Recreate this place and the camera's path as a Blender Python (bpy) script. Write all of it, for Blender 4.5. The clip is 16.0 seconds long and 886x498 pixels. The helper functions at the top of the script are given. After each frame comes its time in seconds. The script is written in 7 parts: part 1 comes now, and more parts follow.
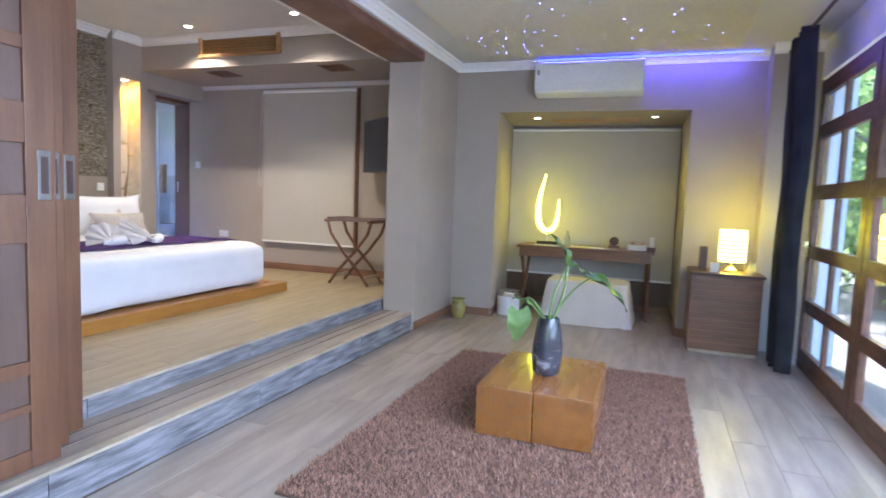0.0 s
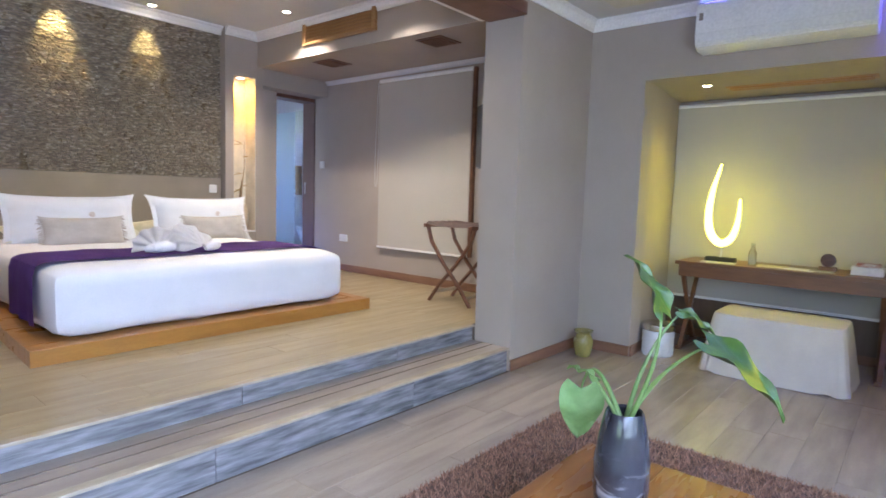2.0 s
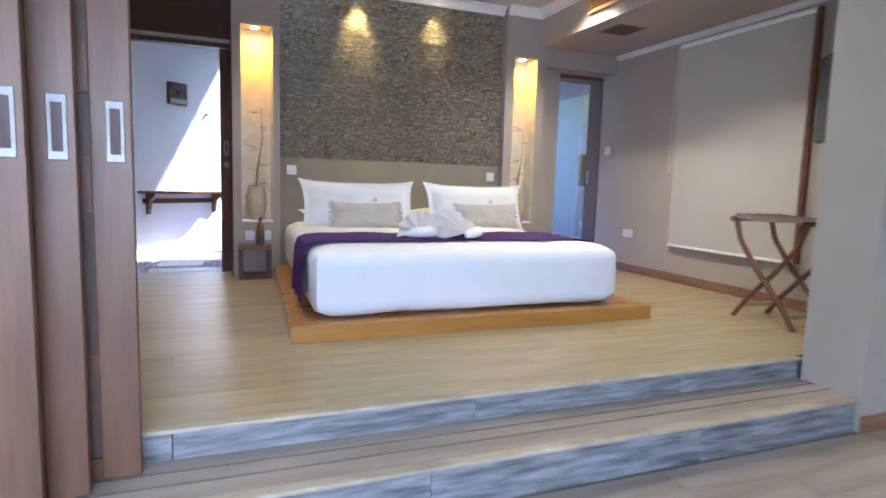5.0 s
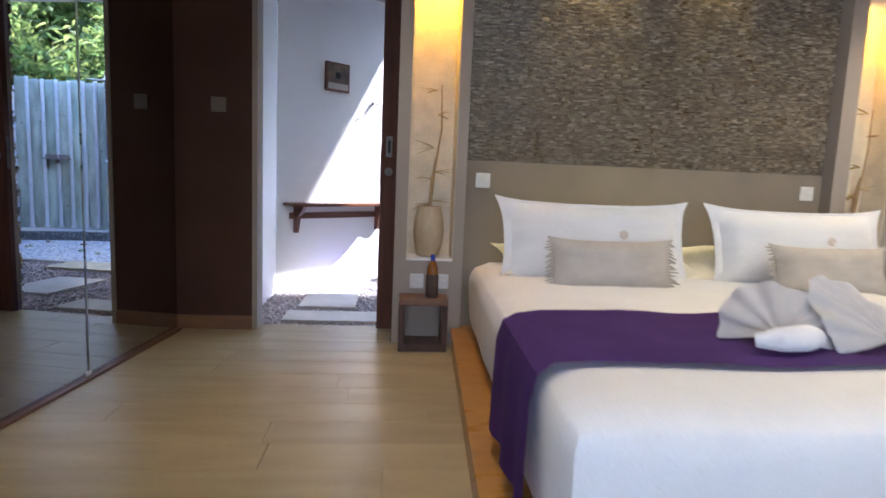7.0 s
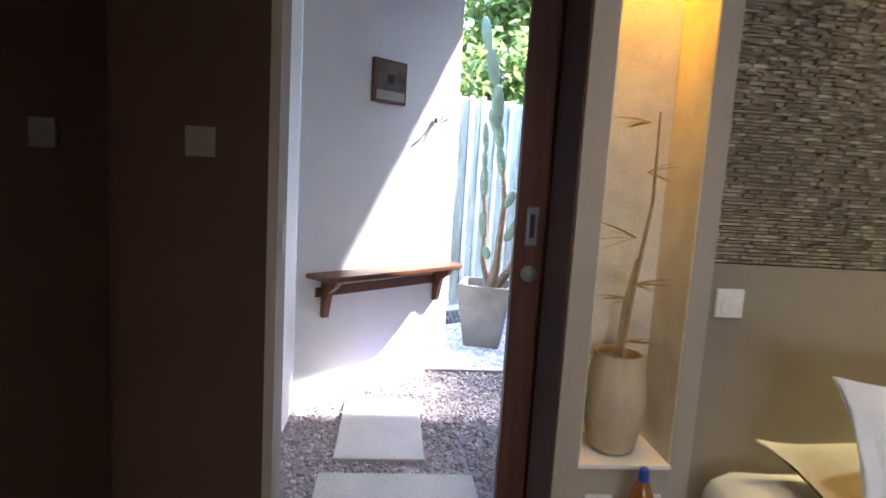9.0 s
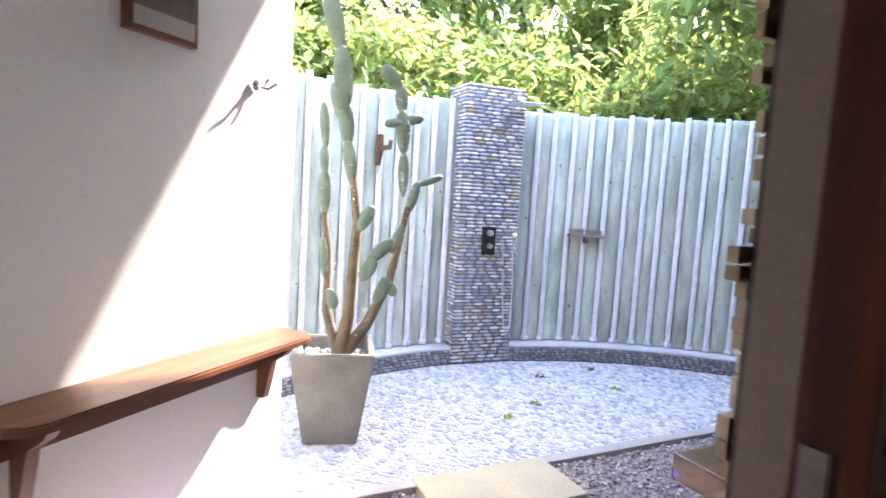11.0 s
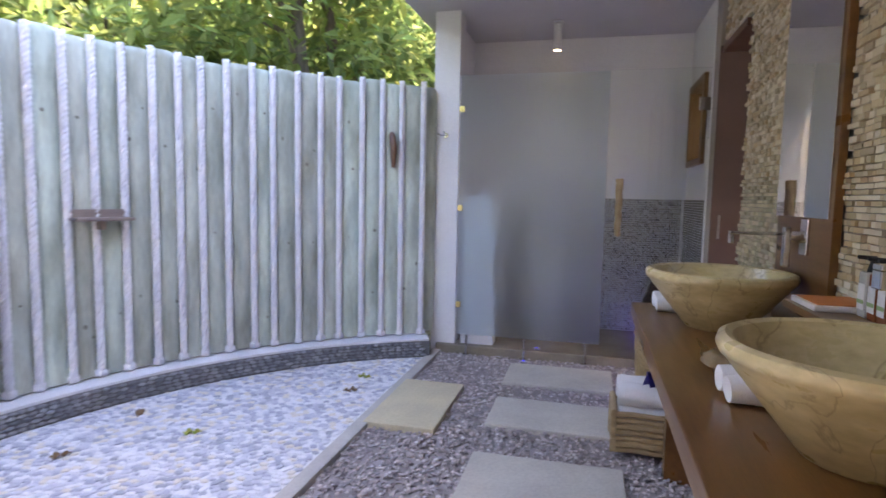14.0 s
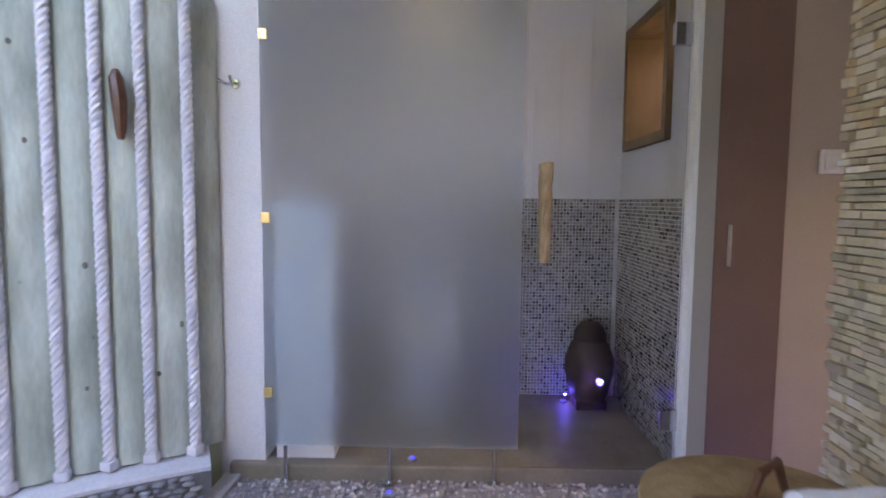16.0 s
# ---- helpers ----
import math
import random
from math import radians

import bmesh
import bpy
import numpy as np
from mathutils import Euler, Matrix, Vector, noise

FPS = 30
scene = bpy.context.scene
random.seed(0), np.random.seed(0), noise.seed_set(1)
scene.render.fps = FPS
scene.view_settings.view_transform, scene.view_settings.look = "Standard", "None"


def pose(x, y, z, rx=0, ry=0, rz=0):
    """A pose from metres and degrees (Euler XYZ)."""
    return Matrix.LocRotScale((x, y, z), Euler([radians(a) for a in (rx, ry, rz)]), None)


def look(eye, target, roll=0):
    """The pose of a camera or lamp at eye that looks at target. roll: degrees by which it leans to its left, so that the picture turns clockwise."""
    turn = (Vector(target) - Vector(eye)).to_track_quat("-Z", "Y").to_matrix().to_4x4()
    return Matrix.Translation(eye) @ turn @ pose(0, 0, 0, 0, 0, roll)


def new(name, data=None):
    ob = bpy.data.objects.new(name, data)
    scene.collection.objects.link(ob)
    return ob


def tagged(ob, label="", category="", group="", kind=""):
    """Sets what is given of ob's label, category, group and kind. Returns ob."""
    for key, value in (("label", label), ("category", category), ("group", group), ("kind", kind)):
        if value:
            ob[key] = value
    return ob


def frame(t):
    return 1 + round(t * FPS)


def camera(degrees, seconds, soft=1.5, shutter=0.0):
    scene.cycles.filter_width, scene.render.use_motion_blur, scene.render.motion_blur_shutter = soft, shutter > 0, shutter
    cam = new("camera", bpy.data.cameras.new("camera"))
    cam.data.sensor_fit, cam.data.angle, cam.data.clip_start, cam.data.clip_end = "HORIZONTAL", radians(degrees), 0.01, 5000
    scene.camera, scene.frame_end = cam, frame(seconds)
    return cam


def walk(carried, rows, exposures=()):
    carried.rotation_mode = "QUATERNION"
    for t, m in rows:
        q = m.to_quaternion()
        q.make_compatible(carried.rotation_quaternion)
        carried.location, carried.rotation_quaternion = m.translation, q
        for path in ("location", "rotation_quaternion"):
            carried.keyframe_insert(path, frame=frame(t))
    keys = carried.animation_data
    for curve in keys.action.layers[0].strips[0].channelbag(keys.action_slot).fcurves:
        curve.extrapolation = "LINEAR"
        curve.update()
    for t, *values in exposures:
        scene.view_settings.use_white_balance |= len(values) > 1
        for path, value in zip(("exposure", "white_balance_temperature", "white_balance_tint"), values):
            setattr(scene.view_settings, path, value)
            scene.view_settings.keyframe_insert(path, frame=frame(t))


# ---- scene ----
cam = camera(75.1, 16.0, soft=1.6, shutter=0.35)
PATH = [
    (0, (0.284, 0.553, 1.275), (-0.397, 2.425, 1.101), 2.2),
    (0.5, (0.329, 0.955, 1.255), (-0.579, 2.727, 1.072), 2.2),
    (1, (0.31, 1.385, 1.264), (-0.716, 3.091, 1.07), 2.2),
    (1.5, (0.329, 1.789, 1.245), (-0.814, 3.42, 1.061), 2.1),
    (2, (0.434, 2.103, 1.282), (-0.845, 3.629, 1.092), 1.8),
    (2.5, (0.637, 2.239, 1.266), (-0.849, 3.564, 1.076), 1.4),
    (3, (0.887, 2.233, 1.229), (-0.697, 3.44, 1.051), 1.7),
    (3.2, (0.969, 2.245, 1.225), (-0.644, 3.413, 1.048), 1.6),
    (5.3, (-0.316, 2.752, 1.172), (-2.208, 3.358, 0.936), 1.9),
    (5.5, (-0.525, 2.822, 1.19), (-2.441, 3.34, 0.947), 2.0),
    (6, (-1.088, 2.848, 1.173), (-3.037, 3.221, 0.928), 2.0),
    (6.5, (-1.614, 2.808, 1.195), (-3.585, 3.042, 0.951), 2.3),
    (7, (-2.14, 2.755, 1.269), (-4.117, 2.929, 1.023), 2.4),
    (7.5, (-2.603, 2.661, 1.44), (-4.584, 2.753, 1.184), 2.6),
    (8, (-3.04, 2.532, 1.526), (-5.022, 2.606, 1.27), 2.8),
    (8.2, (-3.212, 2.48, 1.547), (-5.194, 2.557, 1.291), 2.9),
    (10.3, (-5.06, 2.089, 1.597), (-6.948, 2.715, 1.383), 3.6),
    (10.5, (-5.189, 2.106, 1.585), (-7.046, 2.818, 1.382), 3.5),
    (11, (-5.521, 2.231, 1.579), (-7.311, 3.103, 1.391), 3.4),
    (11.5, (-5.813, 2.336, 1.579), (-7.524, 3.356, 1.399), 3.5),
    (12, (-6.073, 2.448, 1.509), (-7.654, 3.663, 1.348), 3.1),
    (12.5, (-6.28, 2.491, 1.463), (-7.657, 3.935, 1.318), 2.7),
    (13, (-6.448, 2.466, 1.447), (-7.576, 4.112, 1.307), 2.4),
    (13.5, (-6.598, 2.53, 1.427), (-7.391, 4.36, 1.279), 1.7),
    (14, (-6.691, 2.763, 1.465), (-7.181, 4.694, 1.284), 1.1),
    (14.5, (-6.759, 3.156, 1.441), (-7.038, 5.129, 1.266), 0.6),
    (15, (-6.816, 3.643, 1.437), (-6.964, 5.631, 1.265), 0.4),
    (15.5, (-6.843, 4.195, 1.448), (-6.932, 6.186, 1.277), 0.4),
    (16, (-6.873, 4.705, 1.452), (-6.911, 6.698, 1.289), 0.5),
]
EXPOSURE = [(0.0, 4.57, 5130, 19), (3.2, 4.6, 5130, 19), (5.2, 4.52, 5000, 15), (6.3, 4.4, 5080, 15), (7.3, 4.25, 5500, 16), (8.2, 4.4, 5650, 15), (9.6, 4.05, 5900, 14),
            (10.4, 4.18, 6700, 19), (11.2, 4.22, 7000, 20), (12.2, 4.06, 7200, 24), (13.5, 3.78, 7300, 25), (14.5, 3.95, 7500, 27), (16.0, 4.05, 7500, 27)]
walk(cam, [(t, look(eye, target, roll)) for t, eye, target, roll in PATH], EXPOSURE)

# ---- world, sun, daylight through the glass doors ----
SUN_DIR = Vector((-0.265, 0.66, 0.69)).normalized()
world = bpy.data.worlds.new("world")
scene.world = world
world.use_nodes = True
wn = world.node_tree
wn.nodes.clear()
sky = wn.nodes.new("ShaderNodeTexSky")
sky.sky_type = "NISHITA"
sky.sun_disc = False
sky.sun_elevation = math.asin(SUN_DIR.z)
sky.sun_rotation = math.atan2(SUN_DIR.x, SUN_DIR.y)
bg = wn.nodes.new("ShaderNodeBackground")
bg.inputs["Strength"].default_value = 0.15
wo = wn.nodes.new("ShaderNodeOutputWorld")
wn.links.new(sky.outputs[0], bg.inputs[0])
wn.links.new(bg.outputs[0], wo.inputs[0])


LAMP_LEVEL = 0.14   # lamps against the daylight


def lamp(name, kind, m, energy, color=(1, 1, 1), **kw):
    data = bpy.data.lights.new(name, kind)
    data.energy, data.color = energy * (1.0 if kind == "SUN" else LAMP_LEVEL), color
    if kind == "SUN":
        data.angle = kw["angle"]
    if kind == "AREA":
        data.shape, data.size, data.size_y = "RECTANGLE", kw["size"][0], kw["size"][1]
    if kind in ("POINT", "SPOT"):
        data.shadow_soft_size = kw.get("soft", 0.03)
    if kind == "SPOT":
        data.spot_size, data.spot_blend = radians(kw.get("cone", 60)), kw.get("blend", 0.6)
    ob = new(name, data)
    ob.matrix_world = m
    return ob


lamp("sun", "SUN", look((-10, 20, 20), Vector((-10, 20, 20)) - SUN_DIR), 2.2, (1.0, 0.94, 0.85), angle=radians(1.8))
# sky light in the lounge's glass front and toilet window; added fill from behind
lamp("daylight_lounge", "AREA", look((1.57, 1.9, 1.3), (0.2, 2.0, 0.1)), 80, (0.84, 0.90, 1.0), size=(3.6, 2.2))
lamp("fill_rear", "AREA", look((-0.2, -1.55, 1.4), (-0.2, 0.0, 0.6)), 9, (0.88, 0.93, 1.0), size=(2.6, 2.0))
lamp("daylight_window", "AREA", look((-5.58, 7.69, 2.05), (-7.0, 7.69, 1.9)), 0.25, (0.9, 0.95, 1.0), size=(0.5, 0.5))

# ---- materials ----
def mat(name, color, rough=0.6, metal=0.0, color2=None, scale=8.0, stretch=(1, 1, 1), bump=0.0, fine=60.0, rand=0.0,
        island=0.0, stain=0.0, spec=0.5, emit=None, coat=0.0, hue=0.0):
    """A surface with two scales of variation: broad patches between two colours, and fine grain with relief."""
    m = bpy.data.materials.new(name)
    m.use_nodes = True
    nt = m.node_tree
    N, L = nt.nodes, nt.links
    b = N["Principled BSDF"]
    b.inputs["Roughness"].default_value = rough
    b.inputs["Metallic"].default_value = metal
    b.inputs["Specular IOR Level"].default_value = spec
    b.inputs["Coat Weight"].default_value = coat
    if emit:
        b.inputs["Emission Color"].default_value = (*emit[0], 1)
        b.inputs["Emission Strength"].default_value = emit[1]
    tc = N.new("ShaderNodeTexCoord")
    mp = N.new("ShaderNodeMapping")
    mp.inputs["Scale"].default_value = stretch
    L.new(tc.outputs["Object"], mp.inputs["Vector"])
    vec = mp.outputs["Vector"]
    if rand or island:
        if rand:
            src = N.new("ShaderNodeObjectInfo").outputs["Random"]
        else:
            src = N.new("ShaderNodeNewGeometry").outputs["Random Per Island"]
        off = N.new("ShaderNodeVectorMath")
        off.operation = "MULTIPLY_ADD"
        L.new(src, off.inputs[0])
        off.inputs[1].default_value = (37.0, 19.0, 53.0)
        L.new(vec, off.inputs[2])
        vec = off.outputs[0]
    n1 = N.new("ShaderNodeTexNoise")
    n1.inputs["Scale"].default_value = scale
    n1.inputs["Detail"].default_value = 5
    L.new(vec, n1.inputs["Vector"])
    n2 = N.new("ShaderNodeTexNoise")
    n2.inputs["Scale"].default_value = fine
    n2.inputs["Detail"].default_value = 4
    L.new(vec, n2.inputs["Vector"])
    c2 = color2 or tuple(c * 0.8 for c in color)
    mix = N.new("ShaderNodeMix")
    mix.data_type = "RGBA"
    mix.inputs["A"].default_value = (*color, 1)
    mix.inputs["B"].default_value = (*c2, 1)
    ramp = N.new("ShaderNodeMapRange")
    ramp.inputs["From Min"].default_value = 0.35
    ramp.inputs["From Max"].default_value = 0.68
    L.new(n1.outputs["Fac"], ramp.inputs["Value"])
    L.new(ramp.outputs[0], mix.inputs["Factor"])
    out = mix.outputs["Result"]
    g = N.new("ShaderNodeMix")
    g.data_type, g.blend_type = "RGBA", "MULTIPLY"
    g.inputs["Factor"].default_value = 0.35
    gr = N.new("ShaderNodeMapRange")
    gr.inputs["From Min"].default_value, gr.inputs["From Max"].default_value = 0.3, 0.75
    gr.inputs["To Min"].default_value, gr.inputs["To Max"].default_value = 0.7, 1.2
    L.new(n2.outputs["Fac"], gr.inputs["Value"])
    L.new(out, g.inputs["A"])
    L.new(gr.outputs[0], g.inputs["B"])
    out = g.outputs["Result"]
    if rand or island:
        hs = N.new("ShaderNodeHueSaturation")
        v = N.new("ShaderNodeMapRange")
        amt = rand or island
        v.inputs["To Min"].default_value, v.inputs["To Max"].default_value = 1 - amt, 1 + amt
        L.new(src, v.inputs["Value"])
        L.new(v.outputs[0], hs.inputs["Value"])
        if hue:
            wn_ = N.new("ShaderNodeTexWhiteNoise")
            wn_.noise_dimensions = "1D"
            L.new(src, wn_.inputs["W"])
            h = N.new("ShaderNodeMapRange")
            h.inputs["To Min"].default_value, h.inputs["To Max"].default_value = 0.5 - hue, 0.5 + hue
            L.new(wn_.outputs["Value"], h.inputs["Value"])
            L.new(h.outputs[0], hs.inputs["Hue"])
        L.new(out, hs.inputs["Color"])
        out = hs.outputs["Color"]
    L.new(out, b.inputs["Base Color"])
    if bump:
        bp = N.new("ShaderNodeBump")
        bp.inputs["Strength"].default_value = min(1.0, bump)
        bp.inputs["Distance"].default_value = 0.004
        L.new(n2.outputs["Fac"], bp.inputs["Height"])
        L.new(bp.outputs[0], b.inputs["Normal"])
    rr = N.new("ShaderNodeMapRange")
    rr.inputs["To Min"].default_value, rr.inputs["To Max"].default_value = max(0.02, rough - 0.1), min(1, rough + 0.1)
    L.new(n1.outputs["Fac"], rr.inputs["Value"])
    L.new(rr.outputs[0], b.inputs["Roughness"])
    return m


def pebble_mat(name, stops, rough=0.5, bump=0.3, single=False):
    """Each pebble takes one of several colours, by its island or, where it is an object, by its object."""
    m = mat(name, (0.5, 0.5, 0.5), rough, bump=bump, fine=90)
    N, L = m.node_tree.nodes, m.node_tree.links
    b = N["Principled BSDF"]
    old = b.inputs["Base Color"].links[0].from_socket
    ge = N.new("ShaderNodeNewGeometry")
    cr = N.new("ShaderNodeValToRGB")
    cr.color_ramp.interpolation = "CONSTANT"
    el = cr.color_ramp.elements
    while len(el) < len(stops):
        el.new(0.5)
    for e, (p, c) in zip(el, stops):
        e.position, e.color = p, (*c, 1)
    L.new(N.new("ShaderNodeObjectInfo").outputs["Random"] if single else ge.outputs["Random Per Island"], cr.inputs[0])
    mx = N.new("ShaderNodeMix")
    mx.data_type, mx.blend_type = "RGBA", "OVERLAY"
    mx.inputs["Factor"].default_value = 0.6
    L.new(cr.outputs[0], mx.inputs["A"])
    L.new(old, mx.inputs["B"])
    L.new(mx.outputs["Result"], b.inputs["Base Color"])
    return m


def glass_mat(name, rough=0.0, tint=(1, 1, 1), alpha=0.0):
    m = bpy.data.materials.new(name)
    m.use_nodes = True
    b = m.node_tree.nodes["Principled BSDF"]
    b.inputs["Base Color"].default_value = (*tint, 1)
    b.inputs["Transmission Weight"].default_value = 1.0
    b.inputs["Roughness"].default_value = rough
    b.inputs["IOR"].default_value = 1.45
    return m


def glow(name, color, strength):
    m = bpy.data.materials.new(name)
    m.use_nodes = True
    b = m.node_tree.nodes["Principled BSDF"]
    b.inputs["Base Color"].default_value = (*color, 1)
    b.inputs["Emission Color"].default_value = (*color, 1)
    b.inputs["Emission Strength"].default_value = strength
    return m


M = {}
M["taupe"] = mat("taupe_paint", (0.37, 0.315, 0.265), 0.85, color2=(0.345, 0.295, 0.245), scale=2.5, bump=0.15, fine=220)
# headboard panel: a darker taupe than the walls, with fine relief
M["headboard"] = mat("headboard_taupe", (0.25, 0.21, 0.165), 0.9, color2=(0.22, 0.185, 0.145), scale=3, bump=0.3, fine=300)
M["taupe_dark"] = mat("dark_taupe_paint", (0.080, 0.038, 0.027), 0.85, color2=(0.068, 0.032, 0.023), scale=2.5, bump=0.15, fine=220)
# brown that holds the taupe wall's shade at the bathroom doorway
M["jamb_shade"] = mat("shaded_jamb_brown", (0.15, 0.095, 0.075), 0.85, color2=(0.13, 0.082, 0.065), scale=2.5, bump=0.15, fine=220)
M["white"] = mat("white_paint", (0.80, 0.79, 0.77), 0.8, color2=(0.76, 0.75, 0.73), scale=2.0, bump=0.12, fine=180)
M["ceiling"] = mat("ceiling_paint", (0.62, 0.60, 0.57), 0.9, color2=(0.58, 0.56, 0.535), scale=1.5, bump=0.05, fine=150)
M["star_panel"] = mat("star_panel_paint", (0.62, 0.58, 0.47), 0.9, color2=(0.59, 0.55, 0.45), scale=1.5)
M["soffit"] = mat("soffit_paint", (0.62, 0.60, 0.60), 0.85, color2=(0.58, 0.56, 0.56), scale=2.0, bump=0.1, fine=150)
M["crown"] = mat("crown_paint", (0.80, 0.78, 0.76), 0.6, color2=(0.76, 0.74, 0.72), scale=3)
M["cream_edge"] = mat("cream_render", (0.72, 0.66, 0.52), 0.85, bump=0.2, fine=120)
M["plank_lounge"] = mat("grey_oak_plank", (0.37, 0.305, 0.235), 0.34, color2=(0.26, 0.21, 0.16), scale=3.0, stretch=(4, 0.6, 4), bump=0.12, fine=70, rand=0.07)
M["plank_bed"] = mat("tan_oak_plank", (0.375, 0.30, 0.165), 0.34, color2=(0.31, 0.24, 0.13), scale=3.0, stretch=(4, 0.6, 4), bump=0.12, fine=70, rand=0.06)
M["gap"] = mat("floor_joint", (0.17, 0.135, 0.10), 0.8)
M["riser"] = mat("weathered_grey_board", (0.27, 0.265, 0.27), 0.7, color2=(0.085, 0.082, 0.082), scale=2.4, stretch=(8, 1.7, 16), bump=0.6, fine=12, rand=0.06)
M["nosing"] = mat("worn_step_edge", (0.46, 0.39, 0.27), 0.45, color2=(0.30, 0.25, 0.18), scale=9, stretch=(1, 0.5, 1))
M["door_wood"] = mat("reddish_brown_wood", (0.15, 0.07, 0.03), 0.42, color2=(0.105, 0.046, 0.02), scale=4, stretch=(6, 6, 0.6), bump=0.15, fine=50)
M["door_inset"] = mat("brown_wood_inset", (0.115, 0.07, 0.047), 0.5, color2=(0.09, 0.055, 0.037), scale=4, stretch=(6, 6, 0.6), bump=0.15, fine=50)
M["dark_wood"] = mat("dark_stained_wood", (0.075, 0.034, 0.022), 0.5, color2=(0.045, 0.021, 0.014), scale=5, stretch=(6, 6, 0.6), bump=0.15, fine=50)
M["red_wood"] = mat("mahogany", (0.16, 0.07, 0.035), 0.4, color2=(0.10, 0.042, 0.022), scale=4, stretch=(1, 1, 5), bump=0.15, fine=50)
M["base_wood"] = mat("skirting_wood", (0.24, 0.125, 0.07), 0.45, color2=(0.18, 0.09, 0.05), scale=4, stretch=(1, 1, 6), bump=0.1)
M["honey"] = mat("honey_wood", (0.42, 0.20, 0.035), 0.3, color2=(0.33, 0.145, 0.025), scale=3, stretch=(5, 0.8, 5), bump=0.1, fine=50, coat=0.2)
M["table_wood"] = mat("amber_table_wood", (0.30, 0.125, 0.028), 0.28, color2=(0.21, 0.08, 0.018), scale=3, stretch=(5, 0.7, 5), bump=0.08, fine=60, coat=0.3)
M["desk_wood"] = mat("desk_wood", (0.17, 0.075, 0.03), 0.38, color2=(0.11, 0.048, 0.02), scale=4, stretch=(0.8, 5, 5), bump=0.12, fine=60)
M["vanity_wood"] = mat("vanity_wood", (0.20, 0.088, 0.022), 0.30, color2=(0.115, 0.048, 0.012), scale=3, stretch=(6, 0.6, 6), bump=0.12, fine=60, coat=0.2)
M["shelf_wood"] = mat("dark_reddish_shelf_wood", (0.14, 0.052, 0.02), 0.4, color2=(0.09, 0.032, 0.013), scale=3, stretch=(1, 6, 6), bump=0.15, fine=60)
M["window_wood"] = mat("brown_window_wood", (0.27, 0.15, 0.05), 0.4, color2=(0.20, 0.105, 0.035), scale=4, stretch=(4, 4, 0.7), bump=0.15, fine=50)
M["vent_wood"] = mat("grille_wood", (0.40, 0.22, 0.08), 0.45, color2=(0.30, 0.155, 0.055), scale=5, stretch=(0.6, 5, 5), bump=0.1)
M["grey_shelf"] = mat("weathered_shelf_wood", (0.30, 0.24, 0.21), 0.7, color2=(0.22, 0.17, 0.145), scale=6, stretch=(4, 0.6, 4), bump=0.3)
M["black"] = mat("black_void", (0.015, 0.013, 0.012), 0.8)
M["metal"] = mat("brushed_steel", (0.62, 0.62, 0.62), 0.3, 1.0, color2=(0.52, 0.52, 0.52), scale=8, bump=0.05)
M["dull_steel"] = mat("dull_steel", (0.22, 0.205, 0.195), 0.45, 1.0, color2=(0.17, 0.155, 0.145), scale=8, bump=0.05)
M["chrome"] = mat("chrome", (0.75, 0.75, 0.76), 0.1, 1.0, color2=(0.7, 0.7, 0.71), scale=5)
M["plastic_white"] = mat("white_plastic", (0.66, 0.65, 0.64), 0.35, color2=(0.63, 0.62, 0.61), scale=4)
M["switch_brown"] = mat("taupe_switch_plate", (0.23, 0.19, 0.165), 0.4, color2=(0.21, 0.175, 0.15), scale=4)
M["linen"] = mat("white_bed_linen", (0.74, 0.735, 0.74), 0.85, color2=(0.70, 0.695, 0.70), scale=5, bump=0.25, fine=260)
M["purple"] = mat("purple_bed_runner", (0.115, 0.042, 0.25), 0.8, color2=(0.095, 0.034, 0.21), scale=6, bump=0.4, fine=300)
M["beige"] = mat("beige_linen", (0.46, 0.42, 0.37), 0.85, color2=(0.40, 0.365, 0.32), scale=8, bump=0.4, fine=280)
M["cream"] = mat("cream_sheet", (0.72, 0.66, 0.50), 0.85, bump=0.2, fine=200)
M["towel"] = mat("white_towel", (0.80, 0.79, 0.80), 0.95, color2=(0.74, 0.73, 0.74), scale=12, bump=0.8, fine=320)
M["bench_cloth"] = mat("cream_skirted_cloth", (0.60, 0.54, 0.44), 0.85, color2=(0.54, 0.485, 0.395), scale=5, bump=0.35, fine=240)
M["blind"] = mat("roller_blind_fabric", (0.46, 0.425, 0.37), 0.9, color2=(0.44, 0.405, 0.35), scale=2, bump=0.3, fine=400)
M["curtain"] = mat("charcoal_curtain", (0.055, 0.055, 0.062), 0.85, color2=(0.042, 0.042, 0.048), scale=6, bump=0.3, fine=250)
M["rug"] = mat("brown_shag", (0.38, 0.225, 0.15), 0.95, color2=(0.27, 0.15, 0.10), scale=9, island=0.45, spec=0.2)
M["rug_base"] = mat("rug_backing", (0.12, 0.07, 0.045), 0.95)
M["leaf"] = mat("glossy_leaf", (0.028, 0.065, 0.006), 0.36, color2=(0.06, 0.105, 0.012), scale=9, stretch=(1, 1, 1), bump=0.2, fine=60)
M["leaf_pale"] = mat("pale_leaf", (0.24, 0.36, 0.13), 0.4, color2=(0.16, 0.27, 0.08), scale=14, bump=0.2)
M["stem"] = mat("green_stem", (0.16, 0.25, 0.07), 0.45, color2=(0.12, 0.19, 0.05), scale=14)
M["bark"] = mat("bark", (0.15, 0.115, 0.08), 0.9, color2=(0.08, 0.065, 0.05), scale=8, stretch=(3, 3, 0.6), bump=0.8, fine=30)
M["mirror"] = None
mm = bpy.data.materials.new("mirror_glass")
mm.use_nodes = True
_b = mm.node_tree.nodes["Principled BSDF"]
_b.inputs["Metallic"].default_value, _b.inputs["Roughness"].default_value = 1.0, 0.015
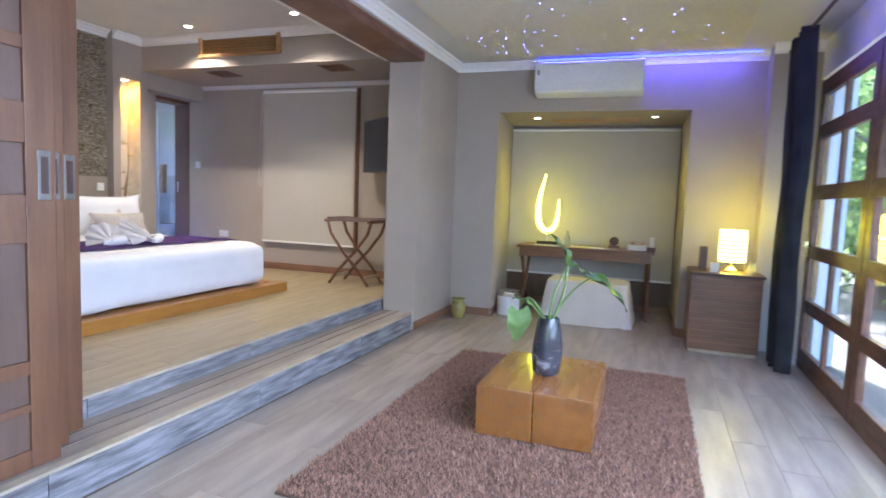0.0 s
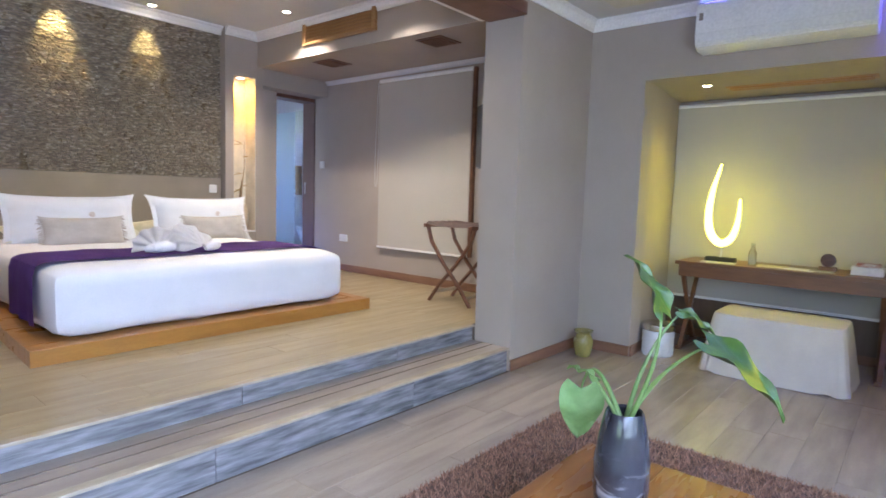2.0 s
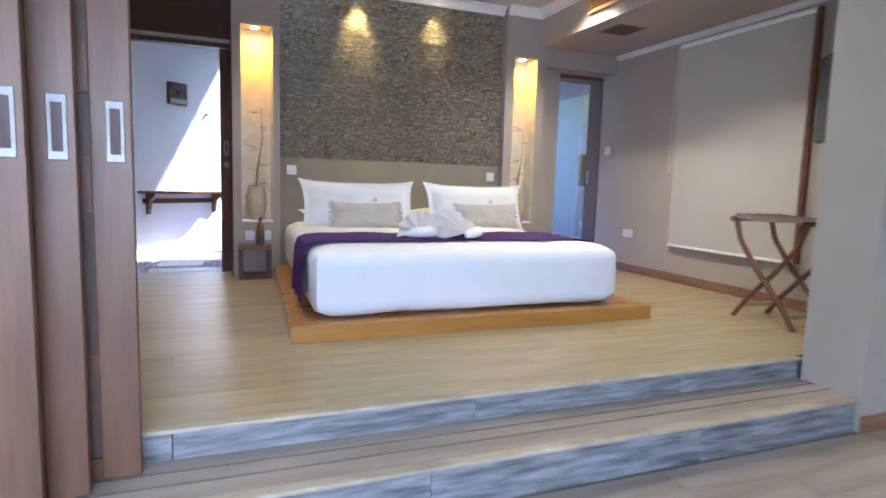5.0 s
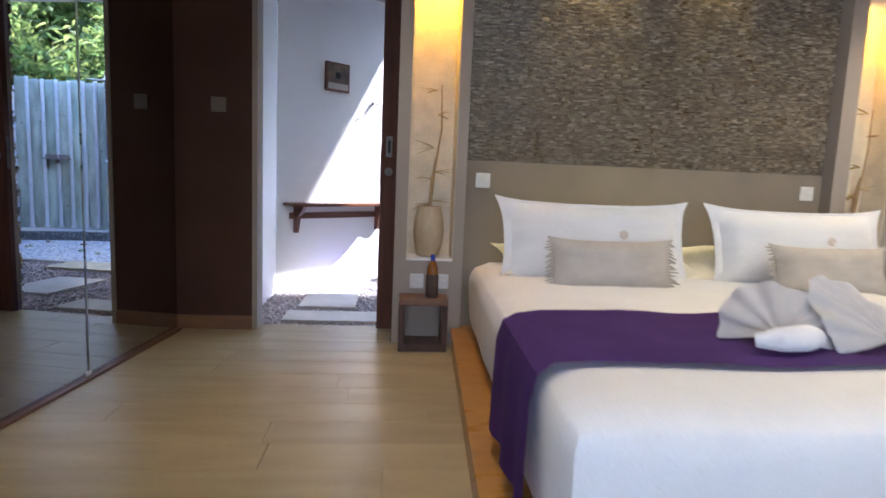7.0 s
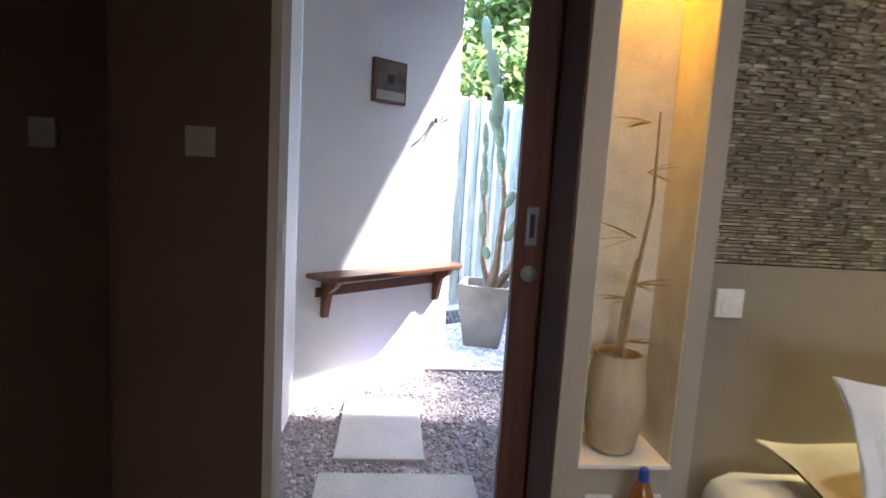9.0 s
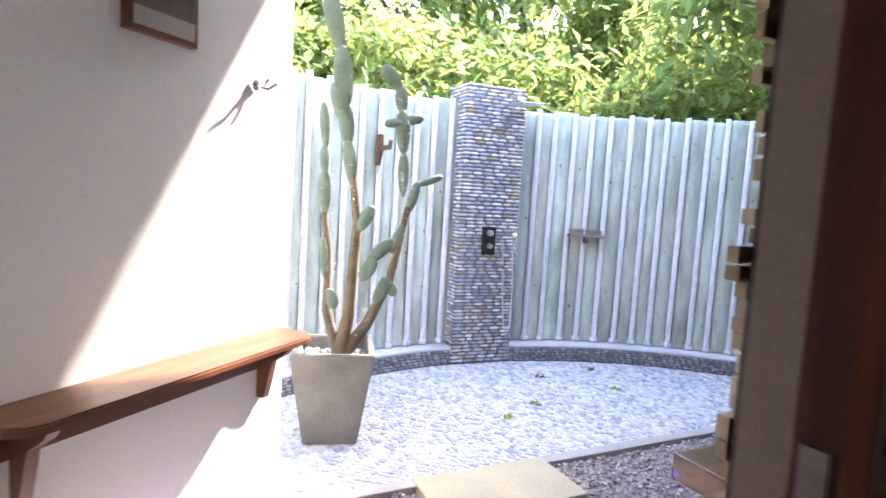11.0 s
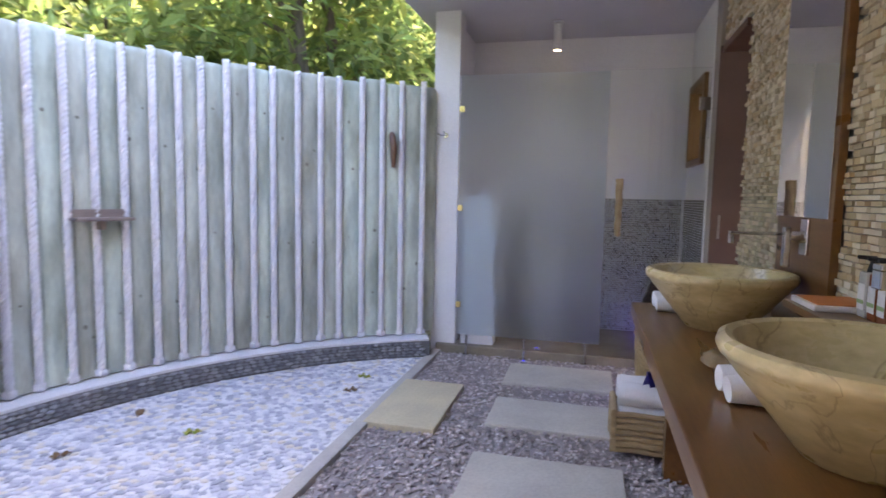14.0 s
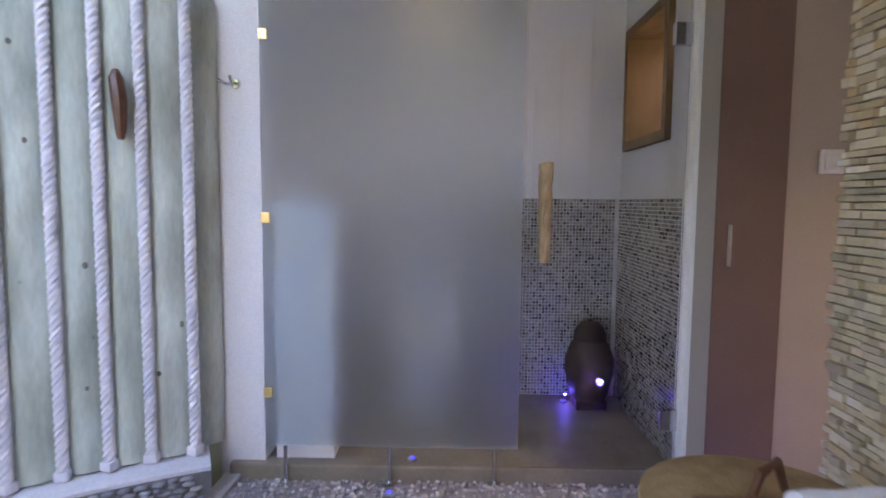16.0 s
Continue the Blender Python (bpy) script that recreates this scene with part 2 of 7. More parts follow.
_b.inputs["Base Color"].default_value = (0.72, 0.73, 0.72, 1)
M["mirror"] = mm
md = mm.copy()
md.name = "grey_tinted_mirror"
md.node_tree.nodes["Principled BSDF"].inputs["Base Color"].default_value = (0.43, 0.43, 0.42, 1)
M["mirror_grey"] = md
M["glass"] = glass_mat("clear_glass", 0.0, (0.96, 0.99, 0.985))
M["frost"] = glass_mat("frosted_glass", 0.6, (0.74, 0.82, 0.85))
M["concrete"] = mat("pale_concrete", (0.50, 0.48, 0.44), 0.85, color2=(0.42, 0.40, 0.37), scale=5, bump=0.3, fine=80)
M["paver"] = mat("sandstone_paver", (0.52, 0.49, 0.42), 0.85, color2=(0.44, 0.41, 0.35), scale=4, bump=0.3, fine=70, rand=0.06)
M["paver_yellow"] = mat("yellow_sandstone_paver", (0.60, 0.52, 0.34), 0.85, color2=(0.50, 0.44, 0.31), scale=4, bump=0.3, fine=70)
M["pot"] = mat("grey_concrete_pot", (0.225, 0.215, 0.19), 0.85, color2=(0.16, 0.15, 0.135), scale=6, bump=0.4, fine=60)
M["soil"] = mat("dark_soil", (0.10, 0.085, 0.075), 0.95, bump=1.0, fine=40)
M["fence"] = mat("weathered_fence_pole", (0.62, 0.69, 0.59), 0.8, color2=(0.35, 0.385, 0.31), scale=2.6, stretch=(3.2, 3.2, 0.9), bump=0.5, fine=24, rand=0.20, hue=0.035)
M["rope"] = mat("white_rope", (0.84, 0.83, 0.85), 0.9, color2=(0.74, 0.73, 0.76), scale=20, bump=0.5, fine=160)
M["gravel"] = pebble_mat("gravel", [(0, (0.34, 0.285, 0.28)), (0.25, (0.47, 0.405, 0.39)), (0.5, (0.39, 0.35, 0.35)), (0.75, (0.60, 0.53, 0.50)), (0.92, (0.70, 0.66, 0.63))], 0.8)
M["gravel_bed"] = mat("gravel_bed", (0.38, 0.335, 0.325), 0.95, bump=1.0, fine=50)
TERRAZZO_STOPS = [(0, (0.78, 0.78, 0.80)), (0.30, (0.62, 0.63, 0.68)), (0.50, (0.47, 0.49, 0.56)), (0.66, (0.56, 0.57, 0.63)), (0.80, (0.74, 0.69, 0.61)), (0.94, (0.40, 0.42, 0.48))]
M["terrazzo"] = pebble_mat("pebble_floor", TERRAZZO_STOPS, 0.55)
M["terrazzo_single"] = pebble_mat("pebble_floor_single", TERRAZZO_STOPS, 0.55, single=True)
M["grout"] = mat("white_grout", (0.76, 0.76, 0.77), 0.85, color2=(0.68, 0.68, 0.69), scale=6, bump=0.4, fine=80)
PEBBLE_STOPS = [(0, (0.34, 0.37, 0.44)), (0.26, (0.48, 0.51, 0.57)), (0.48, (0.64, 0.62, 0.59)), (0.66, (0.60, 0.50, 0.34)), (0.74, (0.76, 0.75, 0.74)), (0.95, (0.40, 0.29, 0.20))]
M["pebble"] = pebble_mat("river_pebble", PEBBLE_STOPS, 0.5)
M["pebble_single"] = pebble_mat("river_pebble_single", PEBBLE_STOPS, 0.5, single=True)
PEBBLE_GREY_STOPS = [(0, (0.27, 0.28, 0.30)), (0.4, (0.35, 0.36, 0.38)), (0.7, (0.45, 0.46, 0.48)), (0.9, (0.20, 0.21, 0.23))]
M["pebble_grey"] = pebble_mat("grey_pebble", PEBBLE_GREY_STOPS, 0.5)
M["pebble_grey_single"] = pebble_mat("grey_pebble_single", PEBBLE_GREY_STOPS, 0.5, single=True)
M["mortar"] = mat("grey_mortar", (0.20, 0.20, 0.20), 0.9, bump=0.5, fine=60)
M["ledge_dark"] = pebble_mat("grey_brown_ledgestone", [(0, (0.25, 0.20, 0.135)), (0.3, (0.34, 0.28, 0.19)), (0.55, (0.19, 0.15, 0.105)), (0.8, (0.43, 0.36, 0.25)), (0.94, (0.54, 0.48, 0.37))], 0.30, 0.6)
M["ledge_pale"] = pebble_mat("pale_ledgestone", [(0, (0.58, 0.47, 0.30)), (0.25, (0.66, 0.57, 0.42)), (0.5, (0.48, 0.38, 0.245)), (0.7, (0.72, 0.64, 0.50)), (0.88, (0.57, 0.42, 0.24))], 0.7, 0.5)
M["ledge_piece"] = mat("pale_ledgestone_piece", (0.64, 0.54, 0.37), 0.7, color2=(0.50, 0.41, 0.265), scale=9, bump=0.5, fine=80, rand=0.28, hue=0.015)
M["mosaic"] = pebble_mat("glass_mosaic", [(0, (0.33, 0.31, 0.27)), (0.26, (0.24, 0.215, 0.18)), (0.46, (0.44, 0.42, 0.38)), (0.66, (0.29, 0.26, 0.22)), (0.84, (0.06, 0.045, 0.035))], 0.25, 0.05)
M["mosaic_grout"] = mat("mosaic_grout", (0.68, 0.67, 0.64), 0.85)
M["slate"] = mat("brown_slate_floor", (0.30, 0.25, 0.18), 0.5, color2=(0.20, 0.165, 0.12), scale=3.5, bump=0.4, fine=40)
M["marble"] = mat("cream_marble", (0.62, 0.51, 0.27), 0.3, color2=(0.48, 0.375, 0.18), scale=11, stretch=(1, 1, 2.2), bump=0.15, fine=34, coat=0.2)
def veined(m, color, scale, sharp):
    """Adds thin wandering veins of a darker colour."""
    N, L = m.node_tree.nodes, m.node_tree.links
    b = N["Principled BSDF"]
    tc = N.new("ShaderNodeTexCoord")
    n1 = N.new("ShaderNodeTexNoise")
    n1.inputs["Scale"].default_value, n1.inputs["Detail"].default_value, n1.inputs["Distortion"].default_value = scale, 7.0, 1.4
    L.new(tc.outputs["Object"], n1.inputs["Vector"])
    d = N.new("ShaderNodeMath")
    d.operation = "SUBTRACT"
    d.inputs[1].default_value = 0.5
    L.new(n1.outputs["Fac"], d.inputs[0])
    a = N.new("ShaderNodeMath")
    a.operation = "ABSOLUTE"
    L.new(d.outputs[0], a.inputs[0])
    r = N.new("ShaderNodeMapRange")
    r.inputs["From Min"].default_value, r.inputs["From Max"].default_value = 0.0, sharp
    r.inputs["To Min"].default_value, r.inputs["To Max"].default_value = 0.6, 0.0
    L.new(a.outputs[0], r.inputs["Value"])
    x = N.new("ShaderNodeMix")
    x.data_type = "RGBA"
    x.inputs["B"].default_value = (*color, 1)
    L.new(b.inputs["Base Color"].links[0].from_socket, x.inputs["A"])
    L.new(r.outputs[0], x.inputs["Factor"])
    L.new(x.outputs["Result"], b.inputs["Base Color"])


veined(M["marble"], (0.24, 0.16, 0.07), 3.2, 0.012)
M["wicker"] = mat("golden_wicker", (0.36, 0.24, 0.11), 0.7, color2=(0.26, 0.165, 0.07), scale=20, bump=0.9, fine=130)
M["wicker_dark"] = mat("dark_wicker", (0.075, 0.05, 0.035), 0.6, color2=(0.05, 0.033, 0.023), scale=20, bump=0.9, fine=130)
M["twig"] = mat("twig", (0.42, 0.30, 0.16), 0.75, color2=(0.30, 0.20, 0.10), scale=14, bump=0.5, fine=60, rand=0.2)
M["cactus"] = mat("cactus_pad", (0.13, 0.205, 0.15), 0.6, color2=(0.21, 0.27, 0.20), scale=9, bump=0.3, fine=50)
M["cactus_stem"] = mat("woody_cactus_stem", (0.20, 0.145, 0.09), 0.8, color2=(0.11, 0.09, 0.055), scale=9, bump=0.6, fine=40)
M["brass"] = mat("brass", (0.75, 0.60, 0.28), 0.3, 1.0, color2=(0.65, 0.50, 0.22), scale=6)
M["ground"] = mat("leaf_litter", (0.12, 0.095, 0.065), 0.95, color2=(0.08, 0.075, 0.04), scale=2, bump=1.0, fine=12)
M["ceramic"] = mat("white_ceramic", (0.80, 0.80, 0.80), 0.12, color2=(0.78, 0.78, 0.78), scale=3, coat=0.3)
M["glow_yellow"] = glow("yellow_lamp_glass", (1.0, 0.90, 0.04), 0.46)
M["glow_warm"] = glow("warm_downlight", (1.0, 0.80, 0.45), 2.2)
M["glow_yel_spot"] = glow("yellow_downlight", (1.0, 0.90, 0.45), 1.6)
M["glow_blue"] = glow("blue_led", (0.10, 0.12, 1.0), 0.25)
M["glow_marker"] = glow("blue_marker_lens", (0.02, 0.025, 1.0), 0.35)
M["glow_star"] = glow("blue_star_point", (0.25, 0.25, 1.0), 0.9)


# ---- mesh helpers ----
def box(bm, x0, x1, y0, y1, z0, z1, bevel=0.0, seg=2):
    r = bmesh.ops.create_cube(bm, size=1.0, matrix=Matrix.Translation(((x0 + x1) / 2, (y0 + y1) / 2, (z0 + z1) / 2))
                              @ Matrix.Diagonal((abs(x1 - x0), abs(y1 - y0), abs(z1 - z0), 1)))
    if bevel:
        es = {e for v in r["verts"] for e in v.link_edges}
        bmesh.ops.bevel(bm, geom=list(es), offset=bevel, segments=seg, affect="EDGES", profile=0.6)
    return bm


def B(x0, x1, y0, y1, z0, z1, bevel=0.0, seg=2):
    return box(bmesh.new(), x0, x1, y0, y1, z0, z1, bevel, seg)


def rod(bm, p, q, r0, r1=None, seg=12):
    """A round bar from p to q."""
    p, q = Vector(p), Vector(q)
    d = q - p
    m = Matrix.Translation((p + q) / 2) @ d.to_track_quat("Z", "Y").to_matrix().to_4x4()
    bmesh.ops.create_cone(bm, cap_ends=True, segments=seg, radius1=r0, radius2=r0 if r1 is None else r1, depth=d.length, matrix=m)
    return bm


def R(p, q, r0, r1=None, seg=12):
    return rod(bmesh.new(), p, q, r0, r1, seg)


def lathe(profile, seg=28, sx=1.0, sy=1.0, c=(0, 0, 0)):
    """A turned shape from (radius, height) pairs; start and end are closed where the radius is not 0."""
    bm = bmesh.new()
    rings = []
    for r, z in profile:
        rings.append([bm.verts.new((c[0] + sx * r * math.cos(2 * math.pi * i / seg), c[1] + sy * r * math.sin(2 * math.pi * i / seg), c[2] + z)) for i in range(seg)])
    for a, b in zip(rings, rings[1:]):
        for i in range(seg):
            bm.faces.new((a[i], a[(i + 1) % seg], b[(i + 1) % seg], b[i]))
    if profile[0][0] > 0:
        bm.faces.new(rings[0][::-1])
    if profile[-1][0] > 0:
        bm.faces.new(rings[-1])
    return bm


def tube(bm, pts, rad, seg=8, flat=1.0):
    """A bent round bar along pts; rad is a number or one for each point."""
    pts = [Vector(p) for p in pts]
    rads = rad if isinstance(rad, (list, tuple)) else [rad] * len(pts)
    rings = []
    side = None
    for i, p in enumerate(pts):
        d = (pts[min(i + 1, len(pts) - 1)] - pts[max(i - 1, 0)]).normalized()
        if side is None:
            side = d.orthogonal().normalized()
        side = (side - d * side.dot(d)).normalized()
        up = d.cross(side)
        rings.append([bm.verts.new(p + rads[i] * (math.cos(2 * math.pi * k / seg) * side + flat * math.sin(2 * math.pi * k / seg) * up)) for k in range(seg)])
    for a, b in zip(rings, rings[1:]):
        for k in range(seg):
            bm.faces.new((a[k], a[(k + 1) % seg], b[(k + 1) % seg], b[k]))
    bm.faces.new(rings[0][::-1])
    bm.faces.new(rings[-1])
    return bm


def T(pts, rad, seg=8, flat=1.0):
    return tube(bmesh.new(), pts, rad, seg, flat)


def prism(bm, pts, z0, z1):
    """An upright block over a plan of points."""
    a = [bm.verts.new((x, y, z0)) for x, y in pts]
    b = [bm.verts.new((x, y, z1)) for x, y in pts]
    n = len(pts)
    for i in range(n):
        bm.faces.new((a[i], a[(i + 1) % n], b[(i + 1) % n], b[i]))
    bm.faces.new(a[::-1])
    bm.faces.new(b)
    return bm


def as_mesh(name, bm, material, smooth=False):
    me = bpy.data.meshes.new(name)
    bmesh.ops.recalc_face_normals(bm, faces=bm.faces)
    bm.to_mesh(me)
    bm.free()
    me.materials.append(material)
    if smooth:
        me.shade_smooth()
        me.set_sharp_from_angle(angle=radians(40))
    return me


def part(name, bm, material, parent, label="", smooth=False):
    ob = new(name, as_mesh(name, bm, material, smooth))
    ob.parent = parent
    if label:
        ob["label"] = label
    return ob


def thing(name, at, label, category, group="", turn=0.0):
    """An empty at the base of a thing, which carries its parts."""
    ob = new(name)
    ob.matrix_basis = pose(*at, 0, 0, turn)
    ob.empty_display_size = 0.1
    return tagged(ob, label, category, group)


def solid(name, bm, material, label, category, kind="", group="", smooth=False):
    return tagged(new(name, as_mesh(name, bm, material, smooth)), label, category, group, kind)


def st(name, bm, material, label, category="wall"):
    return solid(name, bm, material, label, category, "structure")


def cells(name, verts, faces, material, parent=None, smooth=False):
    me = bpy.data.meshes.new(name)
    me.from_pydata([tuple(v) for v in verts], [], [tuple(f) for f in faces])
    me.materials.append(material)
    if smooth:
        me.shade_smooth()
    me.update()
    ob = new(name, me)
    if parent:
        ob.parent = parent
    return ob


F = 0.29      # bedroom floor
G = 0.25      # top of the pavers and pebble floor
TREAD = 0.173

# ---- ground and floors ----
st("ground", B(-60, 60, -60, 60, -0.30, -0.10), M["ground"], "dark leaf-littered garden ground around the villa", "ground")
floor_lounge = st("floor", B(-1.87, 1.75, -1.75, 8.05, -0.10, -0.006), M["gap"], "grey oak plank floor of the lounge", "floor")
floor_bed = st("floor_bedroom", B(-5.85, -2.20, 0.6, 6.9, -0.1, F - 0.006), M["gap"], "tan oak plank floor of the raised bedroom", "floor")
step_low = st("step", B(-2.20, -1.872, -1.75, 5.6, -0.1, TREAD - 0.004), M["gap"], "lower wooden step up to the bedroom", "step")
bm = bmesh.new()
box(bm, -2.176, -1.83, -1.75, 5.598, TREAD - 0.004, TREAD, 0)
part("tread", bm, M["plank_lounge"], step_low)
part("nosing", B(-1.878, -1.826, -1.75, 5.597, TREAD - 0.012, TREAD + 0.003, 0.004), M["nosing"], step_low, "worn pale step edge")
nose_up = part("nosing", B(-2.20, -2.150, -1.75, 5.597, F - 0.012, F + 0.003, 0.004), M["nosing"], floor_bed, "worn pale step edge")
for gx in (-2.075, -1.985):
    part("door_track", B(gx - 0.005, gx + 0.005, -1.75, 5.595, TREAD - 0.002, TREAD + 0.0025), M["gap"], step_low, "narrow dark sliding-door groove")
for yy, zz0, zz1, xx, par in ((0, -0.006, TREAD - 0.012, -1.868, step_low), (0, TREAD, F - 0.012, -2.192, floor_bed)):
    y = -1.75
    rnd = random.Random(int(zz1 * 100))
    while y < 5.597:
        y2 = min(5.597, y + rnd.uniform(1.1, 1.5))
        part("riser_board", B(xx, xx + 0.02, y + 0.0015, y2 - 0.0015, zz0, zz1, 0.002, 1), M["riser"], par)
        y = y2

# ---- lounge walls ----
wall_ac = new("wall_north")
tagged(wall_ac, "taupe painted end wall with a deep desk alcove", "wall", kind="structure")
part("wall_pier", B(-1.83, -1.36, 6.66, 6.86, 0, 2.74), M["taupe"], wall_ac)
part("wall_pier", B(0.555, 1.18, 6.66, 6.86, 0, 2.74), M["taupe"], wall_ac)
part("wall_lintel", B(-1.36, 0.555, 6.66, 6.86, 2.22, 2.74), M["taupe"], wall_ac)
part("alcove_side", prism(bmesh.new(), [(-1.362, 6.862), (-1.472, 7.85), (-1.62, 7.85), (-1.62, 6.862)], 0, 2.4), M["taupe"], wall_ac)
part("alcove_side", prism(bmesh.new(), [(0.557, 6.862), (0.72, 6.862), (0.72, 7.85), (0.522, 7.85)], 0, 2.4), M["taupe"], wall_ac)
part("alcove_back", B(-1.62, 0.72, 7.85, 8.0, 0, 2.4), M["taupe"], wall_ac)
part("alcove_ceiling", B(-1.47, 0.555, 6.864, 7.848, 2.22, 2.42), M["taupe"], wall_ac)
st("wall_pilaster", B(1.18, 1.60, 6.42, 6.86, 0, 2.74), M["taupe"], "taupe painted wall return beside the glass doors")
st("wall_pillar", B(-2.154, -1.83, 5.60, 6.90, 0, 3.0), M["taupe"], "taupe painted wall pier at the head of the steps")
wall_e = new("wall_east")
tagged(wall_e, "white outer wall around the glazed doors", "wall", kind="structure")
part("wall_lintel", B(1.56, 1.76, -1.75, 6.86, 2.42, 2.9), M["white"], wall_e)
part("wall_pier", B(1.60, 1.76, 6.12, 6.86, 0, 2.42), M["white"], wall_e)
part("wall_pier", B(1.56, 1.76, -1.75, 0.1, 0, 2.42), M["white"], wall_e)
# unseen wall; its window opening is assumed, to go with the added fill
wall_s = new("wall_south")
tagged(wall_s, "taupe rear wall of the lounge, out of view, with an assumed wide opening", "wall", kind="structure")
part("wall_pier", B(-6.0, -1.6, -1.9, -1.75, -0.1, 3.0), M["taupe"], wall_s)
part("wall_pier", B(1.2, 1.76, -1.9, -1.75, -0.1, 3.0), M["taupe"], wall_s)
part("wall_lintel", B(-1.6, 1.2, -1.9, -1.75, 2.4, 3.0), M["taupe"], wall_s)
part("wall_sill", B(-1.6, 1.2, -1.9, -1.75, -0.1, 0.4), M["taupe"], wall_s)
st("wall_divider", B(-2.20, -1.85, -1.75, 1.20, 0.0, 3.0), M["taupe"], "taupe dividing wall behind the stacked sliding doors")
# wall above the opening between lounge and bedroom
st("wall_beam", B(-2.154, -1.83, 1.20, 5.60, 2.62, 3.0), M["taupe"], "taupe beam over the wide opening to the bedroom")
beam = solid("door_track_beam", B(-2.13, -1.80, 1.20, 5.598, 2.53, 2.617, 0.006), M["red_wood"], "dark reddish wooden sliding-door track under the beam", "beam", "structure")
st("trim_beam", B(-2.20, -2.158, 1.2, 5.6, 2.55, 2.99), M["crown"], "white trim along the beam on the bedroom side", "trim")

# ---- lounge ceiling with the star panel ----
cl = bmesh.new()
box(cl, -1.83, 1.76, -1.9, 6.86, 2.74, 2.80)
ceil_lounge = st("ceiling", cl, M["ceiling"], "white painted lounge ceiling with a blue-lit edge", "ceiling")
bm = bmesh.new()
box(bm, -1.50, 0.90, 0.4, 6.36, 2.712, 2.738, 0.006)
st("ceiling_panel", bm, M["star_panel"], "cream ceiling panel with pin-prick blue star lights", "ceiling panel")
rnd = random.Random(4)
sv, sf = [], []
for i in range(170):
    x, y = rnd.uniform(-1.42, 0.82), rnd.uniform(0.6, 6.28)
    r = rnd.choice((0.003, 0.004, 0.005, 0.007))
    k = len(sv)
    sv += [(x - r, y, 2.709), (x, y + r, 2.709), (x + r, y, 2.709), (x, y - r, 2.709), (x, y, 2.706), (x, y, 2.7118)]
    for a, b in ((0, 1), (1, 2), (2, 3), (3, 0)):
        sf += [(k + a, k + b, k + 4), (k + b, k + a, k + 5)]
stars = cells("star_lights", sv, sf, M["glow_star"])
tagged(stars, "tiny blue fibre-optic star lights set in the ceiling panel", "star lights", kind="stuff")


def crown(name, runs, z, mat_, k=1.0):
    """White cove moulding: runs of (x0, y0, x1, y1, nx, ny) along the tops of walls."""
    bm = bmesh.new()
    for x0, y0, x1, y1, nx, ny in runs:
        prof = [(0, -0.085), (0.012, -0.085), (0.016, -0.06), (0.045, -0.025), (0.065, -0.014), (0.07, 0)]
        va, vb = [], []
        for o, dz in prof + [(0, 0)]:
            va.append(bm.verts.new((x0 + nx * o * k, y0 + ny * o * k, z + dz * k)))
            vb.append(bm.verts.new((x1 + nx * o * k, y1 + ny * o * k, z + dz * k)))
        n = len(va)
        for i in range(n):
            bm.faces.new((va[i], va[(i + 1) % n], vb[(i + 1) % n], vb[i]))
        bm.faces.new(va[::-1])
        bm.faces.new(vb)
    return st(name, bm, mat_, "white moulded cornice along the ceiling", "cornice")


crown("trim_cornice", [(-1.83, 6.66, 1.18, 6.66, 0, -1), (-1.83, 1.2, -1.83, 6.66, 1, 0), (1.18, 6.42, 1.56, 6.42, 0, -1)], 2.738, M["crown"])

# ---- bedroom walls ----
wall_head = new("wall_west")
tagged(wall_head, "taupe headboard wall with two lit niches and a stone panel", "wall", kind="structure")
part("headboard_panel", B(-5.868, -5.55, 3.167, 5.408, -0.1, 1.378), M["headboard"], wall_head, "darker taupe headboard panel")
part("stone_backing", B(-5.868, -5.575, 3.167, 5.408, 1.379, 3.0), M["gap"], wall_head)
for a, b, n0, n1 in ((2.763, 3.165, 2.833, 3.105), (5.410, 5.872, 5.505, 5.775)):
    nt_ = 2.50
    part("niche_column", B(-5.70, -5.46, a, n0, F - 0.1, 3.0), M["taupe"], wall_head)
    part("niche_column", B(-5.70, -5.46, n1, b, F - 0.1, 3.0), M["taupe"], wall_head)
    part("niche_column", B(-5.70, -5.462, n0, n1, F - 0.1, 0.785), M["taupe"], wall_head)
    part("niche_column", B(-5.70, -5.462, n0, n1, nt_, 3.0), M["taupe"], wall_head)
    part("niche_back", B(-5.70, -5.665, n0, n1, 0.785, nt_), M["cream_edge"], wall_head)
    part("niche_lining", B(-5.664, -5.463, n0, n0 + 0.004, 0.798, nt_), M["cream_edge"], wall_head)
    part("niche_lining", B(-5.664, -5.463, n1 - 0.004, n1, 0.798, nt_), M["cream_edge"], wall_head)
    part("niche_sill", B(-5.664, -5.455, n0, n1, 0.785, 0.797), M["white"], wall_head)
part("wall_core", B(-5.868, -5.81, 2.72, 6.17, -0.1, 3.0), M["taupe"], wall_head)
part("wall_core", B(-5.868, -5.64, 5.874, 6.17, -0.1, 3.0), M["taupe"], wall_head)
part("wall_lintel", B(-5.868, -5.64, 6.17, 6.78, 2.44, 3.0), M["taupe"], wall_head)
part("wall_lintel", B(-5.638, -5.46, 5.874, 6.783, 2.44, 2.63), M["taupe"], wall_head)
# added dark sheet: the column side's shade, put in as colour
part("niche_side_shade", B(-5.70, -5.463, 2.755, 2.762, F, 3.0), M["taupe_dark"], wall_head, "dark sheet standing in for shade on the niche column's side")
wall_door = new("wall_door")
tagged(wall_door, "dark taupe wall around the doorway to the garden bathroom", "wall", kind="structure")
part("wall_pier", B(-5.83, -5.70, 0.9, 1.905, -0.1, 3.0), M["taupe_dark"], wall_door)
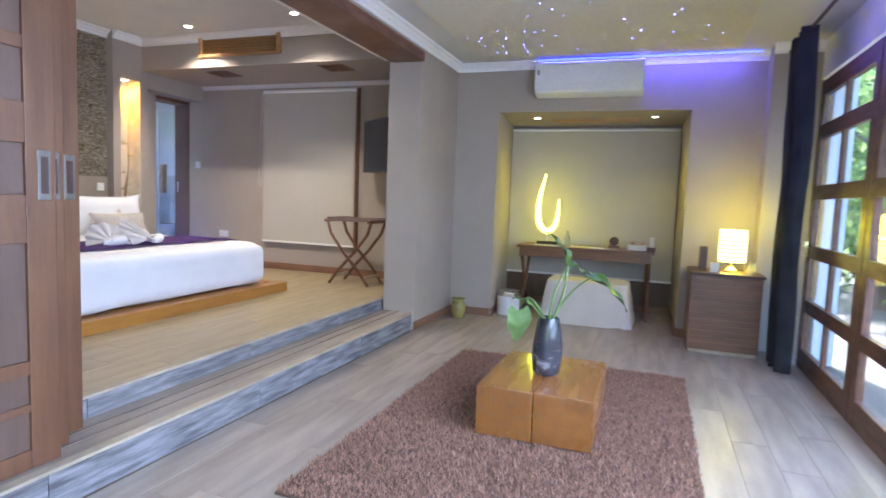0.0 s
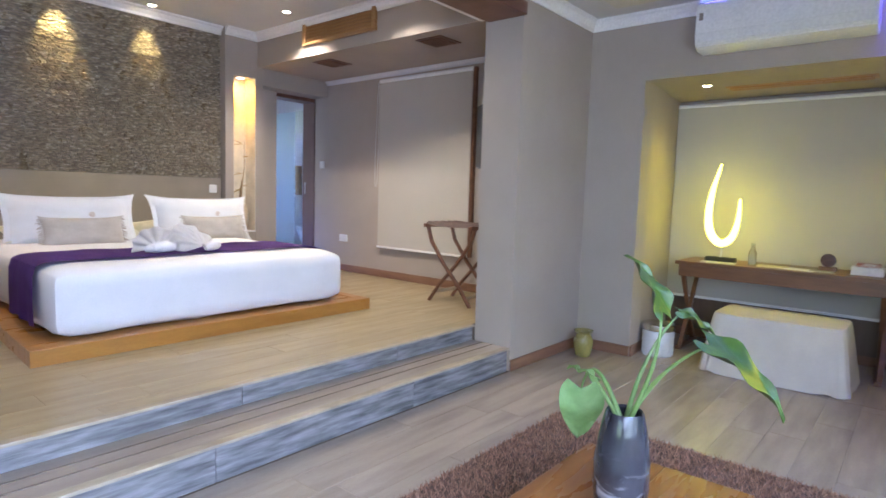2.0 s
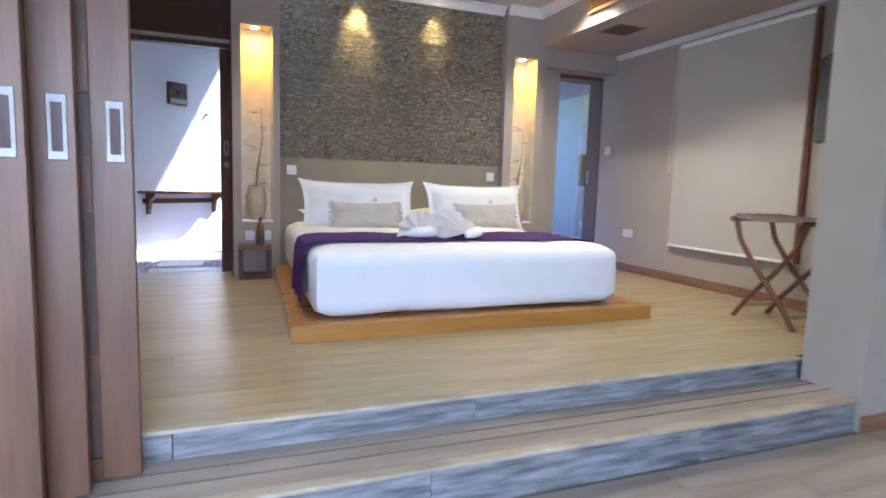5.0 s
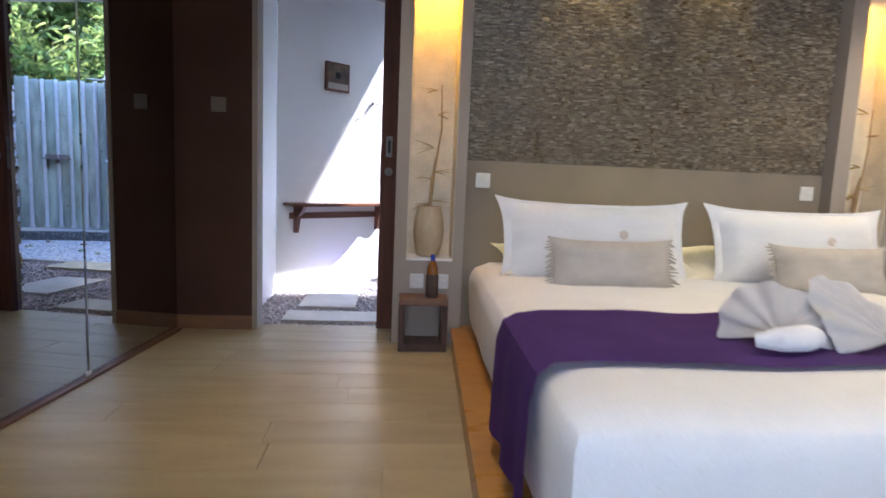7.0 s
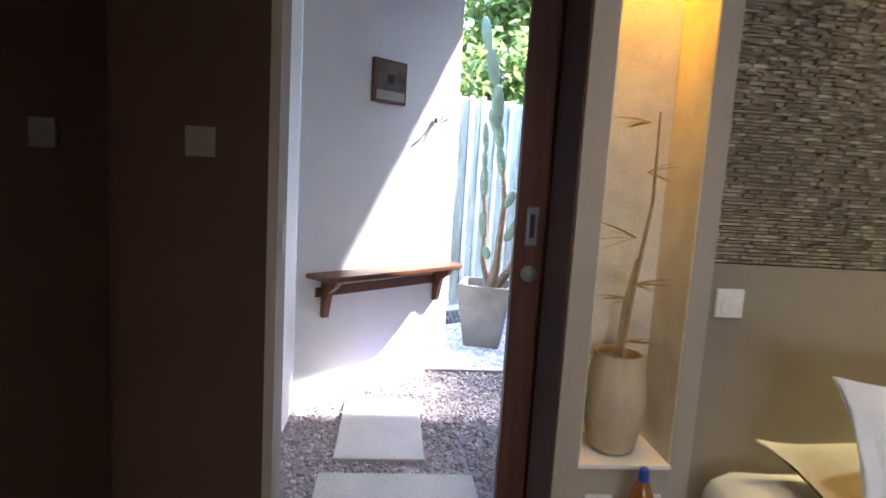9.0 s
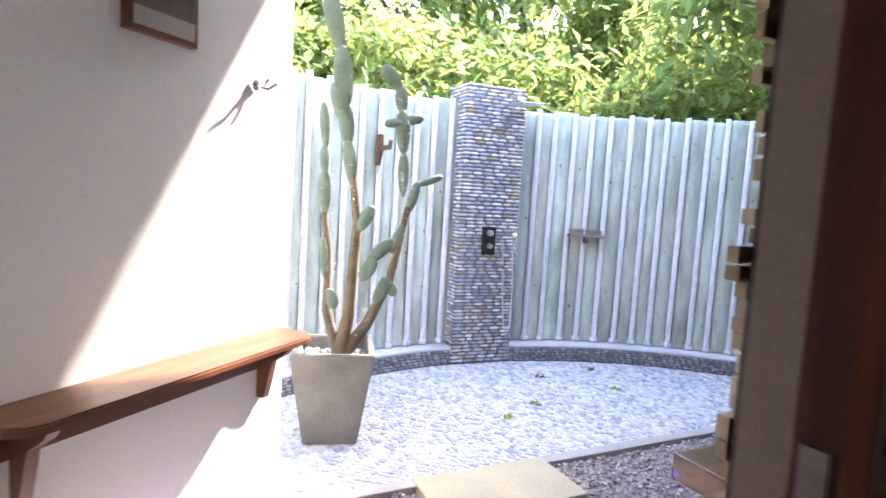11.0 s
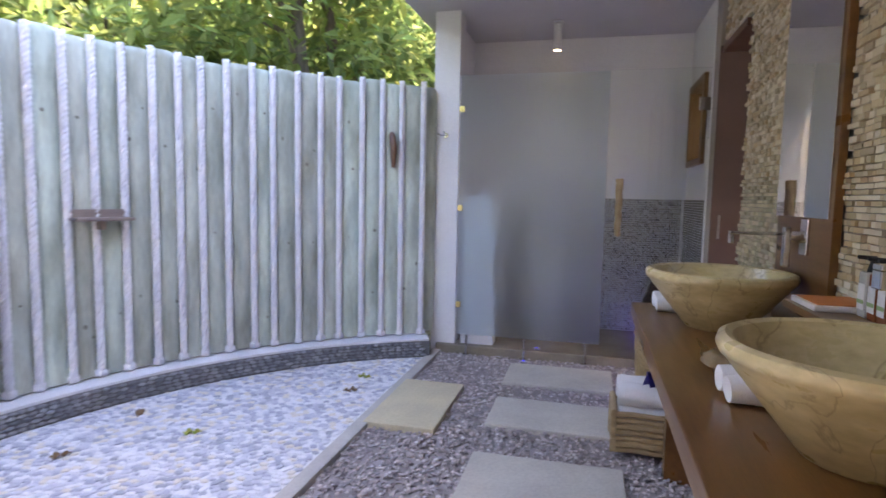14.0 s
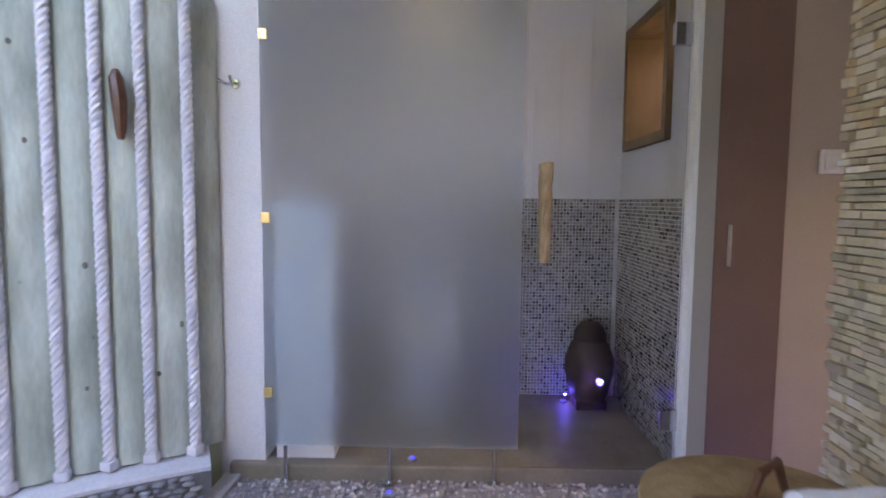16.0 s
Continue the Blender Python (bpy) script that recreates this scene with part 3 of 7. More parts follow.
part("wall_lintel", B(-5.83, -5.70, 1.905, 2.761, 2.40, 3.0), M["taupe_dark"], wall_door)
part("door_frame", B(-5.84, -5.695, 1.905, 1.935, F, 2.40), M["taupe"], wall_door)
part("door_frame", B(-5.84, -5.695, 1.935, 2.76, 2.365, 2.398), M["taupe"], wall_door)
part("door_head_track", B(-5.81, -5.71, 1.936, 2.76, 2.325, 2.364), M["dark_wood"], wall_door, "dark wooden sliding-door track")
part("door_strike", B(-5.785, -5.768, 1.9355, 1.9375, 1.32, 1.42), M["switch_brown"], wall_door, "steel strike plate")
wall_n = st("wall_bedroom_north", B(-5.94, -2.156, 6.787, 6.95, -0.1, 3.0), M["taupe"], "taupe painted bedroom wall with a drawn roller blind")
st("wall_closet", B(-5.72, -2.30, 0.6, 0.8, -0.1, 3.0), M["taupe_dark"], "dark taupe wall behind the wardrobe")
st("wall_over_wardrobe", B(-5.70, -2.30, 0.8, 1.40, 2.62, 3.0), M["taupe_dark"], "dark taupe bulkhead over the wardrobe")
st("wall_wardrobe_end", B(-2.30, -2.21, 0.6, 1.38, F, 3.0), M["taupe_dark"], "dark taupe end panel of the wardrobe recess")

# ---- bedroom ceiling ----
st("ceiling_bedroom", B(-5.9, -2.154, 0.6, 5.80, 2.99, 3.06), M["ceiling"], "white painted bedroom ceiling", "ceiling")
bulk = new("ceiling_bulkhead")
tagged(bulk, "dropped taupe bulkhead with a pale underside", "ceiling", kind="structure")
part("bulkhead_face", B(-5.46, -2.156, 5.80, 5.86, 2.63, 2.99), M["taupe"], bulk)
part("bulkhead_underside", B(-5.46, -2.156, 5.862, 6.785, 2.63, 2.70), M["taupe"], bulk)
crown("trim_cornice_bedroom", [(-5.55, 3.167, -5.55, 5.408, 1, 0), (-5.46, 5.41, -5.46, 5.80, 1, 0), (-5.46, 2.763, -5.46, 3.165, 1, 0),
                               (-5.46, 5.80, -2.156, 5.80, 0, -1)], 2.988, M["crown"])
crown("trim_cornice_low", [(-5.46, 6.787, -2.156, 6.787, 0, -1)], 2.628, M["soffit"], 0.55)

# ---- skirting ----
sk = bmesh.new()
for x0, x1, y0, y1, z in ((-1.828, -1.812, 5.60, 6.642, 0), (-1.828, -1.36, 6.644, 6.659, 0), (0.555, 1.18, 6.644, 6.659, 0),
                          (-1.46, 0.515, 7.834, 7.849, 0),
                          (-5.60, -2.16, 6.771, 6.786, F), (-5.698, -5.684, 1.405, 1.905, F)):
    box(sk, x0, x1, y0, y1, z, z + 0.085, 0.003, 1)
for p, q in (((-1.355, 6.66), (-1.463, 7.83)), ((0.552, 6.66), (0.515, 7.83))):
    sx = 0.015 if p[0] < 0 else -0.015
    prism(sk, [p, q, (q[0] + sx, q[1]), (p[0] + sx, p[1])], 0.0, 0.085)
st("baseboard", sk, M["base_wood"], "reddish-brown wooden skirting board along the walls", "skirting board")

# ---- open-air bathroom: shell ----
C = Vector((-6.579, 4.316))
RF = 3.03
st("gravel_bed", B(-7.80, -5.87, 1.5, 7.13, -0.1, G - 0.03), M["gravel_bed"], "bed of grey gravel between the stepping slabs", "gravel")
bm = bmesh.new()
arc = [(C.x + 2.90 * math.cos(radians(a)), C.y + 2.90 * math.sin(radians(a))) for a in range(116, 232, 3)]
prism(bm, [(-7.85, 7.0)] + [p for p in arc if p[0] < -7.86] + [(-7.85, 1.9)], -0.1, G - 0.006)
terr = st("floor_shower", bm, M["grout"], "white pebble-set shower floor", "floor")
st("kerb_strip", B(-7.875, -7.80, 1.9, 7.16, -0.1, G + 0.004, 0.006), M["concrete"], "pale concrete edging between gravel and shower floor", "edging")
st("floor_toilet", B(-7.85, -5.90, 7.13, 8.12, -0.1, 0.30, 0.01), M["slate"], "brown slate floor of the toilet room", "floor")
A, Bp = Vector((-7.12, 1.765)), Vector((-7.90, 2.66))
d2 = (Bp - A).normalized()
n2 = Vector((d2.y, -d2.x))
if n2.x < 0:
    n2 = -n2
bk = -0.16 * n2
bm = bmesh.new()
prism(bm, [tuple(A), tuple(Bp), tuple(Bp + bk), tuple(A + bk)], -0.1, 3.0)
st("wall_angled", bm, M["white"], "white rendered angled garden wall", "wall")
bm = bmesh.new()
prism(bm, [tuple(Bp), tuple(Bp + 0.03 * d2), tuple(Bp + 0.03 * d2 + bk), tuple(Bp + bk)], -0.1, 2.9)
st("trim_wall_end", bm, M["cream_edge"], "cream rendered end of the angled wall", "trim")
st("wall_side", B(-7.118, -5.84, 1.52, 1.762, -0.1, 3.0), M["white"], "white rendered side wall of the garden bathroom", "wall")
st("ceiling_porch", B(-8.06, -5.87, 1.0, 8.3, 2.88, 3.06), M["soffit"], "white porch soffit over the garden bathroom", "ceiling")
st("column", B(-7.90, -7.70, 7.17, 7.36, 0.0, 2.878, 0.004), M["white"], "square white column at the end of the fence", "column")
toil = new("wall_toilet")
tagged(toil, "white toilet room walls", "wall", kind="structure")
part("wall_back", B(-7.9, -5.75, 8.12, 8.25, -0.1, 2.878), M["white"], toil)
part("wall_left", B(-7.90, -7.78, 7.37, 8.118, -0.1, 2.878), M["white"], toil)
part("wall_right", B(-5.90, -5.75, 6.96, 7.36, -0.1, 2.878), M["white"], toil)
part("wall_right", B(-5.90, -5.75, 8.02, 8.118, -0.1, 2.878), M["white"], toil)
part("wall_right", B(-5.90, -5.75, 7.36, 8.02, -0.1, 1.742), M["white"], toil)
part("wall_right", B(-5.90, -5.75, 7.36, 8.02, 2.40, 2.878), M["white"], toil)
part("low_partition", B(-7.66, -7.40, 7.20, 7.36, 0.30, 1.46), M["white"], toil, "white low partition behind the frosted pane")

# thin added panel: the shaded north wall's look is put into its brown
jamb = st("jamb_shade_panel", B(-5.942, -5.70, 6.774, 6.7865, F, 2.439, 0.002), M["jamb_shade"], "doorway jamb panel, its brown standing in for shade on the taupe wall", "door jamb")
part("door_head", B(-5.93, -5.71, 6.19, 6.772, 2.395, 2.437, 0.003), M["red_wood"], jamb, "brown wooden head rail")
part("lock_plate", B(-5.90, -5.885, 6.771, 6.7745, 1.23, 1.38, 0.001), M["metal"], jamb, "narrow steel lock plate")

# ---- lounge: sliding doors, glazed doors, curtain ----
def sliding_panel(x, y1, z0):
    """One stacked sliding door of stiles, rails and sunk panels, with a steel flush pull."""
    w, h = 1.02, 2.50 - z0
    d = thing("sliding_door", (x, y1 - w, z0), "reddish-brown wooden sliding door panel stacked open on the step", "door", "sliding doors of the bedroom")
    t = 0.019
    part("stile", B(-t, t, w - 0.115, w, 0, h, 0.004), M["door_wood"], d)
    part("stile", B(-t, t, 0, 0.115, 0, h, 0.004), M["door_wood"], d)
    sunk = [(0.25, 0.40), (0.43, 0.545), (0.60, 1.05), (1.23, 1.42), (1.57, 1.76), (1.81, 2.30)]
    prev = z0
    for a, b in sunk + [(2.5, 2.6)]:
        part("rail", B(-t + 0.001, t - 0.001, 0.115, w - 0.115, prev - z0, min(a, 2.5) - z0, 0.003), M["door_wood"], d)
        if a < 2.5:
            part("inset_panel", B(-0.006, 0.006, 0.115, w - 0.115, a - z0, b - z0), M["door_inset"], d)
        prev = b
    pull = part("flush_pull", B(t - 0.001, t + 0.003, w - 0.072, w - 0.019, 1.21 - z0, 1.40 - z0, 0.003), M["dull_steel"], d, "brushed steel flush pull")
    part("recess", B(t + 0.0015, t + 0.0042, w - 0.060, w - 0.031, 1.235 - z0, 1.375 - z0, 0.001), M["dark_wood"], pull)
    return d


for x, y1 in ((-2.105, 2.385), (-2.015, 2.25), (-1.925, 2.149)):
    sliding_panel(x, y1, TREAD + 0.003)

doors = []
for y0 in (4.68, 3.32, 1.96, 0.60):
    d = thing("glazed_door", (1.50, y0, 0.0), "dark-framed wooden lattice door with clear panes, closed", "door", "glazed lattice doors")
    t, w, h = 0.025, 1.345, 2.32
    part("stile", B(-t, t, 0, 0.10, 0, h, 0.004), M["red_wood"], d)
    part("stile", B(-t, t, w - 0.10, w, 0, h, 0.004), M["red_wood"], d)
    part("mullion", B(-t + 0.006, t - 0.006, w / 2 - 0.025, w / 2 + 0.025, 0.16, h - 0.1, 0.003), M["red_wood"], d)
    zs = [0.0, 0.16, 0.47, 0.57, 0.91, 1.01, 1.38, 1.49, 1.86, 1.97, 2.20, 2.32]
    for a, b in zip(zs[0::2], zs[1::2]):
        part("rail", B(-t + 0.001, t - 0.001, 0.10, w - 0.10, a, b, 0.003), M["red_wood"], d)
    for a, b in zip(zs[1::2], zs[2::2]):
        for c0, c1 in ((0.10, w / 2 - 0.025), (w / 2 + 0.025, w - 0.10)):
            p = part("pane", B(-0.003, 0.003, c0, c1, a, b), M["glass"], d)
            p.visible_shadow = False
    if y0 == 4.68:
        part("handle", B(-0.06, -0.026, w - 0.08, w - 0.03, 0.92, 1.04, 0.008), M["brass"], d, "brass lever plate")
rail = bmesh.new()
rod(rail, (1.30, 0.2, 2.66), (1.30, 6.40, 2.66), 0.014)
rail = solid("curtain_rod", rail, M["dark_wood"], "dark curtain rod over the glazed doors", "curtain rod")
bm = bmesh.new()
grid = []
rnd = random.Random(2)
for j in range(13):
    z = 0.01 + 2.66 * j / 12
    row = []
    for i in range(73):
        u = i / 72
        y = 5.62 + 0.55 * u
        ph = u * 2 * math.pi * 7
        amp = 0.045 + 0.02 * math.sin(3 * u * 6.28)
        row.append(bm.verts.new((1.30 + amp * math.sin(ph + 0.3 * math.sin(j * 0.7)) + 0.01 * math.sin(j * 0.9 + u * 9), y + 0.012 * math.cos(ph), z)))
    grid.append(row)
for a, b in zip(grid, grid[1:]):
    for i in range(72):
        bm.faces.new((a[i], a[i + 1], b[i + 1], b[i]))
bmesh.ops.solidify(bm, geom=bm.faces[:], thickness=0.006)
solid("curtain", bm, M["curtain"], "charcoal fabric curtain drawn back in folds beside the glazed doors", "curtain", smooth=True)

# ---- lounge: coffee table, rug, plant ----
t = thing("coffee_table", (-0.245, 3.855, 0.022), "low block coffee table of two amber wood halves on the rug", "coffee table")
part("table_half", B(-0.307, -0.0015, -0.395, 0.395, 0.0, 0.268, 0.006), M["table_wood"], t)
part("table_half", B(0.0015, 0.307, -0.395, 0.395, 0.0, 0.268, 0.006), M["table_wood"], t)
rug = thing("rug", (-0.29, 3.82, 0.0), "brown shaggy rug under the coffee table", "rug")
part("backing", B(-0.86, 0.86, -1.30, 1.30, 0.0, 0.012, 0.004), M["rug_base"], rug)
rng = np.random.default_rng(3)
n = 46000
px, py = rng.uniform(-0.86, 0.86, n), rng.uniform(-1.30, 1.30, n)
clump = np.array([noise.noise((x * 14, y * 14, 0.3)) for x, y in zip(px, py)])
ang = rng.uniform(0, 6.283, n) + clump * 2
ln, wd = rng.uniform(0.018, 0.034, n), rng.uniform(0.0025, 0.0042, n)
tilt = rng.uniform(0.3, 1.0, n)
base = np.stack([px, py, np.full(n, 0.010)], 1)
d_ = np.stack([np.cos(ang), np.sin(ang), np.zeros(n)], 1)
s_ = np.stack([-np.sin(ang), np.cos(ang), np.zeros(n)], 1)
tip = base + d_ * (ln * np.sin(tilt))[:, None] + np.array([0, 0, 1]) * (ln * np.cos(tilt) + 0.006 * clump)[:, None]
vv = np.concatenate([base - s_ * wd[:, None], base + s_ * wd[:, None], base + d_ * wd[:, None] * 1.6, tip], 1).reshape(-1, 3)
k = np.arange(n) * 4
ff = np.concatenate([np.stack([k, k + 1, k + 3], 1), np.stack([k + 1, k + 2, k + 3], 1), np.stack([k + 2, k, k + 3], 1)])
pile = cells("pile", vv.tolist(), ff.tolist(), M["rug"], rug)
pile["label"] = "brown shag pile"
pile["kind"] = "stuff"

VB = mat("black_marbled_vase", (0.022, 0.022, 0.028), 0.18, color2=(0.05, 0.05, 0.06), scale=4, coat=0.4)
_N, _L = VB.node_tree.nodes, VB.node_tree.links
_w = _N.new("ShaderNodeTexNoise")
_w.inputs["Scale"].default_value, _w.inputs["Detail"].default_value, _w.inputs["Distortion"].default_value = 7.0, 9.0, 2.2
_tc = _N.new("ShaderNodeTexCoord")
_mp = _N.new("ShaderNodeMapping")
_mp.inputs["Scale"].default_value = (1, 1, 2.2)
_L.new(_tc.outputs["Object"], _mp.inputs["Vector"])
_L.new(_mp.outputs[0], _w.inputs["Vector"])
_sx = _N.new("ShaderNodeSeparateXYZ")
_L.new(_tc.outputs["Object"], _sx.inputs[0])
_zr = _N.new("ShaderNodeMapRange")
_zr.inputs["From Min"].default_value, _zr.inputs["From Max"].default_value = 0.22, 0.02
_L.new(_sx.outputs["Z"], _zr.inputs["Value"])
_cr = _N.new("ShaderNodeMapRange")
_cr.inputs["From Min"].default_value, _cr.inputs["From Max"].default_value = 0.52, 0.68
_L.new(_w.outputs["Fac"], _cr.inputs["Value"])
_mu = _N.new("ShaderNodeMath")
_mu.operation = "MULTIPLY"
_L.new(_zr.outputs[0], _mu.inputs[0])
_L.new(_cr.outputs[0], _mu.inputs[1])
_mx = _N.new("ShaderNodeMix")
_mx.data_type = "RGBA"
_mx.inputs["B"].default_value = (0.42, 0.42, 0.45, 1)
_b = _N["Principled BSDF"]
_L.new(_b.inputs["Base Color"].links[0].from_socket, _mx.inputs["A"])
_L.new(_mu.outputs[0], _mx.inputs["Factor"])
_L.new(_mx.outputs["Result"], _b.inputs["Base Color"])


def leaf_blade(length, width, droop, cup=0.12, heart=True, wave=0.012):
    """A pointed leaf along +x from its stalk, curving down, with two lobes at the stalk."""
    bm = bmesh.new()
    nu, nv = 16, 8
    rows = []
    for i in range(nu + 1):
        u = i / nu
        w = width * 0.5 * (math.sin(math.pi * min(1, u * 0.93 + 0.07) ** 0.62)) ** 0.85 if u < 1 else 0.0
        row = []
        for j in range(nv + 1):
            v = j / nv * 2 - 1
            back = -0.18 * length * abs(v) ** 1.2 * (1 - u) ** 2 if heart else 0
            x = u * length + back
            z = -droop * u * u * length + cup * w * (v * v) * 2 + wave * math.sin(u * 14 + abs(v) * 3) * abs(v)
            row.append(bm.verts.new((x, v * w, z)))
        rows.append(row)
    for a, b in zip(rows, rows[1:]):
        for j in range(nv):
            try:
                bm.faces.new((a[j], a[j + 1], b[j + 1], b[j]))
            except ValueError:
                pass
    bmesh.ops.remove_doubles(bm, verts=bm.verts[:], dist=0.0002)
    bmesh.ops.solidify(bm, geom=bm.faces[:], thickness=0.0012)
    return bm


def curve(p, q, bend, n=10):
    p, q, bend = Vector(p), Vector(q), Vector(bend)
    return [p.lerp(q, i / n) + bend * (4 * (i / n) * (1 - i / n)) for i in range(n + 1)]


plant = thing("potted_plant", (-0.245, 3.83, 0.290), "black marbled vase with large heart-shaped green leaves on the coffee table", "plant")
part("vase", lathe([(0.058, 0), (0.078, 0.02), (0.088, 0.09), (0.086, 0.18), (0.072, 0.27), (0.060, 0.325), (0.056, 0.332), (0.050, 0.325), (0.06, 0.24), (0.07, 0.1)], 40), VB, plant, "black marbled vase", True)
top = (0, 0, 0.27)
for (tipx, tipy, tipz), bend, L_, W_, rot, mt in (
        ((0.085, 0.02, 0.66), (0.03, 0.0, 0.02), 0.19, 0.125, (25, -72, 150), "leaf"),
        ((0.22, 0.05, 0.575), (-0.02, 0, 0.03), 0.25, 0.17, (8, 18, 8), "leaf"),
        ((-0.20, 0.10, 0.33), (-0.02, 0.0, 0.12), 0.19, 0.155, (0, 80, -58), "leaf_pale"),
        ((0.07, 0.25, 0.62), (-0.03, 0.02, 0.02), 0.13, 0.06, (20, 10, 30), "leaf"),
        ((-0.12, 0.03, 0.40), (-0.02, 0, 0.03), 0.10, 0.03, (0, -30, 170), "stem")):
    stem = part("stalk", T(curve(top, (tipx, tipy, tipz), bend), [0.0095 - 0.0006 * i for i in range(11)], 8), M["stem"], plant, "", True)
    lf = part("leaf", leaf_blade(L_, W_, 0.45), M[mt], plant, "heart-shaped leaf" if W_ > 0.1 else "", True)
    lf.matrix_basis = pose(tipx, tipy, tipz, *rot)

# ---- lounge: alcove desk, bench, lamp, bin, blind ----
desk = thing("desk", (-0.45, 7.46, 0.0), "dark brown wooden writing desk with crossed side legs in the alcove", "desk")
part("desktop", B(-0.76, 0.76, -0.27, 0.27, 0.745, 0.775, 0.004), M["desk_wood"], desk)
part("apron", B(-0.73, 0.73, -0.25, -0.228, 0.645, 0.744, 0.002), M["desk_wood"], desk)
part("apron", B(-0.73, 0.73, 0.228, 0.25, 0.645, 0.744, 0.002), M["desk_wood"], desk)
for sx in (-0.70, 0.70):
    for a, b in ((-0.23, 0.23), (0.23, -0.23)):
        part("leg", T([(sx + (0.012 if a > 0 else -0.012), a, 0.74), (sx + (0.012 if a > 0 else -0.012), b, 0.0)], 0.024, 4), M["desk_wood"], desk)
    part("foot_rail", B(sx - 0.02, sx + 0.02, -0.25, 0.25, 0.0, 0.03, 0.003), M["desk_wood"], desk)

bench = thing("bench", (-0.345, 7.0, 0.0), "stool bench under a cream skirted cloth before the desk", "bench")
bm = bmesh.new()
rings = []
for j, (w, d, z) in enumerate(((0.485, 0.33, 0.004), (0.465, 0.31, 0.15), (0.445, 0.29, 0.30), (0.425, 0.275, 0.43), (0.415, 0.265, 0.452), (0.38, 0.23, 0.458))):
    ring = []
    for i in range(96):
        a = 2 * math.pi * i / 96
        c, s = math.cos(a), math.sin(a)
        e = 0.22
        x = w * math.copysign(abs(c) ** e, c)
        y = d * math.copysign(abs(s) ** e, s)
        k_ = 1 + (0.018 * math.sin(i * 0.9) + 0.014 * math.sin(i * 0.37 + 1)) * (1 - z / 0.46)
        ring.append(bm.verts.new((x * k_, y * k_, z + (0.012 * math.sin(i * 0.6) if j == 0 else 0))))
    rings.append(ring)
for a, b in zip(rings, rings[1:]):
    for i in range(96):
        bm.faces.new((a[i], a[(i + 1) % 96], b[(i + 1) % 96], b[i]))
bm.faces.new(rings[-1])
for v in bm.verts:
    v.co.z = max(0.003, v.co.z)
part("cloth", bm, M["bench_cloth"], bench, "cream skirted cloth", True)
part("seat", B(-0.37, 0.37, -0.22, 0.22, 0.30, 0.44, 0.01), M["desk_wood"], bench)
for sx in (-0.34, 0.34):
    for sy in (-0.19, 0.19):
        part("leg", B(sx - 0.02, sx + 0.02, sy - 0.02, sy + 0.02, 0.0, 0.30), M["desk_wood"], bench)

ul = thing("crescent_lamp", (-0.89, 7.36, 0.776), "glowing yellow crescent-shaped lamp on a black plinth on the desk", "lamp")
part("plinth", B(-0.115, 0.115, -0.045, 0.045, 0.0, 0.045, 0.004), M["black"], ul, "black plinth")
part("post", R((0, 0, 0.044), (0, 0, 0.155), 0.007), M["metal"], ul)
pts, rr = [], []
ctrl = [Vector(c) for c in ((-0.045, 0, 0.83), (-0.098, 0, 0.62), (-0.122, 0, 0.42), (-0.098, 0, 0.25), (-0.015, 0, 0.165), (0.072, 0, 0.215), (0.112, 0, 0.36), (0.118, 0, 0.54))]
for i in range(len(ctrl) - 1):
    for k_ in range(5):
        p0, p1, p2, p3 = ctrl[max(0, i - 1)], ctrl[i], ctrl[i + 1], ctrl[min(len(ctrl) - 1, i + 2)]
        u = k_ / 5
        pts.append(0.5 * ((2 * p1) + (p2 - p0) * u + (2 * p0 - 5 * p1 + 4 * p2 - p3) * u * u + (3 * p1 - p0 - 3 * p2 + p3) * u ** 3))
pts.append(ctrl[-1])
for i in range(len(pts)):
    rr.append(0.007 + 0.026 * math.sin(math.pi * min(0.97, max(0.03, i / (len(pts) - 1)))) ** 0.9)
part("crescent", T(pts, rr, 12), M["glow_yellow"], ul, "glowing yellow crescent", True)
lamp("crescent_glow", "POINT", pose(-0.88, 7.20, 1.15), 1.2, (1.0, 0.82, 0.0), soft=0.05)

blind = thing("roller_blind", (-0.475, 7.775, 0.39), "taupe roller blind drawn down behind the desk", "blind", "roller blinds")
part("fabric", B(-0.985, 0.985, 0.0, 0.004, 0.012, 1.76), M["blind"], blind)
part("bottom_bar", B(-0.988, 0.988, -0.008, 0.012, -0.01, 0.014, 0.003), M["crown"], blind, "white bottom bar")
part("roller", R((-0.985, 0.02, 1.775), (0.985, 0.02, 1.775), 0.022), M["crown"], blind, "", True)
solid("wall_panel", B(-1.46, 0.515, 7.80, 7.832, 0.086, 0.38), M["door_inset"], "brown panel under the alcove blind", "panel", "structure")
blind2 = thing("roller_blind", (-3.80, 6.745, 0.645), "taupe roller blind drawn down with a hanging bead chain", "blind", "roller blinds")
part("fabric", B(-0.66, 0.66, 0.0, 0.004, 0.012, 1.87), M["blind"], blind2)
part("bottom_bar", B(-0.663, 0.663, -0.008, 0.012, -0.006, 0.016, 0.003), M["crown"], blind2, "white bottom bar")
part("roller", R((-0.665, 0.012, 1.885), (0.665, 0.012, 1.885), 0.024), M["crown"], blind2, "", True)
part("bead_chain", T([(-0.69, 0, 1.88), (-0.715, -0.005, 1.2), (-0.72, -0.005, 0.75), (-0.70, -0.005, 0.70), (-0.68, -0.005, 0.76), (-0.675, 0, 1.2), (-0.672, 0, 1.88)], 0.003, 5), M["plastic_white"], blind2)
part("window_jamb", B(0.668, 0.70, 0.0, 0.04, 0.0, 1.9), M["red_wood"], blind2, "brown window jamb beside the blind")

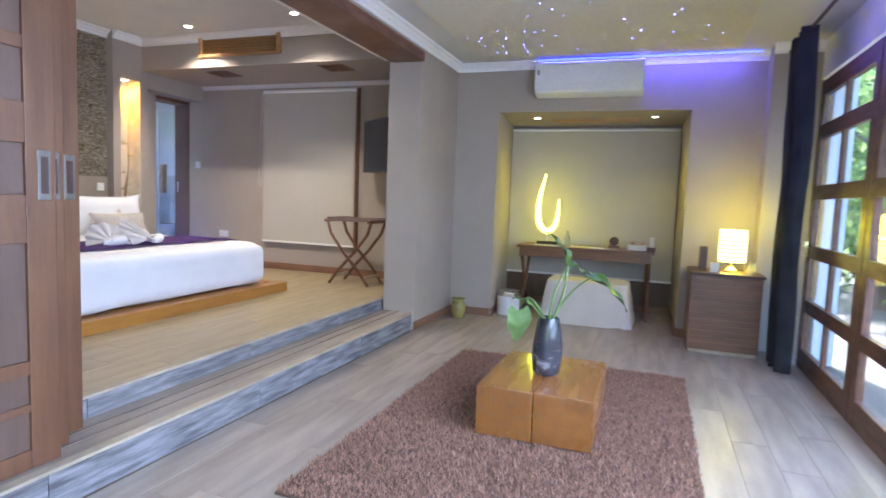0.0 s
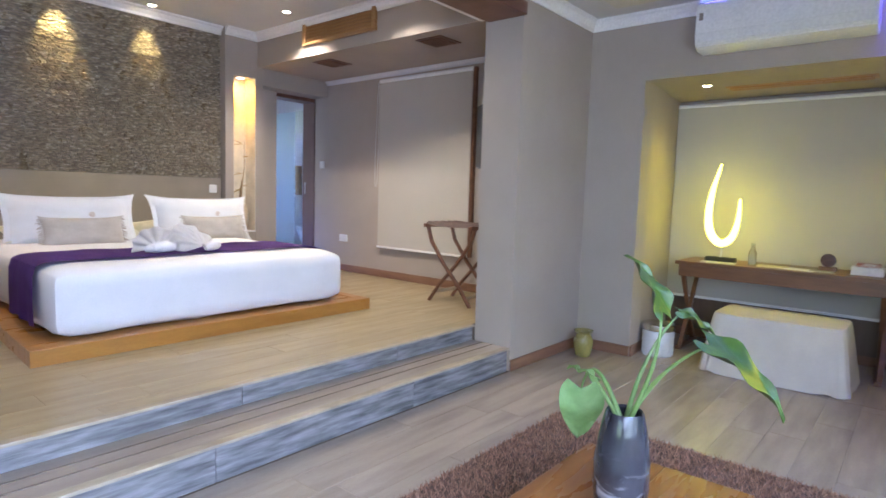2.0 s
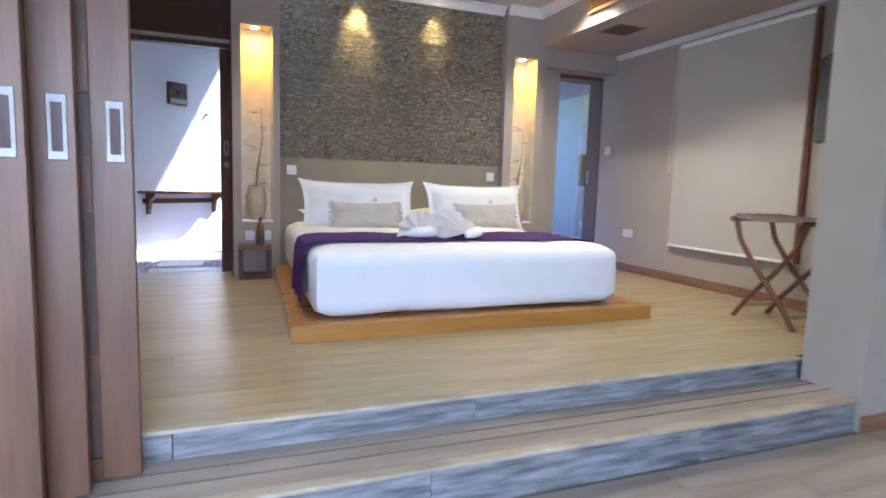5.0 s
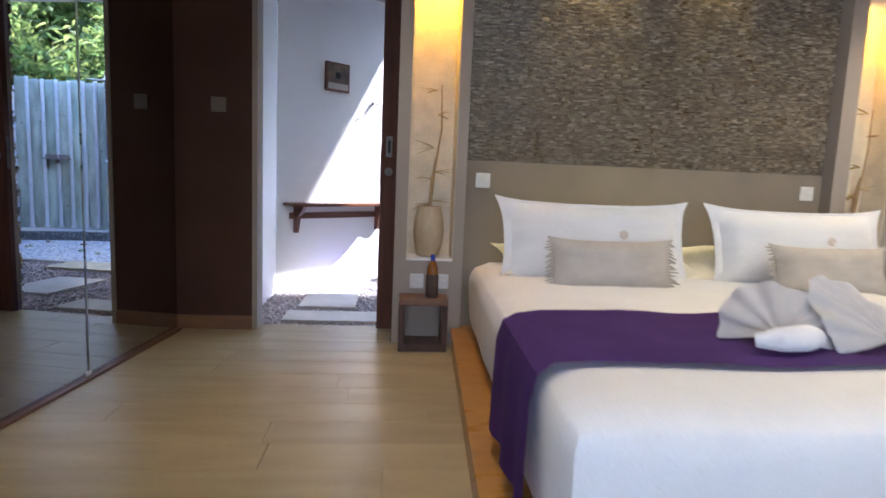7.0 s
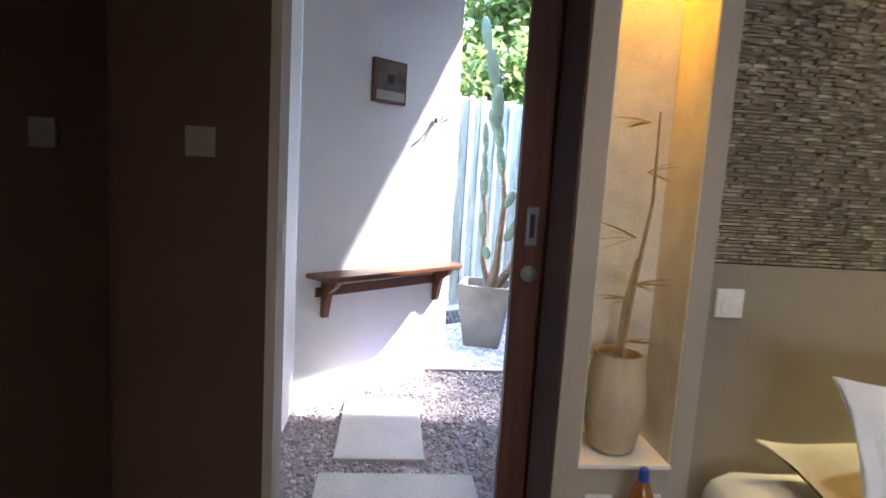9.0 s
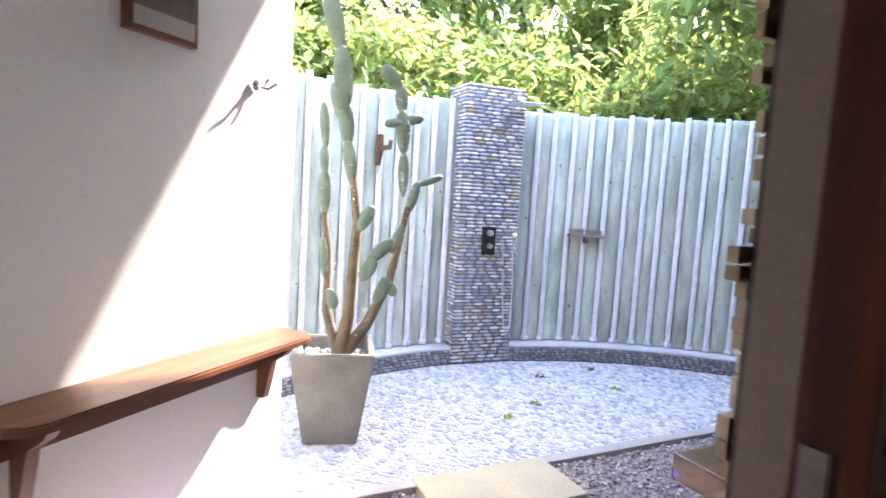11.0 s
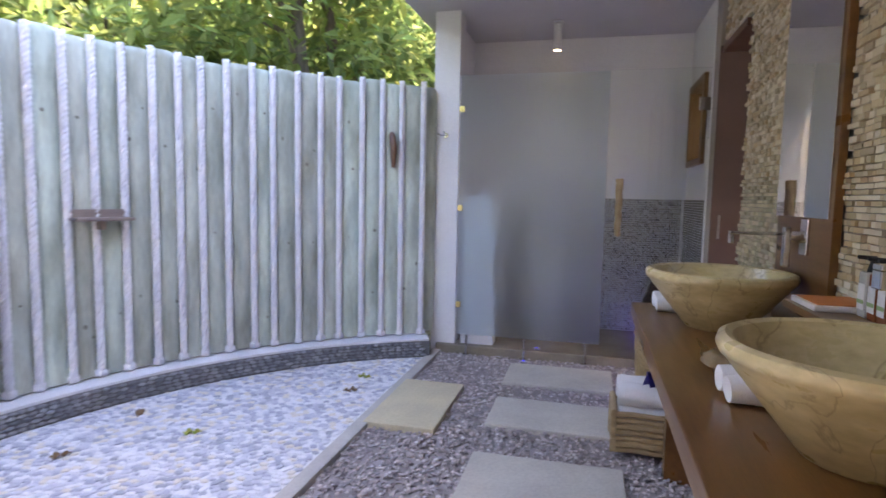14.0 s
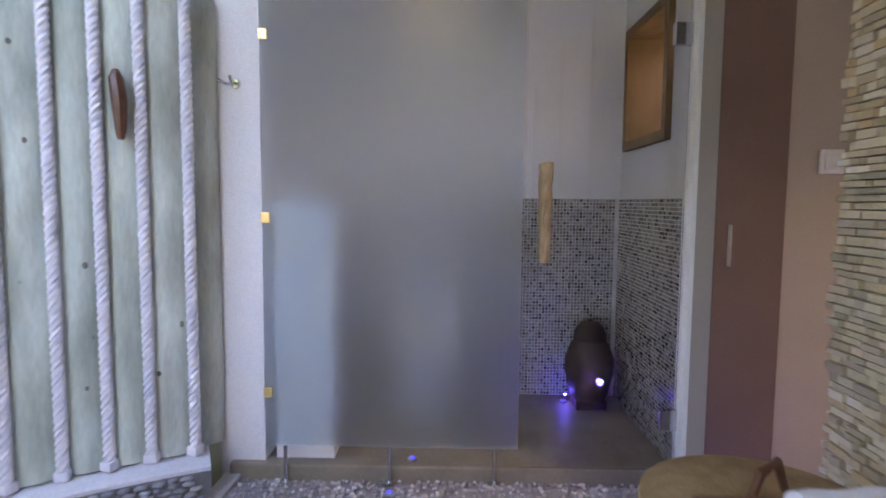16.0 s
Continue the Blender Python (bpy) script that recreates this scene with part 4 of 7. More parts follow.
tb = thing("waste_bin", (-1.215, 6.91, 0.0), "white quilted waste bin with a steel lid rim", "bin")
part("body", lathe([(0.115, 0), (0.122, 0.01), (0.128, 0.20), (0.126, 0.215)], 40), M["plastic_white"], tb, "", True)
part("rim", lathe([(0.129, 0.213), (0.132, 0.22), (0.132, 0.262), (0.125, 0.268), (0.10, 0.262), (0.02, 0.255)], 40), M["chrome"], tb, "steel rim", True)
bm = bmesh.new()
for j in range(9):
    for i in range(26):
        a = 2 * math.pi * (i + 0.5 * (j % 2)) / 26
        bmesh.ops.create_icosphere(bm, subdivisions=1, radius=0.009, matrix=Matrix.Translation((0.122 * math.cos(a), 0.122 * math.sin(a), 0.018 + j * 0.022)) @ Matrix.Diagonal((0.6, 0.6, 1.1, 1)))
part("quilting", bm, M["plastic_white"], tb, "", True)
OLIVE = mat("olive_glazed_clay", (0.30, 0.26, 0.075), 0.25, color2=(0.22, 0.18, 0.05), scale=8, coat=0.4)
solid("clay_vase", lathe([(0.055, 0), (0.062, 0.01), (0.078, 0.09), (0.080, 0.13), (0.062, 0.17), (0.055, 0.185), (0.078, 0.205), (0.080, 0.212), (0.07, 0.21), (0.048, 0.18), (0.05, 0.1)], 36, c=(-1.64, 6.40, 0)), OLIVE, "small olive glazed clay vase on the floor in the corner", "vase", smooth=True)

# things on the desk
solid("notepad", B(-1.02, -0.76, 7.24, 7.34, 0.776, 0.786, 0.002), M["plastic_white"], "white notepad on the desk under the lamp", "notepad")
solid("water_bottle", lathe([(0.027, 0), (0.03, 0.01), (0.03, 0.10), (0.014, 0.135), (0.013, 0.155), (0.017, 0.157), (0.017, 0.18)], 20, c=(-0.66, 7.42, 0.776)), glass_mat("bottle_plastic", 0.1, (0.7, 0.75, 0.8)), "small clear water bottle on the desk", "bottle", smooth=True)
for i, (x, y, w, d, h, turn, mt, lb) in enumerate(((-0.50, 7.38, 0.22, 0.15, 0.008, 8, "cream", "cream folded card on the desk"), (-0.30, 7.36, 0.20, 0.14, 0.006, -6, "linen", "white paper sheets on the desk"), (-0.16, 7.36, 0.16, 0.12, 0.008, 4, "beige", "beige leaflet on the desk"))):
    bm = B(-w / 2, w / 2, -d / 2, d / 2, 0, h, 0.001)
    o = solid("leaflet", bm, M[mt], lb, "leaflet")
    o.matrix_basis = pose(x, y, 0.7755, 0, 0, turn)
ck = thing("desk_clock", (-0.13, 7.42, 0.784), "small round dark desk clock on a stand", "clock")
part("stand", B(-0.06, 0.06, -0.03, 0.03, 0, 0.03, 0.004), M["desk_wood"], ck)
part("dial", lathe([(0.05, 0), (0.052, 0.008), (0.05, 0.022), (0.042, 0.024)], 28), M["dark_wood"], ck, "", True).matrix_basis = pose(0, -0.0, 0.08, 90, 0, 0)
solid("tissue_box", B(0.02, 0.22, 7.36, 7.48, 0.776, 0.835, 0.004), M["plastic_white"], "white stationery box on the desk", "box")
REDP = mat("mixed_sachets", (0.30, 0.09, 0.05), 0.6, color2=(0.5, 0.45, 0.4), scale=30)
solid("sachets", B(0.05, 0.20, 7.38, 7.46, 0.836, 0.865, 0.008), REDP, "tea sachets standing in the white box", "sachets")
ph = thing("telephone", (0.275, 7.42, 0.776), "white cordless telephone on a dark base on the desk", "telephone")
part("base", B(-0.045, 0.045, -0.05, 0.05, 0, 0.04, 0.008), M["dark_wood"], ph)
part("handset", B(-0.025, 0.025, -0.015, 0.015, 0.04, 0.155, 0.008), M["plastic_white"], ph)

# ---- lounge: sideboard with table lamp ----
sb = thing("sideboard", (0.91, 6.335, 0.0), "brown wooden sideboard with a louvred front beside the alcove", "cabinet")
part("carcass", B(-0.285, 0.285, -0.265, 0.265, 0.03, 0.69, 0.004), M["desk_wood"], sb)
part("top", B(-0.30, 0.30, -0.285, 0.28, 0.691, 0.715, 0.004), M["dark_wood"], sb)
part("plinth", B(-0.27, 0.27, -0.25, 0.25, 0.0, 0.03), M["nosing"], sb)
for j in range(12):
    part("slat", B(-0.265, 0.265, -0.272, -0.262, 0.06 + j * 0.051, 0.103 + j * 0.051, 0.004), M["desk_wood"], sb)
SH = bpy.data.materials.new("striped_lamp_shade")
SH.use_nodes = True
_n, _l = SH.node_tree.nodes, SH.node_tree.links
_wv = _n.new("ShaderNodeTexWave")
_wv.bands_direction = "Z"
_wv.inputs["Scale"].default_value = 9.0
_t = _n.new("ShaderNodeTexCoord")
_l.new(_t.outputs["Object"], _wv.inputs["Vector"])
_cr = _n.new("ShaderNodeMix")
_cr.data_type = "RGBA"
_cr.inputs["A"].default_value, _cr.inputs["B"].default_value = (0.75, 0.58, 0.03, 1), (1.0, 0.90, 0.25, 1)
_l.new(_wv.outputs["Fac"], _cr.inputs["Factor"])
_bs = _n["Principled BSDF"]
_l.new(_cr.outputs["Result"], _bs.inputs["Base Color"])
_l.new(_cr.outputs["Result"], _bs.inputs["Emission Color"])
_bs.inputs["Emission Strength"].default_value = 0.23
tl = thing("table_lamp", (0.965, 6.33, 0.716), "lit table lamp with a striped yellow shade on the sideboard", "lamp")
part("base", lathe([(0.05, 0), (0.055, 0.012), (0.03, 0.03), (0.012, 0.05), (0.012, 0.10)], 24), M["brass"], tl, "", True)
part("shade", lathe([(0.112, 0.09), (0.115, 0.10), (0.115, 0.375), (0.112, 0.38), (0.106, 0.375), (0.106, 0.10), (0.112, 0.09)], 36), SH, tl, "striped yellow shade", True)
lamp("table_lamp_glow", "POINT", pose(0.965, 6.18, 1.18), 3.6, (1.0, 0.82, 0.0), soft=0.10)
solid("book_stand", B(0.70, 0.755, 6.24, 6.42, 0.716, 0.93, 0.004), M["dark_wood"], "dark upright folder on the sideboard", "folder")
solid("card_holder", B(0.78, 0.85, 6.16, 6.20, 0.716, 0.80, 0.003), M["plastic_white"], "white card holder on the sideboard", "card holder")
for gx, gy in ((1.10, 6.20), (1.13, 6.30), (1.09, 6.36)):
    solid("drinking_glass", lathe([(0.022, 0), (0.024, 0.005), (0.03, 0.095), (0.028, 0.095), (0.021, 0.008)], 18, c=(gx, gy, 0.716)), M["glass"], "clear drinking glass on the sideboard", "glass", group="drinking glasses", smooth=True)

# ---- lounge: air conditioner, downlights, ceiling grille ----
ac = thing("air_conditioner", (-0.42, 6.66, 2.352), "white wall-mounted air conditioner above the alcove", "air conditioner")
bm = bmesh.new()
prof = [(0, 0.33), (-0.17, 0.335), (-0.205, 0.31), (-0.215, 0.10), (-0.19, 0.03), (-0.13, 0.0), (0, 0.0)]
va = [bm.verts.new((-0.525, y, z)) for y, z in prof]
vb = [bm.verts.new((0.525, y, z)) for y, z in prof]
for i in range(len(prof)):
    j = (i + 1) % len(prof)
    bm.faces.new((va[i], va[j], vb[j], vb[i]))
bm.faces.new(va[::-1])
bm.faces.new(vb)
bmesh.ops.bevel(bm, geom=bm.edges[:], offset=0.008, segments=2, affect="EDGES")
part("housing", bm, M["plastic_white"], ac, "", True)
part("flap", B(-0.50, 0.50, -0.222, -0.214, 0.045, 0.11, 0.003), M["plastic_white"], ac, "closed white air flap")
part("badge", B(-0.50, -0.475, -0.2165, -0.210, 0.20, 0.25, 0.001), M["switch_brown"], ac)
part("top_grille", B(-0.48, 0.48, -0.16, -0.02, 0.336, 0.341), M["black"], ac)


def downlight(x, y, z, mt, label, group):
    d = thing("downlight", (x, y, z), label, "downlight", group)
    part("bezel", lathe([(0.048, 0.0), (0.05, -0.003), (0.044, -0.007), (0.036, -0.004)], 28), M["metal"], d, "", True)
    part("lens", lathe([(0.036, -0.003), (0.03, -0.006), (0.0, -0.0065)], 24), mt, d, "", True)
    return d


for x in (-1.03, 0.22):
    downlight(x, 7.12, 2.224, M["glow_yel_spot"], "lit yellowish recessed downlight in the alcove ceiling", "alcove downlights")
    lamp("alcove_spot", "SPOT", look((x, 7.12, 2.20), (x, 7.18, 0)), 6.5, (1.0, 0.80, 0.05), cone=110, blend=0.8)
gr = thing("ceiling_grille", (-0.42, 7.30, 2.218), "wooden slatted air grille in the alcove ceiling", "air grille", "wooden air grilles")
part("frame", B(-0.50, 0.50, -0.075, 0.075, -0.004, 0.006, 0.002), M["vent_wood"], gr)
for j in range(5):
    part("slat", B(-0.47, 0.47, -0.055 + j * 0.024, -0.043 + j * 0.024, -0.016, -0.004), M["vent_wood"], gr)
# blue LED strip hidden above the air conditioner and along the ceiling edge
led = bmesh.new()
box(led, -0.95, 1.10, 6.585, 6.60, 2.722, 2.73)
led = solid("led_strip", led, M["glow_blue"], "blue LED strip along the ceiling edge over the air conditioner", "led strip")
lamp("led_glow", "AREA", look((0.05, 6.52, 2.70), (0.05, 6.60, 2.0)), 4, (0.16, 0.12, 1.0), size=(1.9, 0.06))
lamp("led_glow_side", "AREA", look((1.10, 5.2, 2.70), (1.25, 5.2, 2.2)), 3, (0.13, 0.11, 1.0), size=(0.06, 2.0))

# ---- bedroom: bed ----
bed = thing("bed", (-4.345, 4.205, F), "wide white double bed on a low honey-coloured wooden platform", "bed")
bx0, bx1, by0, by1 = -1.20, 1.205, -1.215, 1.215


def narrowed(bm, most=0.128):
    """Draws the door-side edge in towards the headboard wall."""
    for v in bm.verts:
        v.co.y += most * (bx1 - v.co.x) / (bx1 - bx0) * max(0.0, (by1 - v.co.y) / (by1 - by0))
    return bm


part("platform", narrowed(B(bx0 + 0.01, bx1 - 0.11, by0 + 0.10, by1 - 0.10, 0.0, 0.090)), M["honey"], bed)
for a in ((bx1 - 0.11, bx1, by0, by1), (bx0 + 0.01, bx1 - 0.11, by0, by0 + 0.10), (bx0 + 0.01, bx1 - 0.11, by1 - 0.10, by1)):
    part("platform_board", narrowed(B(*a, 0.0, 0.094, 0.004)), M["honey"], bed)


def soft_block(x0, x1, y0, y1, z0, z1, r, nx=26, ny=22, nz=8, puff=0.0, seed=0, amp=0.006):
    """A padded block with rounded edges and slight dents."""
    bm = bmesh.new()
    bmesh.ops.create_cube(bm, size=1)
    bmesh.ops.subdivide_edges(bm, edges=bm.edges[:], cuts=18, use_grid_fill=True)
    cx, cy, cz = (x0 + x1) / 2, (y0 + y1) / 2, (z0 + z1) / 2
    hx, hy, hz = (x1 - x0) / 2, (y1 - y0) / 2, (z1 - z0) / 2
    for v in bm.verts:
        p = Vector((v.co.x * 2 * hx, v.co.y * 2 * hy, v.co.z * 2 * hz))
        inner = Vector((max(-hx + r, min(hx - r, p.x)), max(-hy + r, min(hy - r, p.y)), max(-hz + r, min(hz - r, p.z))))
        d = p - inner
        if d.length > 1e-6:
            p = inner + d.normalized() * r
        nse = noise.noise(Vector((p.x * 4 + seed, p.y * 4, p.z * 4)))
        nse2 = noise.noise(Vector((p.x * 11 + seed, p.y * 11, p.z * 7)))
        k_ = 1 + puff * (1 - (p.x / hx) ** 2) * (1 - (p.y / hy) ** 2) if p.z > 0 else 1
        v.co = Vector((cx + p.x, cy + p.y, cz + p.z * k_)) + (amp * nse + 0.35 * amp * nse2) * (d.normalized() if d.length > 1e-6 else Vector((0, 0, 1)))
    return bm


part("mattress", narrowed(soft_block(bx0 + 0.03, 1.12, -1.09, 1.02, 0.097, 0.50, 0.10, amp=0.012), 0.10), M["linen"], bed, "white duvet tucked over the mattress", True)
# runner: a band over the top that hangs down the side
bm = bmesh.new()
ra, rb = [], []
prof = [(-1.130, 0.17), (-1.124, 0.30), (-1.112, 0.44), (-1.085, 0.495), (-1.03, 0.512)] + [(-1.03 + i * 0.1, 0.514 + 0.003 * math.sin(i * 1.7)) for i in range(1, 20)] + [(0.97, 0.508), (1.035, 0.46), (1.038, 0.25)]
for i, (y, z) in enumerate(prof):
    ra.append([bm.verts.new((0.10 + 0.62 * k_ / 12 + 0.012 * math.sin(i * 0.8) + 0.06 + (0.045 * (4 - i) if i < 4 else 0) * (k_ / 12) + 0.22 * (1 - k_ / 12) * max(0, (8 - i) / 8) ** 2, y - 0.006 - (0.012 * math.sin(k_ * 1.3) * max(0, (3 - i)) / 3), z + 0.002 * math.sin(k_ * 2.1 + i))) for k_ in range(13)])
for a, b in zip(ra, ra[1:]):
    for k_ in range(12):
        bm.faces.new((a[k_], a[k_ + 1], b[k_ + 1], b[k_]))
bmesh.ops.solidify(bm, geom=bm.faces[:], thickness=-0.006)
narrowed(bm, 0.09)
bm.transform(Matrix.Translation((-4.345, 4.205, F)))
solid("bed_runner", bm, M["purple"], "deep purple cloth runner laid across the foot of the bed", "bed runner", smooth=True)


def cushion(w, h, th, flange, mt, seed, fringe=False):
    """A pillow standing in the y-z plane, its face to +x, with a flat flange round it."""
    bm = bmesh.new()
    n_ = 22
    for side in (1, -1):
        g = []
        for j in range(n_ + 1):
            row = []
            for i in range(n_ + 1):
                u, v = i / n_ * 2 - 1, j / n_ * 2 - 1
                ear = 0.05 * abs(u) ** 6 * abs(v) ** 6
                pin = 1 - 0.07 * (1 - abs(u) ** 2) * abs(v) ** 4
                y = u * w / 2 * (1 - 0.05 * (1 - v * v) * abs(u) ** 3) * (1 + ear)
                z = v * h / 2 * pin * (1 + ear * 1.8)
                fu = max(0, 1 - (abs(u) / (1 - flange)) ** 3) if abs(u) < 1 - flange else 0
                fv = max(0, 1 - (abs(v) / (1 - flange)) ** 3) if abs(v) < 1 - flange else 0
                x = th / 2 * (fu * fv) ** 0.55 + 0.004
                x += 0.006 * noise.noise(Vector((u * 3 + seed, v * 3, side))) + 0.004 * noise.noise(Vector((u * 9 + seed, v * 9, side)))
                row.append(bm.verts.new((side * x, y, z)))
            g.append(row)
        for a, b in zip(g, g[1:]):
            for i in range(n_):
                bm.faces.new((a[i], a[i + 1], b[i + 1], b[i]) if side == 1 else (a[i], b[i], b[i + 1], a[i + 1]))
    if fringe:
        rnd = random.Random(seed)
        for sy in (-1, 1):
            for j in range(16):
                z = -h / 2 + (j + 0.5) * h / 16
                rod(bm, (0, sy * (w / 2 - 0.01), z), (rnd.uniform(-0.01, 0.01), sy * (w / 2 + rnd.uniform(0.015, 0.03)), z - rnd.uniform(0, 0.02)), 0.006, 0.003, 5)
    return bm


CREST = mat("pale_embroidery", (0.62, 0.55, 0.48), 0.8, color2=(0.5, 0.42, 0.36), scale=60)
for i, yc in enumerate((3.795, 4.92)):
    p = thing("pillow", (-5.30, yc, 1.03), "white flanged pillow propped against the headboard wall", "pillow", "white pillows")
    p.matrix_basis = pose(-5.05, yc + 0.005, 0.960, 0, -17, 0)
    part("cushion", cushion(1.0 if i == 0 else 0.98, 0.445, 0.20, 0.10, None, i), M["linen"], p, "", True)
    part("crest", lathe([(0.0, 0.001), (0.024, 0.001), (0.024, 0.003), (0.0, 0.004)], 16), CREST, p, "small embroidered crest").matrix_basis = pose(0.100, 0.12, 0.03, 0, 90, 0)
    q = thing("pillow_under", (0, 0, 0), "cream pillow lying behind the white one", "pillow", "cream pillows")
    q.matrix_basis = pose(-5.19, yc + (0.07 if i == 0 else -0.08), 0.85, 0, -75, 0)
    part("cushion", cushion(1.06, 0.40, 0.15, 0.02, None, i + 7), M["cream"], q, "", True)
    c = thing("cushion", (0, 0, 0), "beige linen bolster cushion with fringed ends on the bed", "cushion", "beige cushions")
    c.matrix_basis = pose(-4.81, yc + 0.015, 0.880, 0, -18, 0)
    part("cover", cushion(0.60, 0.255, 0.13, 0.02, None, i + 3, True), M["beige"], c, "", True)


def towel_shell(at, lean, size, turn):
    """A towel pleated into an open shell that stands on its gathered base, with a twisted knot beside it."""
    d = thing("folded_towel", at, "white towel pleated into an open shell on the bed", "towel", "folded towels", turn)
    bm = bmesh.new()
    rows = []
    n_ = 72
    for j in range(9):
        u = j / 8
        row = []
        for i in range(n_ + 1):
            a = radians(-104 + 208 * i / n_)
            w_ = math.cos(i / n_ * 2 * math.pi * 6)
            r = size * (0.10 + 0.90 * u) * (1 + 0.045 * w_ * u)
            x = 0.015 * w_ * u - 0.30 * size * u * u + 0.10 * size
            row.append(bm.verts.new((x - lean * r * max(0, math.cos(a)), r * math.sin(a), 0.30 * size + r * math.cos(a) * (0.85 if math.cos(a) > 0 else 0.9))))
        rows.append(row)
    for a, b in zip(rows, rows[1:]):
        for i in range(n_):
            bm.faces.new((a[i], a[i + 1], b[i + 1], b[i]))
    bmesh.ops.solidify(bm, geom=bm.faces[:], thickness=0.026)
    low = min(v.co.z for v in bm.verts)
    for v in bm.verts:
        v.co.z -= low
    part("shell", bm, M["towel"], d, "pleated towel shell", True)
    bm = bmesh.new()
    tube(bm, [(0.10, -0.08, 0.032), (0.11, -0.02, 0.045), (0.08, 0.05, 0.05), (0.02, 0.09, 0.04), (-0.05, 0.07, 0.03)], [0.020, 0.036, 0.040, 0.034, 0.018], 10)
    part("knot", bm, M["towel"], d, "", True)
    return d


towel_shell((-3.76, 3.93, F + 0.512), 0.75, 0.160, -22)
towel_shell((-3.72, 4.245, F + 0.512), 1.0, 0.180, 20)


def nightstand(y0, y1):
    w = y1 - y0
    d = thing("nightstand", (-5.37, (y0 + y1) / 2, F), "small dark wooden open cube nightstand below the niche", "nightstand", "nightstands")
    part("top", B(-0.088, 0.085, -w / 2, w / 2, 0.265, 0.30, 0.004), M["desk_wood"], d)
    part("shelf", B(-0.088, 0.085, -w / 2 + 0.035, w / 2 - 0.035, 0.0, 0.045, 0.003), M["dark_wood"], d)
    for s in (-1, 1):
        for e in (-0.07, 0.068):
            part("post", B(e - 0.017, e + 0.017, s * (w / 2 - 0.018) - 0.017, s * (w / 2 - 0.018) + 0.017, 0.0, 0.265, 0.002), M["dark_wood"], d)
    return d


AMBER = mat("amber_bottle_glass", (0.25, 0.09, 0.012), 0.15, color2=(0.2, 0.07, 0.01), scale=5, coat=0.5)
BLUE = mat("blue_cap", (0.02, 0.05, 0.35), 0.4)
for y0, y1, by in ((2.80, 3.075, 2.985), (5.50, 5.775, 5.60)):
    nightstand(y0, y1)
    b = thing("spray_bottle", (-5.37, by, F + 0.3005), "amber bottle in a dark woven sleeve on the nightstand", "bottle", "amber bottles")
    part("sleeve", lathe([(0.034, 0), (0.036, 0.005), (0.036, 0.125), (0.033, 0.13)], 24), M["wicker_dark"], b, "dark woven sleeve", True)
    part("bottle", lathe([(0.030, 0.12), (0.031, 0.165), (0.018, 0.20), (0.013, 0.21)], 24), AMBER, b, "amber bottle", True)
    part("cap", lathe([(0.014, 0.208), (0.015, 0.212), (0.014, 0.24), (0.010, 0.244)], 18), BLUE, b, "blue cap", True)

# niche vases with bamboo twigs
PALEV = mat("pale_bamboo_vase", (0.52, 0.42, 0.28), 0.55, color2=(0.42, 0.33, 0.21), scale=16, stretch=(1, 1, 0.3), bump=0.4)
DRY = mat("dry_golden_leaf", (0.40, 0.27, 0.035), 0.6, color2=(0.25, 0.16, 0.03), scale=30)
for yc, seed in ((2.965, 1), (5.645, 2)):
    rnd = random.Random(seed)
    v = thing("niche_vase", (-5.565, yc, 0.798), "pale textured vase with dry bamboo twigs in a lit niche", "vase", "niche vases")
    part("vase", lathe([(0.052, 0), (0.064, 0.008), (0.084, 0.08), (0.092, 0.15), (0.086, 0.22), (0.070, 0.285), (0.072, 0.30), (0.064, 0.297), (0.06, 0.2)], 28), PALEV, v, "", True)
    tw = T([(0, 0, 0.26), (0.01, 0.02, 0.5), (0.0, 0.055, 0.75), (0.01, 0.045, 1.0)], [0.010, 0.007, 0.005, 0.003], 7)
    part("twig", tw, M["twig"], v, "", True)
    part("twig", T([(0, 0, 0.26), (-0.01, 0.01, 0.45), (0, 0.03, 0.58)], [0.012, 0.010, 0.008], 7), M["twig"], v, "", True)
    for z, s in ((0.97, -1), (0.83, 1), (0.64, -1), (0.50, 1), (0.46, -1), (0.31, -1), (0.33, 1)):
        for q_ in range(4):
            lf = part("twig_leaf", leaf_blade(rnd.uniform(0.06, 0.13), 0.011, 0.12, 0.1, False, 0.0), DRY, v, "", True)
            lf.matrix_basis = pose(0.0, 0.03 * min(1, z) + s * 0.004, z, rnd.uniform(-30, 30), rnd.uniform(-32, 18), 90 * s + rnd.uniform(-18, 18))
for yc in (2.959, 5.64):
    d = downlight(-5.55, yc, 2.498, M["glow_warm"], "small lit amber spot in the top of the niche", "niche spots")
    lamp("niche_spot", "SPOT", look((-5.56, yc, 2.47), (-5.64, yc, 0.9)), 11, (1.0, 0.42, 0.0), cone=150, blend=1.0, soft=0.02)
for yc, e in ((3.87, 120), (4.63, 55)):
    downlight(-5.40, yc, 2.988, M["glow_warm"], "lit recessed downlight grazing the stone headboard wall", "bedroom downlights")
    lamp("wall_washer", "SPOT", look((-5.40, yc, 2.96), (-5.62, yc, 2.1)), e, (1.0, 0.80, 0.30), cone=52, blend=1.0)
for x, y in ((-4.48, 5.50), (-3.08, 5.38)):
    downlight(x, y, 2.988, M["glow_warm"], "lit recessed downlight in the bedroom ceiling", "bedroom downlights")
    lamp("ceiling_spot", "SPOT", look((x, y, 2.96), (x, y + 0.1, 0)), 50, (1.0, 0.82, 0.52), cone=120, blend=0.8)

